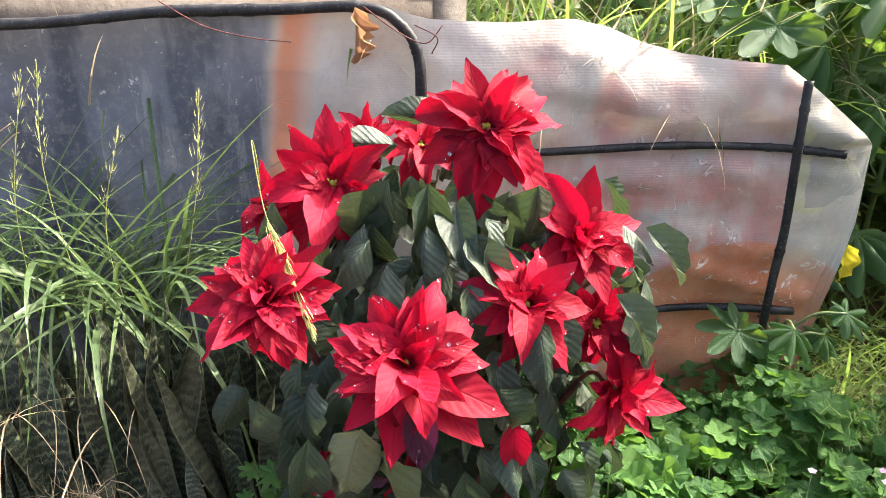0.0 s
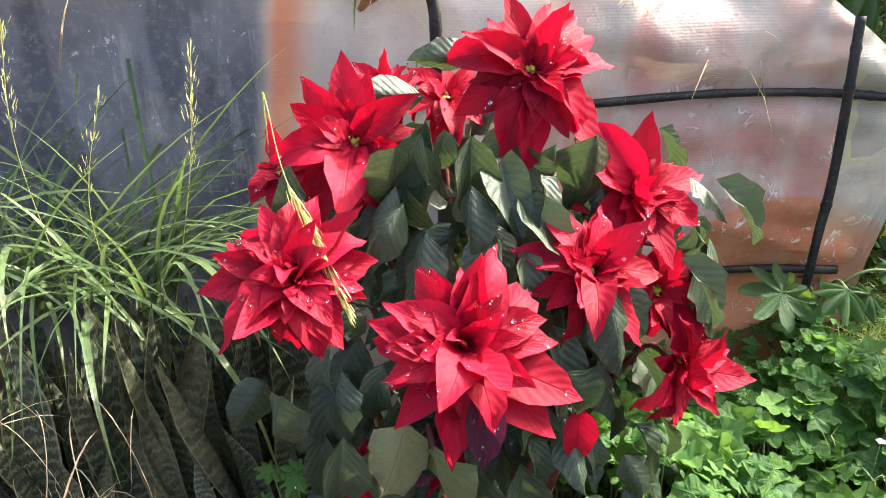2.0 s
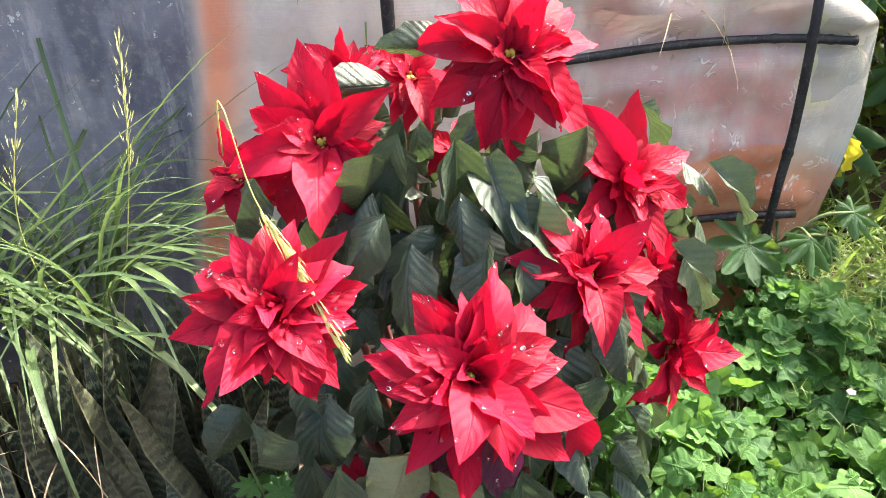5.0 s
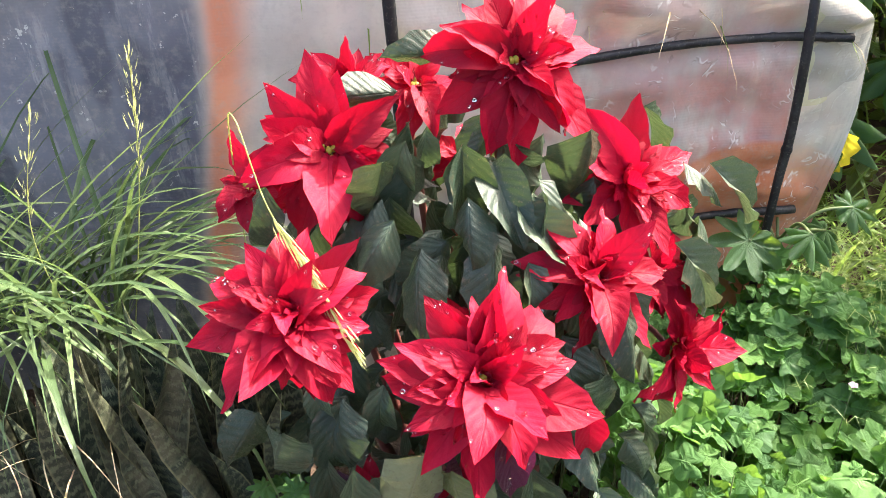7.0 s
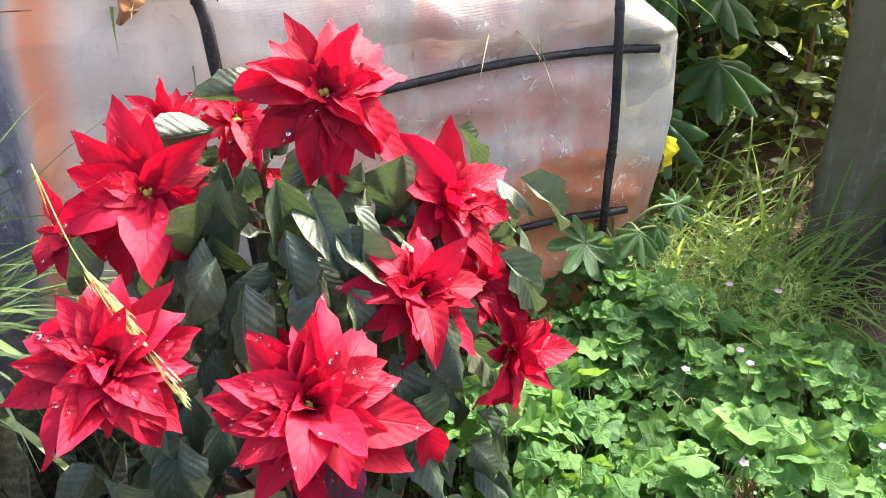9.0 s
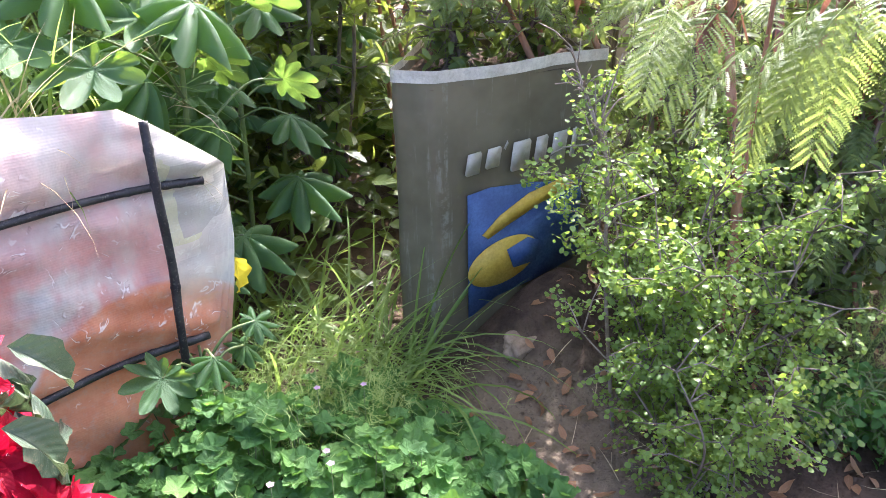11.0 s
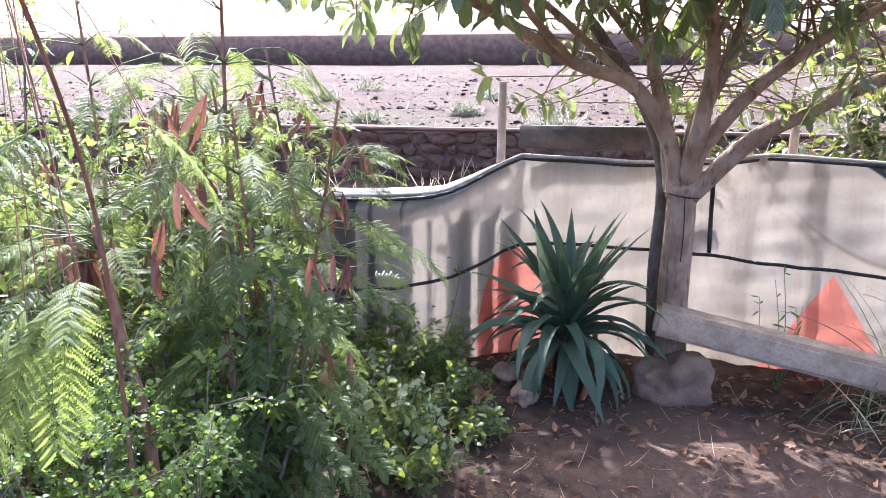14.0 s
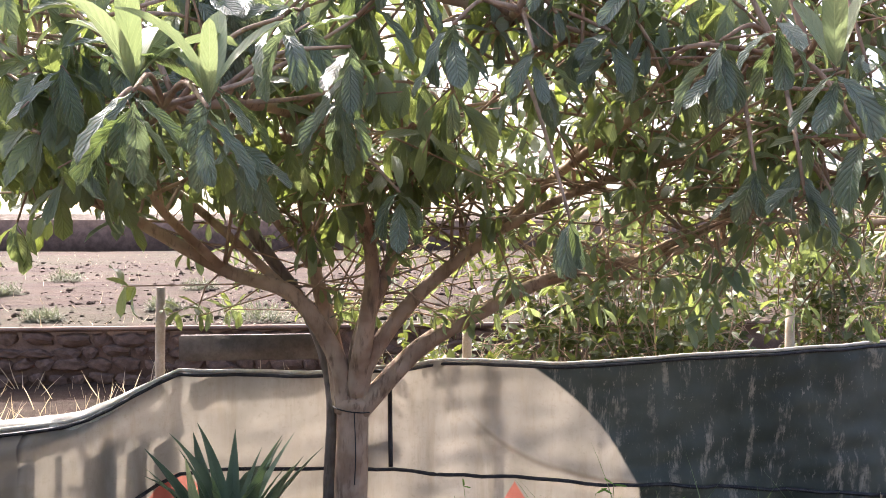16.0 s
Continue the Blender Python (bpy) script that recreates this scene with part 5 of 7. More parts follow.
# ---- mallow ----
def mallow_patch():
    rng = random.Random(41)
    kinds = [lobed(1.0, 28, 2, mallow_reach, cup, rum) for cup, rum in ((0.3, 0.05), (0.15, 0.08), (-0.15, 0.05))]
    patch = thing("mallow", (0.6, 1.0, 0), "low mallow with round lobed green leaves", "ground cover")
    single = [mesh_of("leaf", *lobed(1.0, 28, 2, mallow_reach, cup, rum), MALLOW_LEAF) for cup, rum in ((0.3, 0.05), (0.15, 0.08), (-0.15, 0.05))]
    mats, stalks, count = [], [], 0
    for _ in range(3200):
        x, y = rng.uniform(0.1, 1.25), rng.uniform(0.62, 1.5)
        if math.hypot(x - 0.05, y - 1.1) < 0.17 or (x > 1.0 and y < 0.85):
            continue
        top = 0.32 + 0.13 * noise.noise(Vector((x * 5, y * 5, 1))) + 0.06 * noise.noise(Vector((x * 13, y * 13, 4))) - 0.34 * max(0, x - 0.75) - 0.25 * max(0, 0.85 - y)
        z = max(0.04, top * (1 - 0.75 * rng.random() ** 2.2))
        if x > 1.05:
            z = min(z, 0.12)
        n = Vector((rng.gauss(0, 0.65), rng.gauss(-0.3, 0.65), 1))
        a = rng.uniform(0, 6.28)
        m = facing((x, y, z), (math.cos(a), math.sin(a), 0.1), n, rng.uniform(0.011, 0.024) if rng.random() < 0.55 else rng.uniform(0.024, 0.042))
        if count < 290 and z > 0.8 * top and 0.25 < x < 0.9 and y < 1.25:
            placed("leaf", rng.choice(single), m, patch)
            count += 1
        else:
            mats.append(m)
        if rng.random() < 0.35:
            stalks.append(tube([(x + rng.gauss(0, 0.04), y + rng.gauss(0, 0.04), 0), (x, y, z)], [0.002, 0.0013], 4))
    part("foliage", strewn(kinds, mats, rng), MALLOW, patch, "many small lobed leaves", True, "stuff")
    part("stalk", joined(*stalks), GREEN_STEM, patch, "thin green stalks", True, "stuff")
    fronds = []
    tpl = leaf(0.03, 0.0016, "blade", 2, 1, 0, 0.3)
    for _ in range(520):
        x, y = rng.gauss(0.95, 0.13), rng.gauss(1.42, 0.1)
        h = rng.uniform(0.12, 0.44)
        way = Vector((rng.gauss(0, 0.25), rng.gauss(-0.1, 0.25), 1)).normalized()
        for _ in range(14):
            p = Vector((x, y, 0)) + way * h * rng.uniform(0.5, 1)
            side = Vector((rng.gauss(0, 1), rng.gauss(0, 1), rng.gauss(0.4, 0.7))).normalized()
            fronds.append(facing(p, side, (0, 0, 1), rng.uniform(0.6, 1.3)))
    tagged(part("feathery_herb", strewn([tpl], fronds, rng), FENNEL), "pale feathery herb beside the screen", "ground cover", kind="stuff")


mallow_patch()


# ---- castor plants ----
def castor(at, leaves, label, rng, height, size):
    plant = thing("castor_plant", at, label, "plant", "castor plants")
    kinds = [mesh_of("leaf", *lobed(1.0, 120, 3, castor_reach, c, r), CASTOR) for c, r in ((0.12, 0.05), (-0.2, 0.06), (-0.35, 0.04))]
    b = Vector(at)
    top = b + Vector((rng.gauss(0, 0.05), rng.gauss(0, 0.05), height))
    part("stem", tube(smooth_line([b, b.lerp(top, 0.5) + Vector((0.02, 0.02, 0)), top], 8), [0.008] * 16 + [0.005], 8), GREEN_STEM, plant, "green stem")
    for k in range(leaves):
        f = 0.35 + 0.65 * rng.random()
        a = k * 2.4 + rng.uniform(-0.4, 0.4)
        reach = size * rng.uniform(0.7, 1.5)
        p = b.lerp(top, f)
        q = p + Vector((math.cos(a) * reach, math.sin(a) * reach, reach * rng.uniform(0.1, 0.7)))
        stalk = part("leaf_stalk", tube(smooth_line([p, p.lerp(q, 0.5) + Vector((0, 0, 0.03)), q], 5), 0.0035, 5), GREEN_STEM, plant)
        n = Vector((math.cos(a) * 0.5 + rng.gauss(0, 0.3), math.sin(a) * 0.5 - 0.3 + rng.gauss(0, 0.3), 1))
        placed("leaf", rng.choice(kinds), facing(q, (math.cos(a), math.sin(a), -0.35), n, size * rng.uniform(0.6, 1.15)), plant)


rng = random.Random(51)
castor((0.70, 1.40, 0.0), 9, "young castor plant with dark palmate leaves before the screen", rng, 0.42, 0.1)
for x, y, h, n, s in ((0.98, 2.0, 1.12, 16, 0.15), (1.25, 2.2, 1.1, 10, 0.17), (0.65, 2.2, 1.65, 15, 0.18), (1.55, 2.45, 0.75, 7, 0.16), (1.0, 2.5, 1.5, 12, 0.2), (0.3, 2.4, 1.75, 14, 0.18), (1.9, 2.6, 0.9, 8, 0.17), (0.72, 1.9, 1.15, 14, 0.15)):
    castor((x, y, 0.0), n, "tall castor plant with large sunlit palmate leaves", rng, h, s)


def overhanging_castor():
    """A castor plant whose leaves hang over the screen's upper corner: place, way of the tip, face, length."""
    plant = thing("castor_plant", (0.86, 1.72, 0), "castor plant with backlit yellow-green leaves over the screen", "plant", "castor plants")
    kinds = [mesh_of("leaf", *lobed(1.0, 120, 4, castor_reach, c, r), CASTOR) for c, r in ((0.1, 0.07), (-0.45, 0.08), (-0.7, 0.06))]
    stem = smooth_line([(0.88, 1.75, 0), (0.87, 1.74, 0.6), (0.9, 1.76, 1.05), (0.88, 1.8, 1.3)], 8)
    part("stem", tube(stem, list(np.linspace(0.009, 0.005, len(stem))), 8), GREEN_STEM, plant, "green stem")
    for k, (p, way, face, size) in enumerate((
            ((1.03, 1.9, 0.95), (0.5, -0.3, -0.5), (0.6, 0.5, 0.6), 0.12), ((1.04, 2.05, 1.05), (0.3, -0.5, -0.6), (0.6, 0.5, 0.6), 0.13), ((0.8, 1.8, 1.03), (-0.2, -0.7, -0.5), (0.1, -0.5, 0.8), 0.17),
            ((0.66, 1.62, 1.03), (-0.5, -0.4, -0.3), (0.0, -0.3, 1.0), 0.13), ((1.0, 1.88, 0.77), (0.6, -0.4, -0.4), (0.2, -0.5, 0.9), 0.12), ((0.75, 1.6, 1.0), (0.3, -0.6, -0.6), (0.5, -0.2, 0.8), 0.12),
            ((0.55, 1.72, 1.08), (-0.6, -0.3, -0.2), (0.2, -0.4, 0.9), 0.12), ((0.9, 1.66, 1.12), (0.2, -0.8, -0.4), (0.3, -0.1, 1.0), 0.16), ((0.95, 1.72, 0.85), (0.4, -0.6, -0.7), (0.6, -0.3, 0.7), 0.11),
            ((1.1, 1.8, 1.12), (0.7, -0.2, -0.4), (0.6, 0.4, 0.7), 0.15), ((0.7, 1.78, 1.2), (-0.4, -0.6, -0.2), (0.5, 0.4, 0.8), 0.16), ((0.9, 1.95, 1.25), (-0.1, -0.7, -0.4), (0.5, 0.3, 0.8), 0.17), ((1.15, 1.75, 0.9), (0.6, -0.5, -0.5), (0.6, 0.5, 0.6), 0.1))):
        root = Vector(stem[min(len(stem) - 1, int(np.argmin(np.abs(stem[:, 2] - (p[2] - 0.12)))))])
        part("leaf_stalk", tube(smooth_line([root, root.lerp(Vector(p), 0.6) + Vector((0, 0, 0.05)), p], 5), 0.003, 5), GREEN_STEM, plant)
        placed("leaf", kinds[k % 3], facing(p, way, face, size), plant)


overhanging_castor()


# ---- hedge of shrubs behind the castor plants ----
def leafy_shrub(at, radius, height, count, mat, label, rng, size=(0.03, 0.07), shape="ovate", wid=0.5, name="shrub", stems=7, bark=GREY_BARK, low=0.0, thick=0.010):
    plant = thing(name, at, label, "shrub")
    b = Vector(at)
    bars, tips = [], []
    for k in range(stems):
        a = 2 * math.pi * k / stems + rng.uniform(-0.4, 0.4)
        r = radius * rng.uniform(0.3, 0.9)
        tip = b + Vector((math.cos(a) * r, math.sin(a) * r, height * rng.uniform(0.6, 1.0)))
        line = smooth_line([b + Vector((rng.gauss(0, 0.02), rng.gauss(0, 0.02), 0)), b.lerp(tip, 0.5) + Vector((rng.gauss(0, 0.05), rng.gauss(0, 0.05), 0.05)), tip], 8)
        bars.append(tube(line, list(np.linspace(thick, 0.3 * thick, len(line))), 6))
        for f in np.linspace(max(0.15, low), 1, 7):
            p = Vector(line[int(f * (len(line) - 1))])
            for _ in range(3):
                d = Vector((rng.gauss(0, 1), rng.gauss(0, 1), rng.gauss(0.25, 0.7))).normalized() * radius * rng.uniform(0.2, 0.55)
                q = p + d
                q.z = max(0.03, q.z)
                bars.append(tube([p, p.lerp(q, 0.5) + Vector((0, 0, 0.02)), q], [min(0.003, 0.5 * thick), 0.0016, 0.001], 4))
                tips.append((p, q))
    part("stem", joined(*bars), bark, plant, "many thin woody stems", True, "stuff")
    kinds = [leaf(1.0, wid * w, shape, 4, 2, 0.25, d) for w, d in ((1, 0.3), (0.85, 0.7), (1.1, 0.0))]
    mats = []
    for _ in range(count):
        p, q = rng.choice(tips)
        c = p.lerp(q, rng.uniform(0.25, 1.08)) + Vector((rng.gauss(0, 0.012), rng.gauss(0, 0.012), rng.gauss(0, 0.012)))
        way = Vector((rng.gauss(0, 1), rng.gauss(0, 1), rng.gauss(0.1, 0.7)))
        mats.append(facing(c, way, (rng.gauss(0, 0.6), rng.gauss(-0.2, 0.6), 1), rng.uniform(*size)))
    part("crown", strewn(kinds, mats, rng), mat, plant, "many small leaves", True, "stuff")
    return plant


rng = random.Random(61)
for x, y, h in ((0.1, 3.0, 1.4), (0.9, 3.2, 1.5), (1.75, 3.5, 1.3), (2.4, 3.0, 1.5), (-0.8, 2.9, 1.3), (3.1, 2.8, 1.5)):
    leafy_shrub((x, y, 0), 0.55, h, 1500, HEDGE, "dense sunlit shrub behind the castor plants", rng, (0.05, 0.11), "ovate", 0.5, "shrub", 8)
for x, y, h, r in ((2.35, 1.3, 1.1, 0.38), (2.75, 1.1, 1.35, 0.4), (3.05, 1.5, 1.4, 0.42), (2.55, 1.8, 1.7, 0.45), (3.3, 1.95, 1.35, 0.45), (2.4, 0.85, 1.1, 0.25), (3.75, 1.55, 1.2, 0.4), (2.3, 0.85, 0.8, 0.25)):
    leafy_shrub((x, y, 0), r, h, 1450, FEATHER, "dense dark shrub between the planter and the fence", rng, (0.03, 0.065), "ovate", 0.45, "shrub", 9)
for x, y, h in ((0.5, 2.2, 0.95), (0.95, 2.6, 0.95), (1.4, 2.85, 0.8), (1.75, 2.9, 0.95)):
    leafy_shrub((x, y, 0), 0.35, h, 1300, HEDGE, "leafy shrub among the castor plants", rng, (0.04, 0.09), "ovate", 0.5, "shrub", 8)
leafy_shrub((1.8, 2.55, 0), 0.5, 1.9, 2600, HEDGE, "tall leafy shrub behind the planter", rng, (0.05, 0.1), "ovate", 0.5, "shrub", 11, GREY_BARK, 0.35)
leafy_shrub((1.2, 2.8, 0), 0.5, 1.7, 1800, HEDGE, "tall leafy shrub behind the castor plants", rng, (0.05, 0.1), "ovate", 0.5, "shrub", 10, GREY_BARK, 0.35)
leafy_shrub((1.5, 0.74, 0.0), 0.3, 0.5, 5200, PURSLANE, "straggly bush with tiny round bright green leaves", rng, (0.008, 0.017), "disc", 0.9, "round_leaved_bush", 8, GREY_BARK, 0.0, 0.004)
leafy_shrub((1.7, 0.9, 0.0), 0.39, 0.84, 14000, PURSLANE, "straggly bush with tiny round bright green leaves", rng, (0.008, 0.0165), "disc", 0.9, "round_leaved_bush", 13, GREY_BARK, 0.0, 0.0045)
leafy_shrub((2.0, 1.2, 0.0), 0.34, 0.75, 3200, PURSLANE, "straggly bush with tiny round bright green leaves", rng, (0.009, 0.018), "disc", 0.9, "round_leaved_bush", 7, GREY_BARK, 0.0, 0.004)


# ---- lead trees with pods ----
def frond(bend=0.25):
    """A twice-feathered leaf along +y, 1 long, its pinnae arching down."""
    q = (np.array([(0, 0, 0), (0.0115, 0.02, 0.003), (0, 0.043, -0.005), (-0.0115, 0.02, 0.003)], float), [[0, 1, 2, 3]], np.array([(0.5, 0), (1, 0.45), (0.5, 1), (0, 0.45)], float))
    mats, bars = [], []
    bars.append(tube(smooth_line([(0, 0, 0), (0, 0.5, 0.04), (0, 1, -bend)], 5), list(np.linspace(0.008, 0.003, 11)), 3))
    for k in range(11):
        t = 0.16 + 0.84 * k / 10
        for s in (-1, 1):
            base = Vector((0, t, 0.16 * t * (1 - t) - bend * t * t))
            way = Vector((s * (0.95 - 0.3 * t), 0.35 + 0.35 * t, -0.05))
            L = 0.34 * (1 - 0.6 * abs(t - 0.5))
            sag = 0.09 + 0.05 * math.sin(3 * k + s)
            bars.append(tube([base, base + way * L * 0.5 - Vector((0, 0, sag * 0.25)), base + way * L - Vector((0, 0, sag))], 0.0025, 3, False))
            for j in range(12):
                f = 0.08 + 0.92 * j / 11
                p = base + way * L * f - Vector((0, 0, sag * f * f))
                size = 0.7 + 0.5 * math.sin(math.pi * f)
                for side in (-1, 1):
                    d = Vector((way.y * side * s + 0.4 * way.x, -way.x * side * s + 0.4 * way.y, -0.12 - 0.3 * f))
                    mats.append(facing(p, d, (0, 0, 1), size))
    return joined(*bars, strewn([q], mats, random.Random(1)))


FROND = frond()


def pod_template(bend):
    v, f, u = leaf(1.0, 0.15, "oblong", 9, 4, 0.25, bend, 0.03, 0.5, 5)
    return v, f, u


PODS = [pod_template(b) for b in (0.2, 0.5, -0.3)]


def lead_tree(at, trunks, fronds, pods, label, rng, height=2.0, spread=0.5, stick=(), low=0.35, side=None):
    tree = thing("lead_tree", at, label, "tree", "lead trees by the planter")
    b = Vector(at)
    lines = []
    if stick:
        line = smooth_line(stick, 8)
        part("trunk", tube(line, list(np.linspace(0.017, 0.010, len(line))), 8), TWIG_BARK, tree, "reddish-brown leaning stem")
        lines += [line, line]
    for k in range(trunks):
        a = rng.uniform(0, 6.28)
        tip = b + Vector((math.cos(a) * spread * rng.uniform(0.3, 1), math.sin(a) * spread * rng.uniform(0.3, 1), height * rng.uniform(0.75, 1.1)))
        s = b + Vector((rng.gauss(0, 0.06), rng.gauss(0, 0.06), 0))
        line = smooth_line([s, s.lerp(tip, 0.4) + Vector((rng.gauss(0, 0.05), rng.gauss(0, 0.05), 0)), tip], 9)
        part("trunk", tube(line, list(np.linspace(0.011, 0.004, len(line))), 7), TWIG_BARK, tree, "thin reddish-brown stem")
        lines.append(line)
    twigs, fm, pm = [], [], []
    for _ in range(fronds):
        line = rng.choice(lines)
        i = int(rng.uniform(low, 1.0) * (len(line) - 1))
        p = Vector(line[i])
        a = rng.uniform(0, 6.28) if side is None else rng.gauss(side, 0.9)
        q = p + Vector((math.cos(a), math.sin(a), rng.uniform(-0.1, 0.5))) * rng.uniform(0.05, 0.3)
        twigs.append(tube([p, p.lerp(q, 0.5) + Vector((0, 0, 0.02)), q], [0.0026, 0.002, 0.0014], 4))
        fm.append(facing(q, (math.cos(a), math.sin(a), rng.uniform(-1.0, 0.1)), (rng.gauss(0, 0.3), rng.gauss(0, 0.3), 1), rng.uniform(0.1, 0.17)))
    for _ in range(pods):
        line = rng.choice(lines)
        p = Vector(line[int(rng.uniform(max(0.4, low), 1.0) * (len(line) - 1))])
        a = rng.uniform(0, 6.28)
        q = p + Vector((math.cos(a), math.sin(a), 0.3)) * rng.uniform(0.03, 0.22)
        twigs.append(tube([p, p.lerp(q, 0.5) + Vector((0, 0, 0.015)), q], [0.0022, 0.0018, 0.0014], 4))
        for _ in range(rng.randint(2, 4)):
            pm.append(facing(q, (rng.gauss(0, 0.22), rng.gauss(0, 0.22), -1), (rng.gauss(0, 1), rng.gauss(0, 1), 0), rng.uniform(0.1, 0.165), rng.uniform(0, 6)))
    part("twig", joined(*twigs), GREEN_STEM, tree, "thin green twigs", True, "stuff")
    part("crown", strewn([FROND], fm, rng), FEATHER, tree, "feathery leaves", True, "stuff")
    if pm:
        part("pod", strewn(PODS, pm, rng), POD, tree, "bunches of flat brown seed pods", True, "stuff")


rng = random.Random(71)
for x, y, z, n, f, p, h, s in ((1.78, 1.76, 0.83, 3, 55, 34, 0.85, 0.4), (2.0, 1.62, 0.83, 3, 75, 36, 0.85, 0.4), (2.55, 1.45, 0.0, 3, 125, 30, 1.85, 0.5), (2.75, 1.0, 0.0, 3, 120, 26, 1.95, 0.4), (2.4, 0.76, 0.0, 3, 100, 26, 1.8, 0.3), (2.15, 2.35, 0.0, 4, 110, 40, 2.2, 0.5), (3.3, 1.7, 0.0, 3, 20, 10, 1.5, 0.4)):
    lead_tree((x, y, z), n, int(1.2 * f), int(0.75 * p), "slender lead tree with feathery leaves and brown pods", rng, h, s)
lead_tree((1.9, 0.88, 0), 0, 16, 8, "lead tree with a leaning red-brown stem and feathery leaves", rng, 1.6, 0.4, [(1.93, 0.88, -0.02), (1.95, 0.935, 0.6), (1.98, 1.0, 0.8), (1.995, 1.05, 1.02), (1.99, 1.06, 1.12)], 0.7, 2.5)


def low_branch():
    """The boughs that hang low before the planter: roots and tips of the fronds, and bunches of pods."""
    tree = thing("lead_tree", (1.62, 0.72, 0), "low lead tree bough with drooping feathery leaves and pods", "tree", "lead trees by the planter")
    stem = smooth_line([(1.72, 0.8, 0), (1.72, 0.82, 0.6), (1.6, 0.76, 1.2), (1.35, 0.66, 1.58), (1.2, 0.62, 1.7)], 8)
    part("trunk", tube(stem, list(np.linspace(0.006, 0.003, len(stem))), 7), TWIG_BARK, tree, "thin reddish-brown stem")
    mats, twigs, hang = [], [], []
    leaves = [((0.98, 0.52, 1.235), (0.87, 0.52, 1.16), 0.13), ((0.93, 0.56, 1.24), (0.83, 0.53, 1.15), 0.11), ((1.08, 0.42, 1.24), (0.97, 0.45, 1.13), 0.14), ((1.06, 0.44, 1.24), (0.96, 0.52, 1.12), 0.14), ((1.08, 0.40, 1.25), (1.03, 0.42, 1.1), 0.14), ((1.08, 0.40, 1.26), (1.0, 0.36, 1.25), 0.1), ((1.1, 0.45, 1.43), (0.98, 0.47, 1.36), 0.12), ((1.2, 0.38, 1.43), (1.22, 0.3, 1.37), 0.12), ((1.2, 0.55, 1.52), (1.08, 0.62, 1.46), 0.12), ((1.06, 0.46, 1.2), (0.98, 0.5, 1.06), 0.14), ((1.05, 0.5, 1.19), (0.94, 0.56, 1.1), 0.13), ((1.07, 0.43, 1.2), (1.0, 0.4, 1.07), 0.13), ((1.0, 0.52, 1.25), (0.92, 0.6, 1.2), 0.12)]
    for a, b, size in leaves:
        a, b = Vector(a), Vector(b)
        root = Vector(stem[rng.randint(26, len(stem) - 1)])
        twigs.append(tube(smooth_line([root, root.lerp(a, 0.6) + Vector((0, 0, 0.06)), a], 5), 0.0008, 5))
        mats.append(facing(a, b - a, (0.1, -0.1, 1), size, rng.uniform(-0.3, 0.3)))
    for p in ((1.19, 1.08, 1.36), (1.28, 1.02, 1.42), (1.24, 1.05, 1.4), (1.2, 0.69, 1.47), (1.66, 0.553, 1.45), (1.98, 0.44, 1.09), (1.96, 0.49, 1.08), (1.62, 0.6, 1.3), (1.4, 0.95, 1.38), (1.72, 0.7, 1.2)):
        root = Vector(stem[rng.randint(24, len(stem) - 1)]) if p[2] > 1.25 else Vector(p) + Vector((0.12, 0.18, 0.4))
        twigs.append(tube(smooth_line([root, root.lerp(Vector(p), 0.6) + Vector((0, 0, 0.06)), p], 5), 0.0008, 5))
        for _ in range(rng.randint(1, 3)):
            hang.append(facing(p, (rng.gauss(0, 0.25), rng.gauss(0, 0.25), -1), (rng.gauss(0, 1), rng.gauss(0, 1), 0), rng.uniform(0.08, 0.12), rng.uniform(0, 6)))
    part("twig", joined(*twigs), TWIG_BARK, tree, "thin brown twigs", True, "stuff")
    part("crown", strewn([FROND], mats, rng), FEATHER, tree, "feathery leaves", True, "stuff")
    part("pod", strewn(PODS, hang, rng), POD, tree, "bunches of flat brown seed pods", True, "stuff")


low_branch()


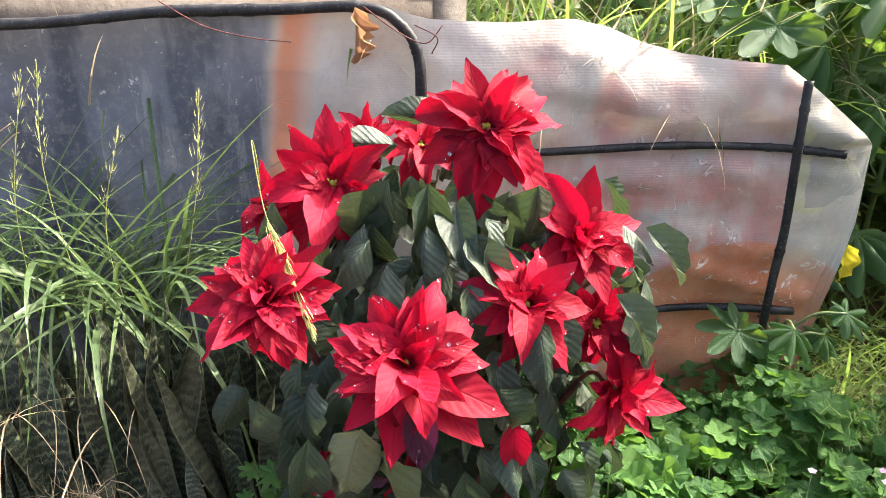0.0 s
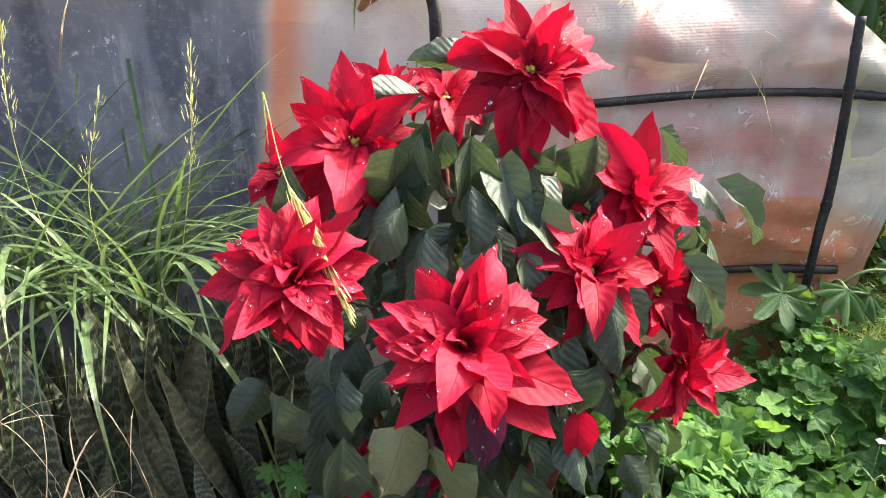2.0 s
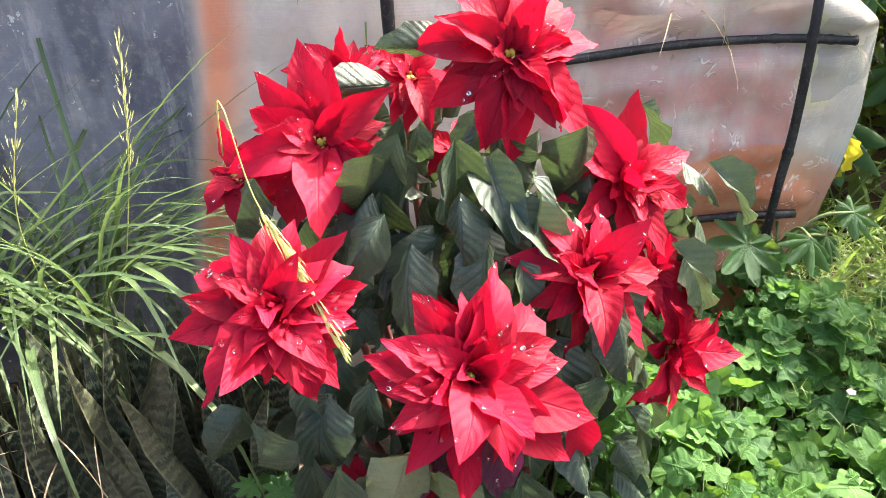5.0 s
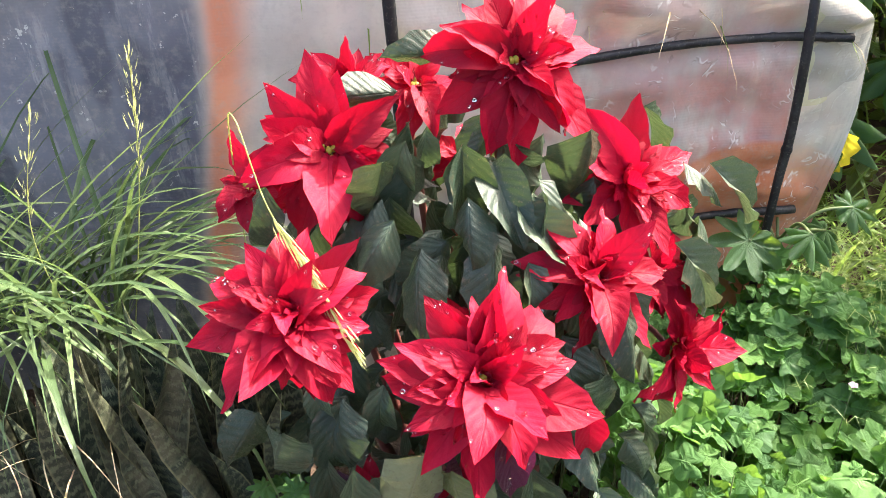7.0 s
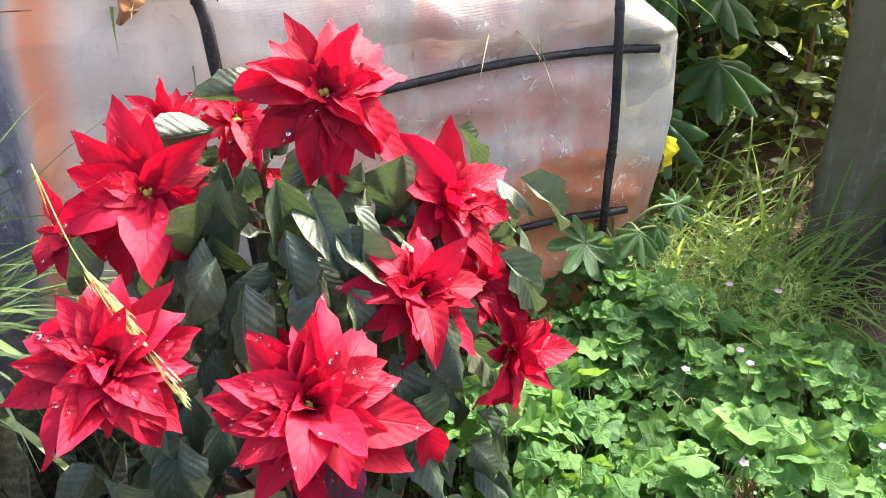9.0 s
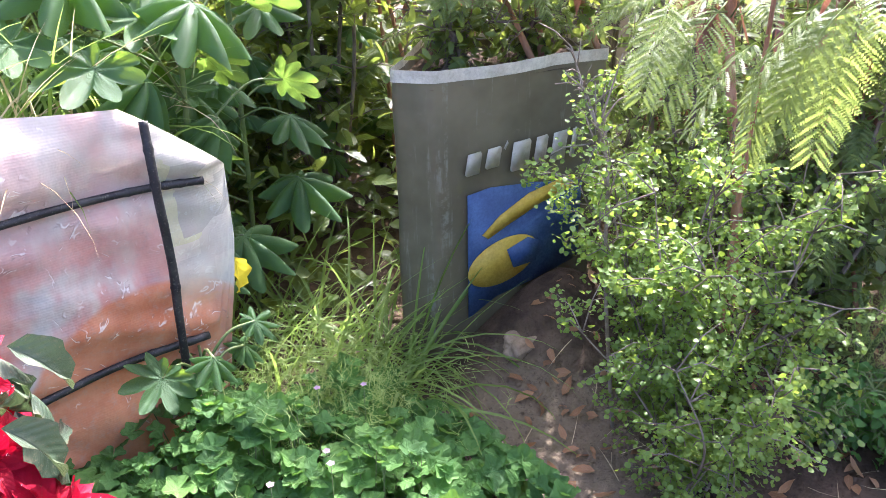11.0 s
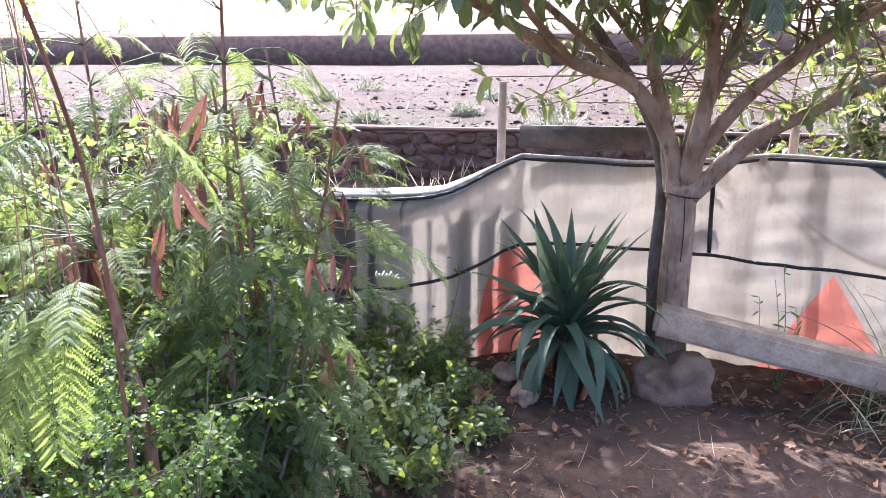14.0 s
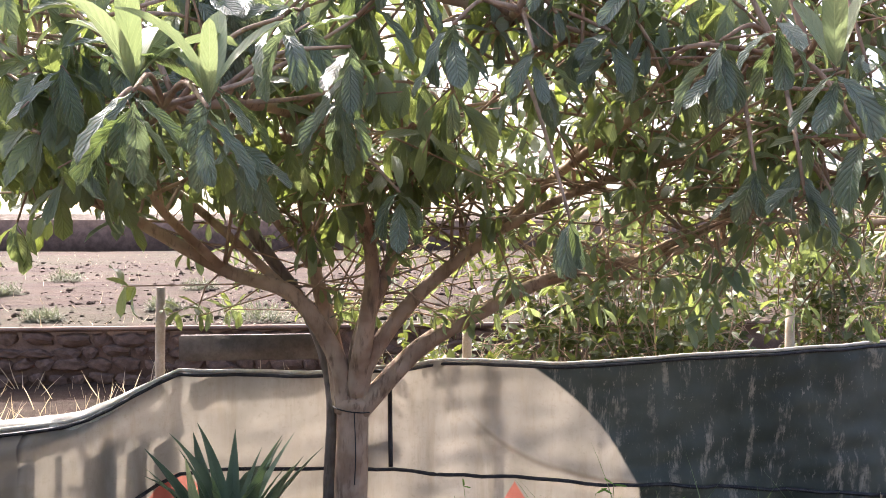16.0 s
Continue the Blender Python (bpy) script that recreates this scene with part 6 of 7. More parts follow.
# ---- sword-leaved plant ----
def sword_plant(at, rng):
    plant = thing("yucca", at, "dark green rosette of stiff sword-shaped leaves by the fence", "plant")
    kinds = [mesh_of("leaf", *leaf(1.0, w, "blade", 8, 2, 0.45, d, 0, tw), YUCCA) for w, d, tw in ((0.13, 0.35, 0.2), (0.125, 0.9, -0.2), (0.13, 2.0, 0.1))]
    b = Vector(at)
    part("stump", tube([b, b + Vector((0, 0, 0.12)), b + Vector((0, 0, 0.24))], [0.06, 0.05, 0.035], 10), GREY_BARK, plant, "short woody stump")
    for k in range(80):
        a = k * 2.39996 + rng.uniform(-0.25, 0.25)
        f = k / 80
        el = radians(24 + 60 * f ** 0.7 + rng.uniform(-13, 13))
        d = Vector((math.cos(a) * math.cos(el), math.sin(a) * math.cos(el), math.sin(el)))
        placed("leaf", kinds[2] if f < 0.3 else rng.choice(kinds), facing(b + Vector((0, 0, 0.14 + 0.12 * f)) + d * 0.03, d, (-d.x * 0.3, -d.y * 0.3, 1), rng.uniform(0.42, 0.66), rng.uniform(-0.4, 0.4)), plant)
    for k in range(26):
        a = k * 2.39996 + 0.7
        el = radians(rng.uniform(-12, 28))
        d = Vector((math.cos(a) * math.cos(el), math.sin(a) * math.cos(el), math.sin(el)))
        placed("leaf", kinds[2], facing(b + Vector((0, 0, 0.12 + 0.08 * rng.random())) + d * 0.03, d, (-d.x * 0.3, -d.y * 0.3, 1), rng.uniform(0.34, 0.5), rng.uniform(-0.3, 0.3)), plant)
    tip = [mesh_of("leaf", *leaf(1.0, 0.13, "blade", 8, 2, 0.45, 0.2, 0, 0.2), LOQUAT_YOUNG)]
    placed("leaf", tip[0], facing(b + Vector((-0.03, 0.05, 0.26)), (-0.15, 0.2, 1), (-1, -0.2, 0), 0.5), plant, "yellow-green new leaf")


sword_plant((4.02, 0.06, 0.05), random.Random(81))

# ---- concrete lintel and stones ----
rng = random.Random(91)
lintel = box(-0.08, -0.56, -0.062, 0.08, 0.56, 0.072, 0.02)
lintel = turned(lintel, Matrix.Translation((4.06, -0.90, 0.245)) @ Euler((radians(10.5), 0, radians(-2))).to_matrix().to_4x4())
beam = thing("concrete_lintel", (4.06, -0.9, 0), "pale rough concrete lintel leaning on a stone", "lintel")
part("bar", lintel, CONCRETE, beam, smooth=False)
for c, s, label in (((4.02, -0.45, 0.07), (0.15, 0.16, 0.12), "brown rough boulder under the lintel"), ((3.78, 0.22, 0.03), (0.10, 0.05, 0.045), "pale stone on the soil"), ((1.62, 1.36, 0.1), (0.055, 0.035, 0.03), "pale stone at the foot of the planter"), ((3.95, 0.32, 0.05), (0.09, 0.06, 0.05), "pale stone on the soil")):
    st = thing("stone", (c[0], c[1], 0), label, "stone", "stones on the soil")
    part("body", lump(c, s, rng, 4, 0.9), BOULDER if "boulder" in label else STONE, st)

# ---- loquat tree ----
def loquat():
    rng = random.Random(101)
    tree = thing("loquat_tree", (4.2, -0.45, 0), "spreading loquat tree with large ribbed leaves before the fence", "tree")
    V = Vector
    trunk = smooth_line([(4.2, -0.44, -0.05), (4.19, -0.43, 0.4), (4.17, -0.44, 0.82), (4.16, -0.44, 0.98)], 8)
    part("trunk", tube(trunk, list(np.linspace(0.078, 0.066, len(trunk) - 3)) + [0.07, 0.074, 0.06], 14), LOQUAT_BARK, tree, "brown ringed trunk")
    # below the crotch this stem stands in for a slim strip of grey shade
    second = smooth_line([(4.3, -0.36, -0.05), (4.29, -0.34, 0.5), (4.25, -0.35, 1.0), (4.24, -0.24, 1.35), (4.2, 0.0, 1.7)], 8)
    part("trunk", tube(second, list(np.linspace(0.034, 0.026, len(second))), 10), GREY_BARK, tree, "grey second stem, below the crotch in place of shade")
    ring = [(4.165 + 0.082 * math.cos(k * 0.5236), -0.44 + 0.082 * math.sin(k * 0.5236), 0.93 + 0.012 * math.sin(k * 0.5236)) for k in range(13)]
    part("wire_tie", tube(ring, 0.0028, 6, False), PIPE, tree, "black wire tied round the trunk")
    part("wire_tie", tube(smooth_line([(4.085, -0.45, 0.93), (4.1, -0.455, 0.75), (4.108, -0.45, 0.62)], 6), 0.0022, 6), PIPE, tree, "black wire end hanging down the trunk")
    limbs = [
        [(4.16, -0.41, 0.92), (4.13, -0.38, 1.14), (4.08, -0.2, 1.42), (4.05, 0.08, 1.53), (3.9, 0.5, 1.78), (3.6, 0.8, 1.88), (3.3, 1.3, 2.0)],
        [(4.16, -0.44, 0.95), (4.12, -0.48, 1.25), (4.05, -0.6, 1.56), (3.9, -0.66, 1.85), (3.6, -0.7, 2.2)],
        [(4.16, -0.46, 0.95), (4.14, -0.51, 1.14), (4.1, -0.72, 1.42), (4.0, -1.0, 1.66), (3.85, -1.25, 1.9), (3.6, -1.5, 2.15)],
        [(4.16, -0.47, 0.92), (4.16, -0.72, 1.18), (4.15, -0.94, 1.31), (4.1, -1.25, 1.47), (4.05, -1.65, 1.57), (3.95, -2.25, 1.68), (3.8, -2.9, 1.75)],
        [(4.18, -0.40, 0.95), (4.2, -0.35, 1.24), (4.2, -0.28, 1.52), (4.3, -0.2, 1.9), (4.4, -0.1, 2.3)],
        [(4.14, -0.45, 1.0), (4.05, -0.5, 1.3), (4.0, -0.52, 1.6), (3.6, -0.4, 2.0), (3.1, -0.2, 2.15)],
        [(3.6, -0.4, 2.0), (3.1, -0.25, 2.02), (2.75, -0.1, 1.97), (2.56, -0.05, 1.93)],
        [(3.9, -0.66, 1.85), (3.4, -0.8, 2.12), (2.9, -0.88, 2.22), (2.66, -0.88, 2.2)],
        [(3.85, -1.25, 1.9), (3.3, -1.4, 2.05), (2.8, -1.5, 2.1), (2.42, -1.5, 2.05)],
        [(3.6, -1.5, 2.15), (3.0, -1.9, 2.2), (2.6, -2.1, 2.2)],
        [(4.05, 0.08, 1.53), (3.8, 0.28, 1.78), (3.5, 0.3, 1.98), (3.2, 0.15, 2.08)],
        [(3.6, -0.4, 2.0), (3.4, 0.05, 1.98), (3.25, 0.35, 1.95), (3.1, 0.5, 2.0)],
        [(3.6, -1.5, 2.15), (3.3, -1.3, 2.2), (3.0, -1.05, 2.25), (2.9, -0.7, 2.3)],
        [(4.0, -1.0, 1.66), (3.7, -1.35, 1.85), (3.4, -1.75, 1.95), (3.1, -2.0, 1.95)],
        [(4.05, -1.65, 1.57), (3.5, -1.9, 1.75), (3.0, -2.2, 1.85)],
        [(3.9, 0.5, 1.78), (3.3, 0.45, 2.0), (2.9, 0.4, 2.1)],
        [(4.08, -0.2, 1.42), (4.25, 0.3, 1.85), (4.5, 0.75, 2.08), (4.7, 1.2, 2.16), (4.75, 1.6, 2.2)],
        [(4.2, -0.28, 1.52), (4.5, 0.1, 1.95), (4.9, 0.5, 2.15), (5.2, 0.95, 2.25)],
    ]
    ends = []
    for pts in limbs:
        line = smooth_line(pts, 8)
        r0 = 0.046 if pts[0][2] < 1.1 else 0.02
        part("limb", tube(line, list(np.linspace(r0, 0.011, len(line))), 10), LOQUAT_BARK, tree, "smooth brown limb")
        for f in np.linspace(0.5 if r0 > 0.03 else 0.3, 1.0, 8):
            p = V(line[int(f * (len(line) - 1))])
            for _ in range(2):
                d = V((rng.gauss(-0.1, 0.8), rng.gauss(0, 0.8), rng.gauss(0.45, 0.45))).normalized()
                q = p + d * rng.uniform(0.25, 0.7)
                q.x = max(q.x, 2.75)
                q.z = max(q.z, (1.95 if q.y > -1.2 else 1.5) if q.x > 3.2 else 1.85)
                ends.append((p, q))
    twigs, tips = [], []
    for p, q in ends:
        mid = p.lerp(q, 0.5) + V((rng.gauss(0, 0.05), rng.gauss(0, 0.05), rng.gauss(0.02, 0.05)))
        line = smooth_line([p, mid, q], 5)
        twigs.append(tube(line, list(np.linspace(0.008, 0.004, len(line))), 6))
        tips.append((q, (q - mid).normalized()))
        for _ in range(2):
            o = V(line[rng.randint(4, 9)])
            e = o + V((rng.gauss(0, 1), rng.gauss(0, 1), rng.gauss(0.4, 0.7))).normalized() * rng.uniform(0.15, 0.4)
            twigs.append(tube([o, o.lerp(e, 0.5) + V((0, 0, 0.02)), e], [0.006, 0.005, 0.004], 5))
            tips.append((e, (e - o).normalized()))
    right = [e for e in ends if e[1].y < -0.8]
    for k in range(380):
        p, q = rng.choice(ends if k % 2 else right)
        o = p.lerp(q, rng.random())
        e = o + V((rng.gauss(0, 1), rng.gauss(0, 1), rng.gauss(-0.1, 0.6))).normalized() * rng.uniform(0.1, 0.45)
        twigs.append(tube([o, o.lerp(e, 0.5) + V((rng.gauss(0, 0.03), rng.gauss(0, 0.03), 0)), e], [0.0045, 0.0035, 0.002], 4))
    inner = []
    for k, pts in enumerate(limbs[:6] + limbs[13:15] + limbs[16:]):
        line = smooth_line(pts, 8)
        for _ in range(70 if k > 7 else 48 if k in (3, 6, 7) else 26):
            o = V(line[int(rng.uniform(0.3, 0.99) * (len(line) - 1))])
            e = o + V((rng.gauss(0.35 if k < 8 else 0.0, 0.25), rng.gauss(0, 0.35), rng.gauss(0, 0.25)))
            e.z = max(e.z, 1.32 if k < 8 else 1.95)
            twigs.append(tube([o, o.lerp(e, 0.5) + V((rng.gauss(0, 0.03), rng.gauss(0, 0.03), 0.03)), e], [0.005, 0.004, 0.0025], 5))
            inner.append((e, (e - o).normalized()))
    shapes = [(0.4, 0.3, 0.6, 0.05, 0.2), (0.44, 0.4, 1.0, 0.05, -0.2), (0.38, 0.45, 1.5, 0.05, 0.25), (0.42, 0.25, 0.3, 0.04, 0.1)]
    fine = [mesh_of("leaf", *leaf(1.0, w, "obovate", 10, 4, f, d, wv, tw, 6), LOQUAT) for w, f, d, wv, tw in shapes]
    young = [mesh_of("leaf", *leaf(1.0, w, "lance", 9, 4, 0.4, d, 0.035, tw, 8), LOQUAT_YOUNG) for w, d, tw in ((0.25, 0.2, 0.2), (0.22, 0.7, -0.3), (0.28, 1.3, 0.3))]
    coarse = [leaf(1.0, w, "obovate", 5, 2, f, d, 0, tw) for w, f, d, wv, tw in shapes]
    # leaf rosettes at the ends of the nearest twigs: place, upright young leaves, hanging old leaves
    near = [((2.25, -0.07, 1.9), 6, 6), ((2.24, -0.21, 1.87), 5, 6), ((2.36, 0.02, 1.87), 0, 6), ((2.51, -0.47, 2.06), 0, 7), ((2.59, -0.71, 2.14), 0, 8), ((2.57, -0.9, 2.08), 0, 8), ((2.66, -1.01, 1.68), 0, 4), ((3.0, -0.6, 1.77), 1, 6), ((2.34, -1.26, 2.05), 0, 7), ((2.28, -1.35, 2.07), 4, 5),
            ((2.27, -1.47, 1.97), 3, 5), ((2.32, -1.56, 1.84), 0, 4), ((2.62, -1.47, 1.8), 0, 4), ((2.43, -0.33, 2.1), 0, 6), ((2.65, -1.11, 2.15), 0, 7)]
    rosettes = []
    for p, up_count, low_count in near:
        o = V(p)
        back = min(ends, key=lambda e: (e[0] - o).length + 2 * max(0, 0.2 - (e[0].x - o.x)))[0]
        line = smooth_line([back, back.lerp(o, 0.5) + V((0, 0, 0.05)), o], 6)
        twigs.append(tube(line, list(np.linspace(0.008, 0.004, len(line))), 7))
        rosettes.append((o, up_count, low_count))
    part("twig", joined(*twigs), LOQUAT_BARK, tree, "brown twigs", True, "stuff")
    tips.sort(key=lambda t: (t[0] - V((0.7, -0.5, 1.6))).length)
    far, count = [], 0
    for o, up_count, low_count in rosettes:
        for k in range(up_count + low_count):
            a = k * 2.4 + rng.uniform(-0.4, 0.4)
            side = V((math.cos(a), math.sin(a), 0))
            if k < up_count:
                m = facing(o + V((0, 0, 0.008)), side * rng.uniform(0.15, 0.8) + V((0, 0, 1)), V((0, 0, 0.4)) - side, rng.uniform(0.18, 0.26), rng.uniform(-0.3, 0.3))
                placed("leaf", rng.choice(young), m, tree)
            else:
                m = facing(o - V((0, 0, 0.01 * (k - up_count))), side * 0.8 + V((0, 0, -rng.uniform(0.2, 1.1))), side * 0.6 + V((-0.2, 0, 0.7)), rng.uniform(0.12, 0.18), rng.uniform(-0.4, 0.4))
                placed("leaf", rng.choice(fine), m, tree)
            count += 1
    for q, way in tips:
        new_shoot = way.z > 0.9 and rng.random() < 0.9 and q.x < 3
        for k in range(rng.randint(4, 6) if q.y > -0.8 else rng.randint(6, 9)):
            a = k * 2.4 + rng.uniform(-0.3, 0.3)
            o = way.orthogonal().normalized()
            o.rotate(Matrix.Rotation(a, 3, way))
            if new_shoot and k < 5:
                d = way * 0.3 + o * 0.45 + V((0, 0, 1.0))
            else:
                d = o * 0.9 + way * 0.25 + V((0, 0, rng.uniform(-1.2, 0.3)))
            m = facing(q - way * 0.012 * k, d, V((0, 0, 1)) + o * 0.3 + V((-0.5, 0, 0)), rng.uniform(0.13, 0.19) if q.y > -0.8 else rng.uniform(0.08, 0.15), rng.uniform(-0.4, 0.4))
            if count < 300:
                placed("leaf", rng.choice(young if new_shoot and k < 5 else fine), m, tree)
                count += 1
            else:
                far.append(m)
    for q, way in inner:
        for k in range(rng.randint(4, 7)):
            o = way.orthogonal().normalized()
            o.rotate(Matrix.Rotation(k * 2.4 + rng.uniform(-0.3, 0.3), 3, way))
            far.append(facing(q - way * 0.015 * k, o * 0.9 + way * 0.3 + V((0, 0, rng.uniform(-0.9, 0.4))), V((0.4, 0.2, 1)) + o * 0.3, rng.uniform(0.06, 0.12) if q.y < 0.4 else rng.uniform(0.12, 0.18), rng.uniform(-0.4, 0.4)))
    part("crown", strewn(coarse, far, rng), LOQUAT_FAR, tree, "dense ribbed leaves", True, "stuff")


loquat()


# ---- terrace wall, scrub and far bank ----
def dry_wall(x, y0, y1, z0, z1, rng, label):
    wall = thing("terrace_wall", (x, 0.5 * (y0 + y1), z0), label, "wall", kind="structure")
    part("core", box(x + 0.06, y0, z0 - 0.1, x + 0.3, y1, z1 - 0.01, 0.02), WALLSTONE, wall, "dark packed stones")
    stones = [mesh_of("stone", *lump((0, 0, 0), (0.5, 0.5, 0.5), rng, 2, 0.7), None, WALLSTONE, False) for _ in range(7)]
    n, z = 0, z0
    while z < z1 - 0.05:
        h = rng.uniform(0.1, 0.16)
        y = max(y0, -2.0) + rng.uniform(0, 0.2)
        while y < min(y1, 9.0) and n < 290:
            w = rng.uniform(0.14, 0.34)
            placed("stone", rng.choice(stones), Matrix.Translation((x + 0.06 + rng.uniform(-0.03, 0.02), y + w / 2, z + h / 2 + rng.uniform(-0.02, 0.02))) @ Matrix.Rotation(rng.uniform(-0.25, 0.25), 4, "X") @ Matrix.Diagonal((0.14, w * rng.uniform(0.8, 1.1), h * rng.uniform(0.8, 1.15), 1)), wall)
            y, n = y + w, n + 1
        z += h
    part("coping", box(x - 0.03, y0, z1 - 0.03, x + 0.12, y1, z1 + 0.01, 0.01), WALLSTONE, wall, "thin brown coping")


rng = random.Random(111)
dry_wall(8.45, -14, 22, 0.36, 0.9, rng, "low dark dry stone terrace wall with thin coping")
part_far = box(41.6, -120, 1.2, 42.2, 120, 3.25, 0.05)
far_wall = thing("field_wall", (41.9, 0, 1.6), "long dark wall across the far fields", "wall", kind="structure")
part("body", part_far, WALLSTONE, far_wall)
for x, y, r in ((9.1, 0.62, 0.42), (9.5, 2.9, 0.22), (10.4, 1.9, 0.25), (12.5, 4.6, 0.3), (9.3, 4.4, 0.25), (14, 2.2, 0.35), (11.5, 6.2, 0.3), (16, 5.0, 0.4), (10.5, 7.4, 0.3)):
    z = ground_height(x, y)
    mats = []
    tpl = leaf(0.07, 0.012, "lance", 3, 1, 0, 0.4)
    for _ in range(1100):
        d = Vector((rng.gauss(0, 1), rng.gauss(0, 1), abs(rng.gauss(0.3, 0.6)))).normalized()
        lobe = 0.75 + 0.5 * noise.noise(d * 2.2 + Vector((x, y, 0)))
        p = Vector((x, y, z)) + Vector((d.x * r, d.y * r * 1.25, d.z * r * 0.6)) * lobe * rng.uniform(0.35, 1.0)
        mats.append(facing(p, d + Vector((rng.gauss(0, 0.6), rng.gauss(0, 0.6), rng.gauss(0, 0.6))), (0, 0, 1), rng.uniform(0.6, 1.5)))
    tagged(part("scrub_bush", strewn([tpl], mats, rng), SCRUB), "grey-green scrub bush on the terrace", "bush", kind="stuff")
for x, y, h in ((6.0, -1.9, 1.8), (6.3, -2.8, 2.2), (6.0, -3.7, 2.2), (6.8, -4.9, 2.3), (6.3, -1.1, 0.9), (5.5, -2.4, 1.5)):
    leafy_shrub((x, y, 0.1), 0.65, h, 2600, OLIVE, "twiggy olive-green shrub behind the far fence", rng, (0.05, 0.11), "ovate", 0.5, "shrub", 24, LOQUAT_BARK)


def undergrowth():
    rng = random.Random(131)
    kinds = [leaf(1.0, 0.5 * w, "ovate", 4, 2, 0.3, d) for w, d in ((1, 0.4), (0.8, 0.9), (1.2, 0.1))]
    mats = []
    for _ in range(5200):
        x, y = rng.uniform(-1.2, 3.9), rng.uniform(1.95, 3.8)
        if 1.4 < x < 2.3 and y < 2.0:
            continue
        z = 0.02 + 0.55 * rng.random() ** 1.6
        mats.append(facing((x, y, z), (rng.gauss(0, 1), rng.gauss(0, 1), rng.gauss(0.2, 0.5)), (rng.gauss(0, 0.6), rng.gauss(-0.3, 0.6), 1), rng.uniform(0.04, 0.12)))
    for _ in range(5600):
        x, y = rng.uniform(-1.4, 3.6), rng.uniform(2.6, 3.9)
        z = rng.uniform(0.3, 1.75) * (0.8 + 0.35 * noise.noise(Vector((x * 1.5, y, 3))))
        mats.append(facing((x, y, z), (rng.gauss(0, 1), rng.gauss(0, 1), rng.gauss(0, 0.6)), (rng.gauss(0, 0.6), rng.gauss(-0.3, 0.6), 1), rng.uniform(0.05, 0.13)))
    tagged(part("undergrowth", strewn(kinds, mats, rng), HEDGE), "thick green undergrowth behind the screen and planter", "undergrowth", kind="stuff")
    clods = []
    for _ in range(3200):
        x = 8.9 + 18 * rng.random() ** 1.6
        y = rng.uniform(-4, 14)
        s = rng.uniform(0.006, 0.02) if rng.random() < 0.9 else rng.uniform(0.02, 0.05)
        clods.append(lump((x, y, ground_height(x, y) + 0.3 * s), (s * 1.3, s * 1.2, s * 0.7), rng, 1, 0.5))
    tagged(part("field_clods", joined(*clods), SOIL), "clods of earth on the ploughed field", "soil", kind="stuff")
    straw = [leaf(1.0, 0.03, "blade", 3, 1, 0, d) for d in (0.3, -0.5)]
    mats = []
    for _ in range(1300):
        x, y = 8.8 + 26 * rng.random() ** 1.5, rng.uniform(-5, 18)
        a = rng.uniform(0, 6.28)
        mats.append(facing((x, y, ground_height(x, y)), (math.cos(a), math.sin(a), rng.uniform(0, 1.2)), (0, 0, 1), rng.uniform(0.06, 0.22)))
    for _ in range(420):
        x, y = rng.uniform(6.5, 8.4), rng.uniform(-1, 6)
        mats.append(facing((x, y, ground_height(x, y)), (rng.gauss(0, 0.5), rng.gauss(0, 0.5), 1), (1, 0, 0), rng.uniform(0.1, 0.35)))
    tagged(part("field_straw", strewn(straw, mats, rng), DRY_GRASS), "dry stalks on the ploughed field", "straw", kind="stuff")


undergrowth()
leafy_shrub((1.72, 1.72, 0.83), 0.22, 0.16, 500, HEDGE, "low green plants in the raised bed", random.Random(7), (0.03, 0.06), "ovate", 0.5, "bed_plant", 6)
leafy_shrub((1.98, 1.65, 0.83), 0.22, 0.16, 500, HEDGE, "low green plants in the raised bed", random.Random(8), (0.03, 0.06), "ovate", 0.5, "bed_plant", 6)


# ---- dry leaf caught on the hose ----
curl = thing("dry_leaf", (-0.155, 1.45, 1.0), "shrivelled brown leaf hanging from the hose", "leaf")
part("blade", turned(leaf(0.115, 0.05, "ovate", 14, 6, 1.3, 0.7, 0.22, 2.6, 4), facing((-0.155, 1.455, 1.09), (0.02, -0.05, -1), (0.3, -1, 0), 1.0)), BROWN_LEAF, curl)
for pts in ([(-0.14, 1.46, 1.09), (-0.08, 1.44, 1.05), (-0.03, 1.44, 1.03), (0.0, 1.45, 1.06)], [(-0.5, 1.46, 1.1), (-0.42, 1.44, 1.06), (-0.34, 1.44, 1.04), (-0.27, 1.45, 1.03)], [(-0.05, 1.45, 1.06), (-0.01, 1.44, 1.04), (-0.02, 1.45, 1.01)]):
    tagged(part("dry_tendril", tube(smooth_line(pts, 6), 0.0012, 5), RED_STEM), "thin dry tendril on the hose", "tendril")


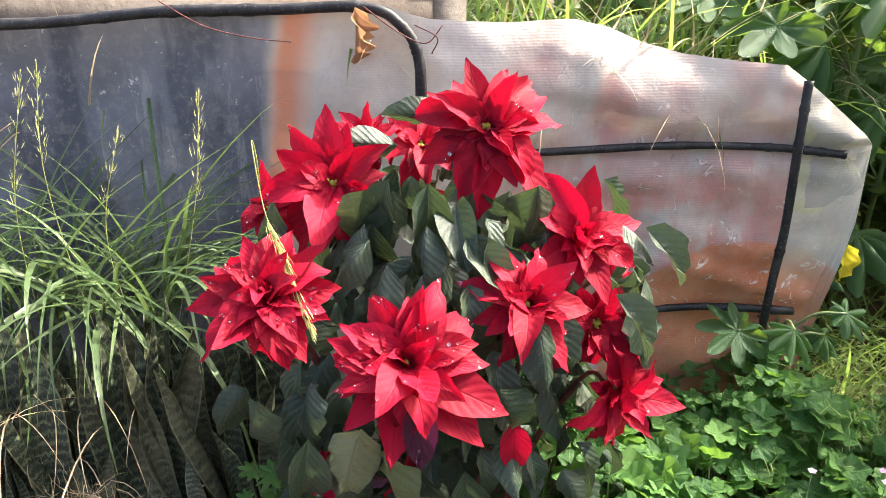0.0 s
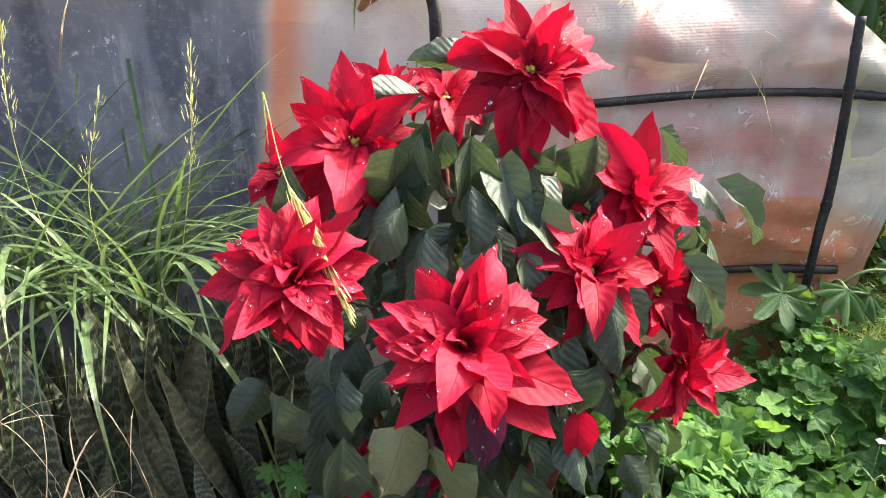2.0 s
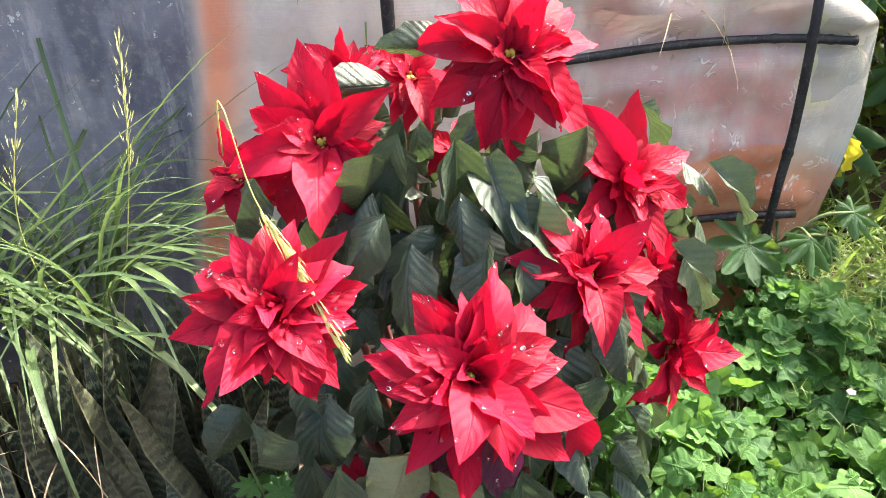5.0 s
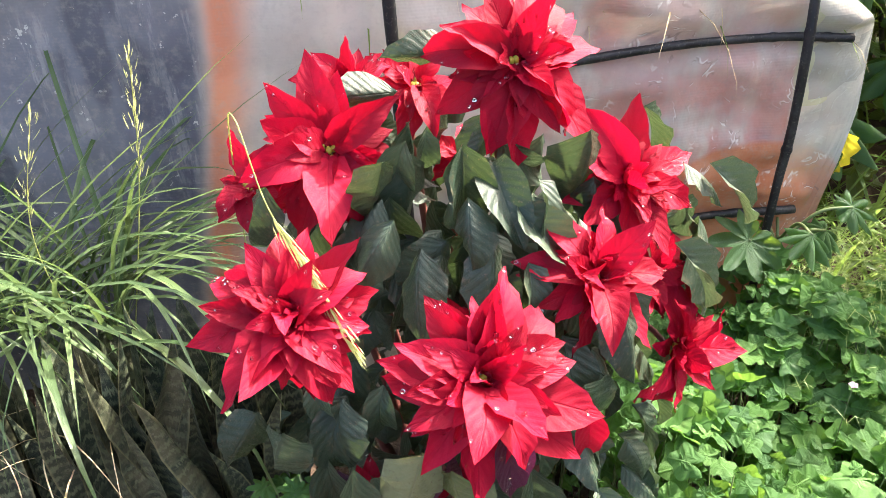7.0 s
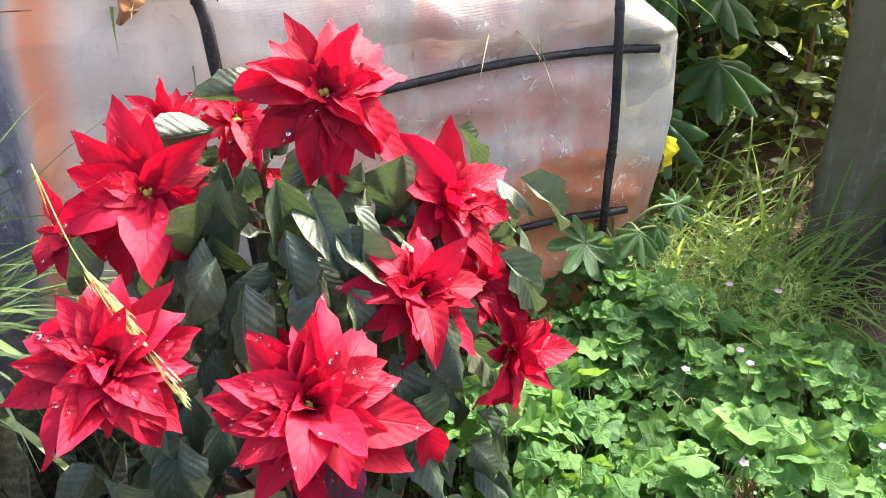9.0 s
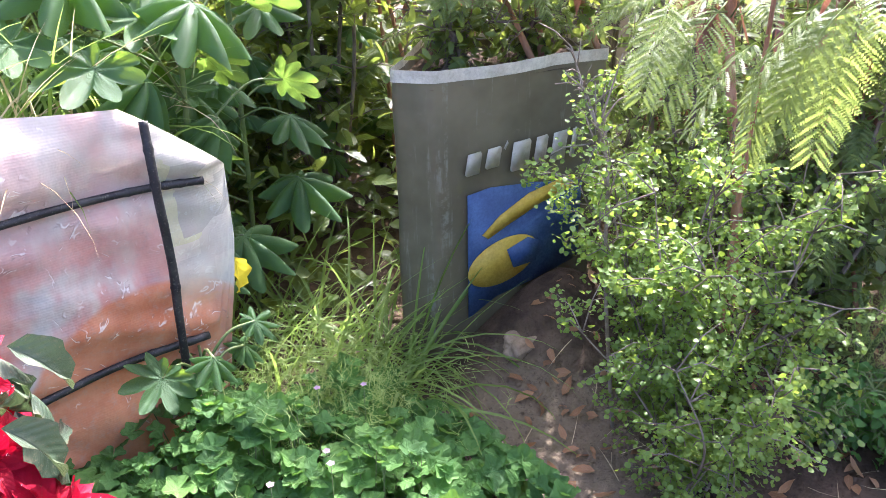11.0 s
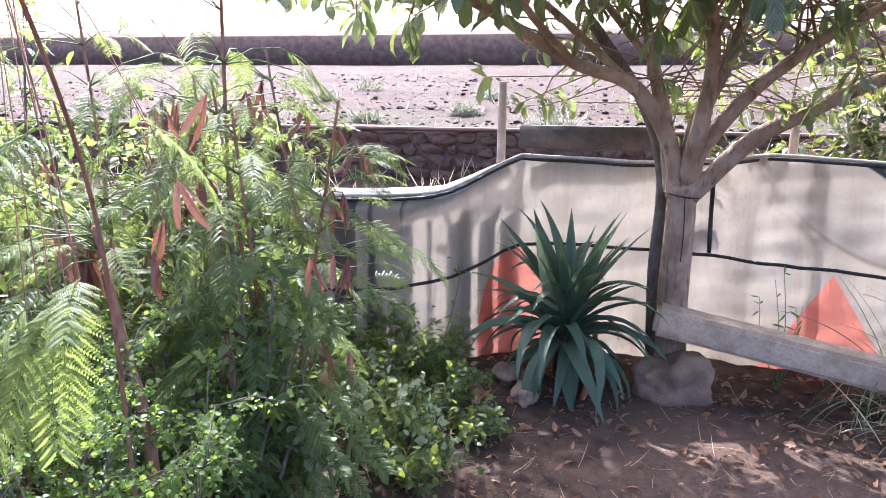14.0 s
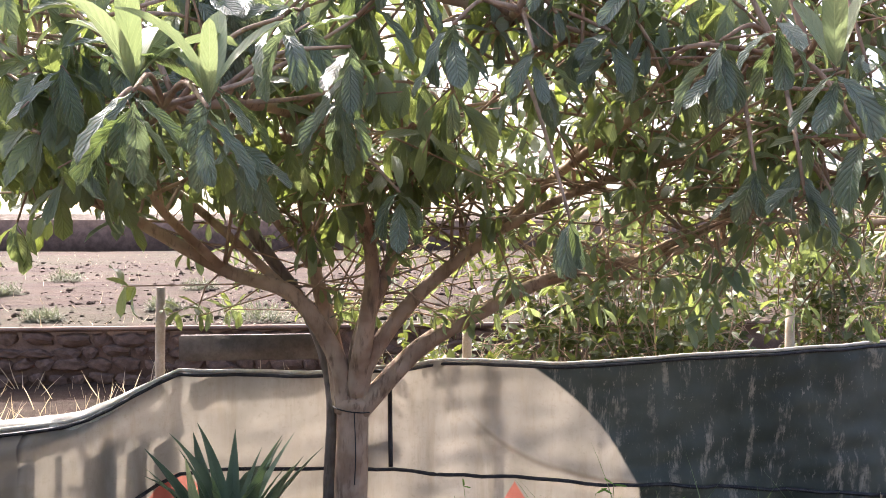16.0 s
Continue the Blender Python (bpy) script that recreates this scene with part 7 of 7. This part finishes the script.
# ---- weeds, litter and clods on the soil ----
def litter():
    rng = random.Random(121)
    kinds = [leaf(1.0, 0.45, "ovate", 4, 2, 0.4, d, 0.08, 0.5) for d in (0.8, 1.8, -1.0)]
    straw = [leaf(1.0, 0.02, "blade", 3, 1, 0, d) for d in (0.3, -0.5)]
    lm, sm, clods = [], [], []
    for _ in range(1700):
        x, y = rng.uniform(1.2, 4.4), rng.uniform(-2.4, 1.4)
        z = ground_height(x, y) + 0.012
        a = rng.uniform(0, 6.28)
        lm.append(facing((x, y, z), (math.cos(a), math.sin(a), rng.uniform(0, 0.3)), (rng.gauss(0, 0.4), rng.gauss(0, 0.4), 1), rng.uniform(0.02, 0.075)))
    for _ in range(800):
        x, y = rng.uniform(1.2, 4.4), rng.uniform(-2.4, 1.3)
        a = rng.uniform(0, 6.28)
        sm.append(facing((x, y, ground_height(x, y) + 0.01), (math.cos(a), math.sin(a), 0.05), (0, 0, 1), rng.uniform(0.04, 0.17)))
    for _ in range(320):
        x, y = rng.uniform(1.1, 4.4), rng.uniform(-2.4, 1.5)
        s = rng.uniform(0.003, 0.01)
        clods.append(lump((x, y, ground_height(x, y) + s * 0.3), (s * 1.3, s, s * 0.8), rng, 1, 0.4))
    tagged(part("leaf_litter", strewn(kinds, lm, rng), BROWN_LEAF), "dry brown leaves on the soil", "leaf litter", kind="stuff")
    tagged(part("straw_litter", strewn(straw, sm, rng), DRY_GRASS), "dry straw on the soil", "leaf litter", kind="stuff")
    tagged(part("clods", joined(*clods), SOIL), "small clods of soil", "soil", kind="stuff")
    for x, y, h in ((2.41, 0.7, 0.46), (2.79, 0.73, 0.48), (2.55, 0.78, 0.4), (3.2, 0.6, 0.25), (3.4, 0.85, 0.3), (3.05, 0.45, 0.2)):
        leafy_shrub((x, y, 0), 0.1, h, 70, SAGE, "pale felted herb in the border", rng, (0.025, 0.05), "ovate", 0.75, "felted_herb", 3, GREEN_STEM, 0.7)
    for x, y, h in ((2.05, 0.5, 0.2), (2.2, 0.45, 0.16), (1.92, 0.58, 0.25), (2.35, 0.42, 0.14), (2.0, 0.4, 0.12)):
        leafy_shrub((x, y, 0), 0.13, h, 260, MALLOW, "low sunlit weed with small green leaves", rng, (0.018, 0.04), "ovate", 0.7, "border_weed", 5, GREEN_STEM)
    for x, y, h in ((3.35, 0.62, 0.22), (3.6, 0.5, 0.25), (3.75, 0.95, 0.4), (3.5, 0.95, 0.35), (3.2, 0.8, 0.3), (3.05, 0.62, 0.2), (3.8, 0.62, 0.3), (2.85, 0.5, 0.16), (3.3, 0.35, 0.12), (3.55, 1.2, 0.5)):
        leafy_shrub((x, y, 0), 0.19, h, 320, HEDGE, "low creeping weed on the shaded soil", rng, (0.02, 0.045), "ovate", 0.65, "border_weed", 6, GREEN_STEM, 0.2, 0.004)
    fronds, tpl = [], leaf(0.03, 0.0017, "blade", 2, 1, 0, 0.3)
    for cx, cy, top, n in ((2.26, 0.68, 0.38, 70), (2.2, 0.55, 0.28, 60), (2.05, 0.62, 0.25, 40)):
        for _ in range(n):
            way = Vector((rng.gauss(0, 0.35), rng.gauss(0, 0.35), 1)).normalized()
            h = top * rng.uniform(0.5, 1)
            for _ in range(16):
                side = Vector((rng.gauss(0, 1), rng.gauss(0, 1), rng.gauss(0.4, 0.7))).normalized()
                fronds.append(facing(Vector((cx, cy, 0)) + way * h * rng.uniform(0.4, 1), side, (0, 0, 1), rng.uniform(0.5, 1.2)))
    tagged(part("feathery_herb", strewn([tpl], fronds, rng), FENNEL), "pale feathery herb in the border", "ground cover", kind="stuff")
    for x, y, h in ((3.0, 1.05, 0.6), (3.5, 1.2, 0.6), (3.7, 0.75, 0.4), (2.5, 0.9, 0.45)):
        leafy_shrub((x, y, 0), 0.25, h, 700, HEDGE, "low leafy weed in the border", rng, (0.03, 0.06), "ovate", 0.5, "border_weed", 6, GREEN_STEM)


litter()


# ---- small things ----
def details():
    rng = random.Random(141)
    weed = thing("weed", (-0.25, 1.0, 0), "small lobed green weed at the bed's edge", "weed")
    kinds = [mesh_of("leaf", *lobed(1.0, 40, 2, castor_reach, c, 0.05), MALLOW) for c in (0.15, -0.1)]
    for k in range(16):
        q = Vector((-0.25 + rng.gauss(0, 0.045), 0.99 + rng.gauss(0, 0.04), rng.uniform(0.36, 0.47)))
        part("leaf_stalk", tube([(-0.25, 1.0, 0), Vector((-0.25, 1.0, 0)).lerp(q, 0.6) + Vector((0, 0, 0.03)), q], 0.0015, 4), GREEN_STEM, weed)
        placed("leaf", rng.choice(kinds), facing(q, (rng.gauss(0, 1), rng.gauss(-0.5, 1), 0.1), (rng.gauss(0, 0.3), -0.4, 1), rng.uniform(0.022, 0.038)), weed)
    tuft = []
    straw = [leaf(1.0, 0.02, "blade", 4, 1, 0, d) for d in (1.2, -1.5, 2.2)]
    for _ in range(150):
        p = Vector((-0.57 + rng.gauss(0, 0.05), 0.98 + rng.gauss(0, 0.012), rng.uniform(0.315, 0.43)))
        tuft.append(facing(p, (rng.gauss(0, 1), rng.gauss(-0.2, 0.5), rng.gauss(0.35, 0.3)), (0, 0, 1), rng.uniform(0.04, 0.11)))
    tagged(part("dry_roots", strewn(straw, tuft, rng), DRY_GRASS), "tangle of dry pinkish roots on the edging board", "roots", kind="stuff")
    # yellowed leaf at the screen's edge
    yl = thing("yellow_leaf", (0.85, 1.53, 0.5), "yellowed drooping leaf beside the screen", "leaf")
    part("blade", turned(leaf(0.1, 0.06, "ovate", 8, 4, 0.5, 0.7, 0.1, 0.5), facing((0.845, 1.525, 0.6), (0.1, -0.2, -1), (0.2, -1, 0.3))), YELLOW_LEAF, yl)
    part("leaf_stalk", tube(smooth_line([(0.9, 1.7, 0.4), (0.88, 1.6, 0.63), (0.845, 1.527, 0.603)], 5), 0.0015, 4), GREEN_STEM, yl)
    # big curled dry leaves on the soil
    for x, y, s, a in ((0.96, 1.02, 0.2, 1.9), (1.12, 0.93, 0.11, 0.5), (1.25, 0.8, 0.1, 2.6)):
        z = ground_height(x, y)
        dl = thing("dry_leaf", (x, y, z), "large curled tan dead leaf on the soil", "leaf", "dead leaves on the soil")
        part("blade", turned(leaf(1.0, 0.5, "ovate", 9, 4, 0.8, 1.2, 0.12, 0.7), facing((x, y, z + 0.02), (math.cos(a), math.sin(a), 0.7), (0.2, -0.4, 1), s)), TAN_LEAF, dl)
    # broken terracotta by the sword-leaved plant
    for x, y, a in ((3.86, -0.03, 0.4), (3.93, 0.28, 1.7), (3.72, 0.42, 2.9)):
        z = ground_height(x, y)
        sh = thing("terracotta_shard", (x, y, z), "broken orange terracotta shard on the soil", "shard", "terracotta shards")
        part("piece", turned(box(-0.05, -0.008, -0.01, 0.05, 0.008, 0.08, 0.004), Matrix.Translation((x, y, z + 0.01)) @ Euler((0.5, 0.3, a)).to_matrix().to_4x4()), TERRA, sh)
    for x, y in ((0.42, 0.78), (0.52, 0.76), (0.62, 0.8)):
        leafy_shrub((x, y, 0.0), 0.09, 0.33, 170, PURSLANE, "creeping sprig with tiny round leaves among the mallow", rng, (0.008, 0.016), "disc", 0.9, "round_leaved_sprig", 4, TWIG_BARK, 0.8)
    # lilac mallow flowers
    for k in range(9):
        x, y = rng.uniform(0.4, 1.05), rng.uniform(0.75, 1.3)
        z = 0.36 - 0.25 * max(0, x - 0.75) + rng.uniform(-0.02, 0.03)
        fl = thing("mallow_flower", (x, y, z), "tiny lilac mallow flower", "flower", "mallow flowers")
        stalk = part("stalk", tube([(x, y, 0.05), (x, y, z)], 0.001, 4), GREEN_STEM, fl)
        for j in range(5):
            b = 2 * math.pi * j / 5
            part("petal", turned(leaf(0.009, 0.007, "disc", 3, 2, 0.2, 0.3), facing((x, y, z), (math.cos(b), math.sin(b), 0.5), (0, 0, 1))), LILAC, fl)
    # loose gravel by the path
    pebbles = []
    for _ in range(240):
        x, y = rng.gauss(2.5, 0.35), rng.gauss(0.1, 0.16)
        s = rng.uniform(0.0015, 0.004)
        pebbles.append(lump((x, y, ground_height(x, y) + 0.3 * s), (1.3 * s, s, 0.7 * s), rng, 1, 0.4))
    tagged(part("gravel", joined(*pebbles), STONE), "loose brown gravel on the sunlit soil", "gravel", kind="stuff")

    # bare dry twigs before the planter
    dead = thing("dead_branch", (1.6, 1.05, 0), "bare grey branch with short side twigs beside the planter", "branch")
    main = smooth_line([(1.62, 1.02, -0.02), (1.58, 1.06, 0.45), (1.576, 1.08, 0.746), (1.586, 1.155, 0.875), (1.594, 1.218, 0.99)], 8)
    part("stem", tube(main, list(np.linspace(0.006, 0.0022, len(main))), 6), DEADWOOD, dead)
    for k in range(34):
        p = Vector(main[rng.randint(10, len(main) - 1)])
        q = p + Vector((rng.gauss(0, 1), rng.gauss(0, 1), rng.gauss(0.5, 0.5))).normalized() * rng.uniform(0.03, 0.11)
        part("twig", tube([p, p.lerp(q, 0.5) + Vector((0, 0, 0.008)), q], [0.002, 0.0016, 0.001], 4), DEADWOOD, dead)
    for top in ((1.657, 1.097, 0.886), (1.568, 1.211, 0.934), (1.66, 1.12, 0.98)):
        p = Vector(main[20])
        line = smooth_line([p, p.lerp(Vector(top), 0.5) + Vector((0.01, 0, 0.02)), top], 5)
        part("twig", tube(line, list(np.linspace(0.003, 0.0012, len(line))), 5), DEADWOOD, dead)
    # thin weeds before the fence
    for x, y in ((4.2, -0.94), (4.15, -1.5), (4.1, -1.85), (4.2, 0.75)):
        weed = thing("thin_weed", (x, y, ground_height(x, y)), "thin wiry green weed before the fence", "weed", "weeds by the fence")
        b = Vector((x, y, ground_height(x, y) - 0.01))
        for _ in range(5):
            tip = b + Vector((rng.gauss(0, 0.05), rng.gauss(0, 0.09), rng.uniform(0.35, 0.6)))
            line = smooth_line([b, b.lerp(tip, 0.5) + Vector((0, rng.gauss(0, 0.02), 0.03)), tip], 6)
            part("stem", tube(line, list(np.linspace(0.0035, 0.0012, len(line))), 5), GREEN_STEM, weed)
            for _ in range(5):
                p = Vector(line[rng.randint(4, len(line) - 1)])
                part("leaf", turned(leaf(0.06, 0.012, "lance", 4, 2, 0.3, 0.5), facing(p, (rng.gauss(0, 0.5), rng.gauss(0, 1), rng.gauss(0.3, 0.4)), (-1, 0, 0.5), rng.uniform(0.6, 1.3))), MALLOW, weed)


details()
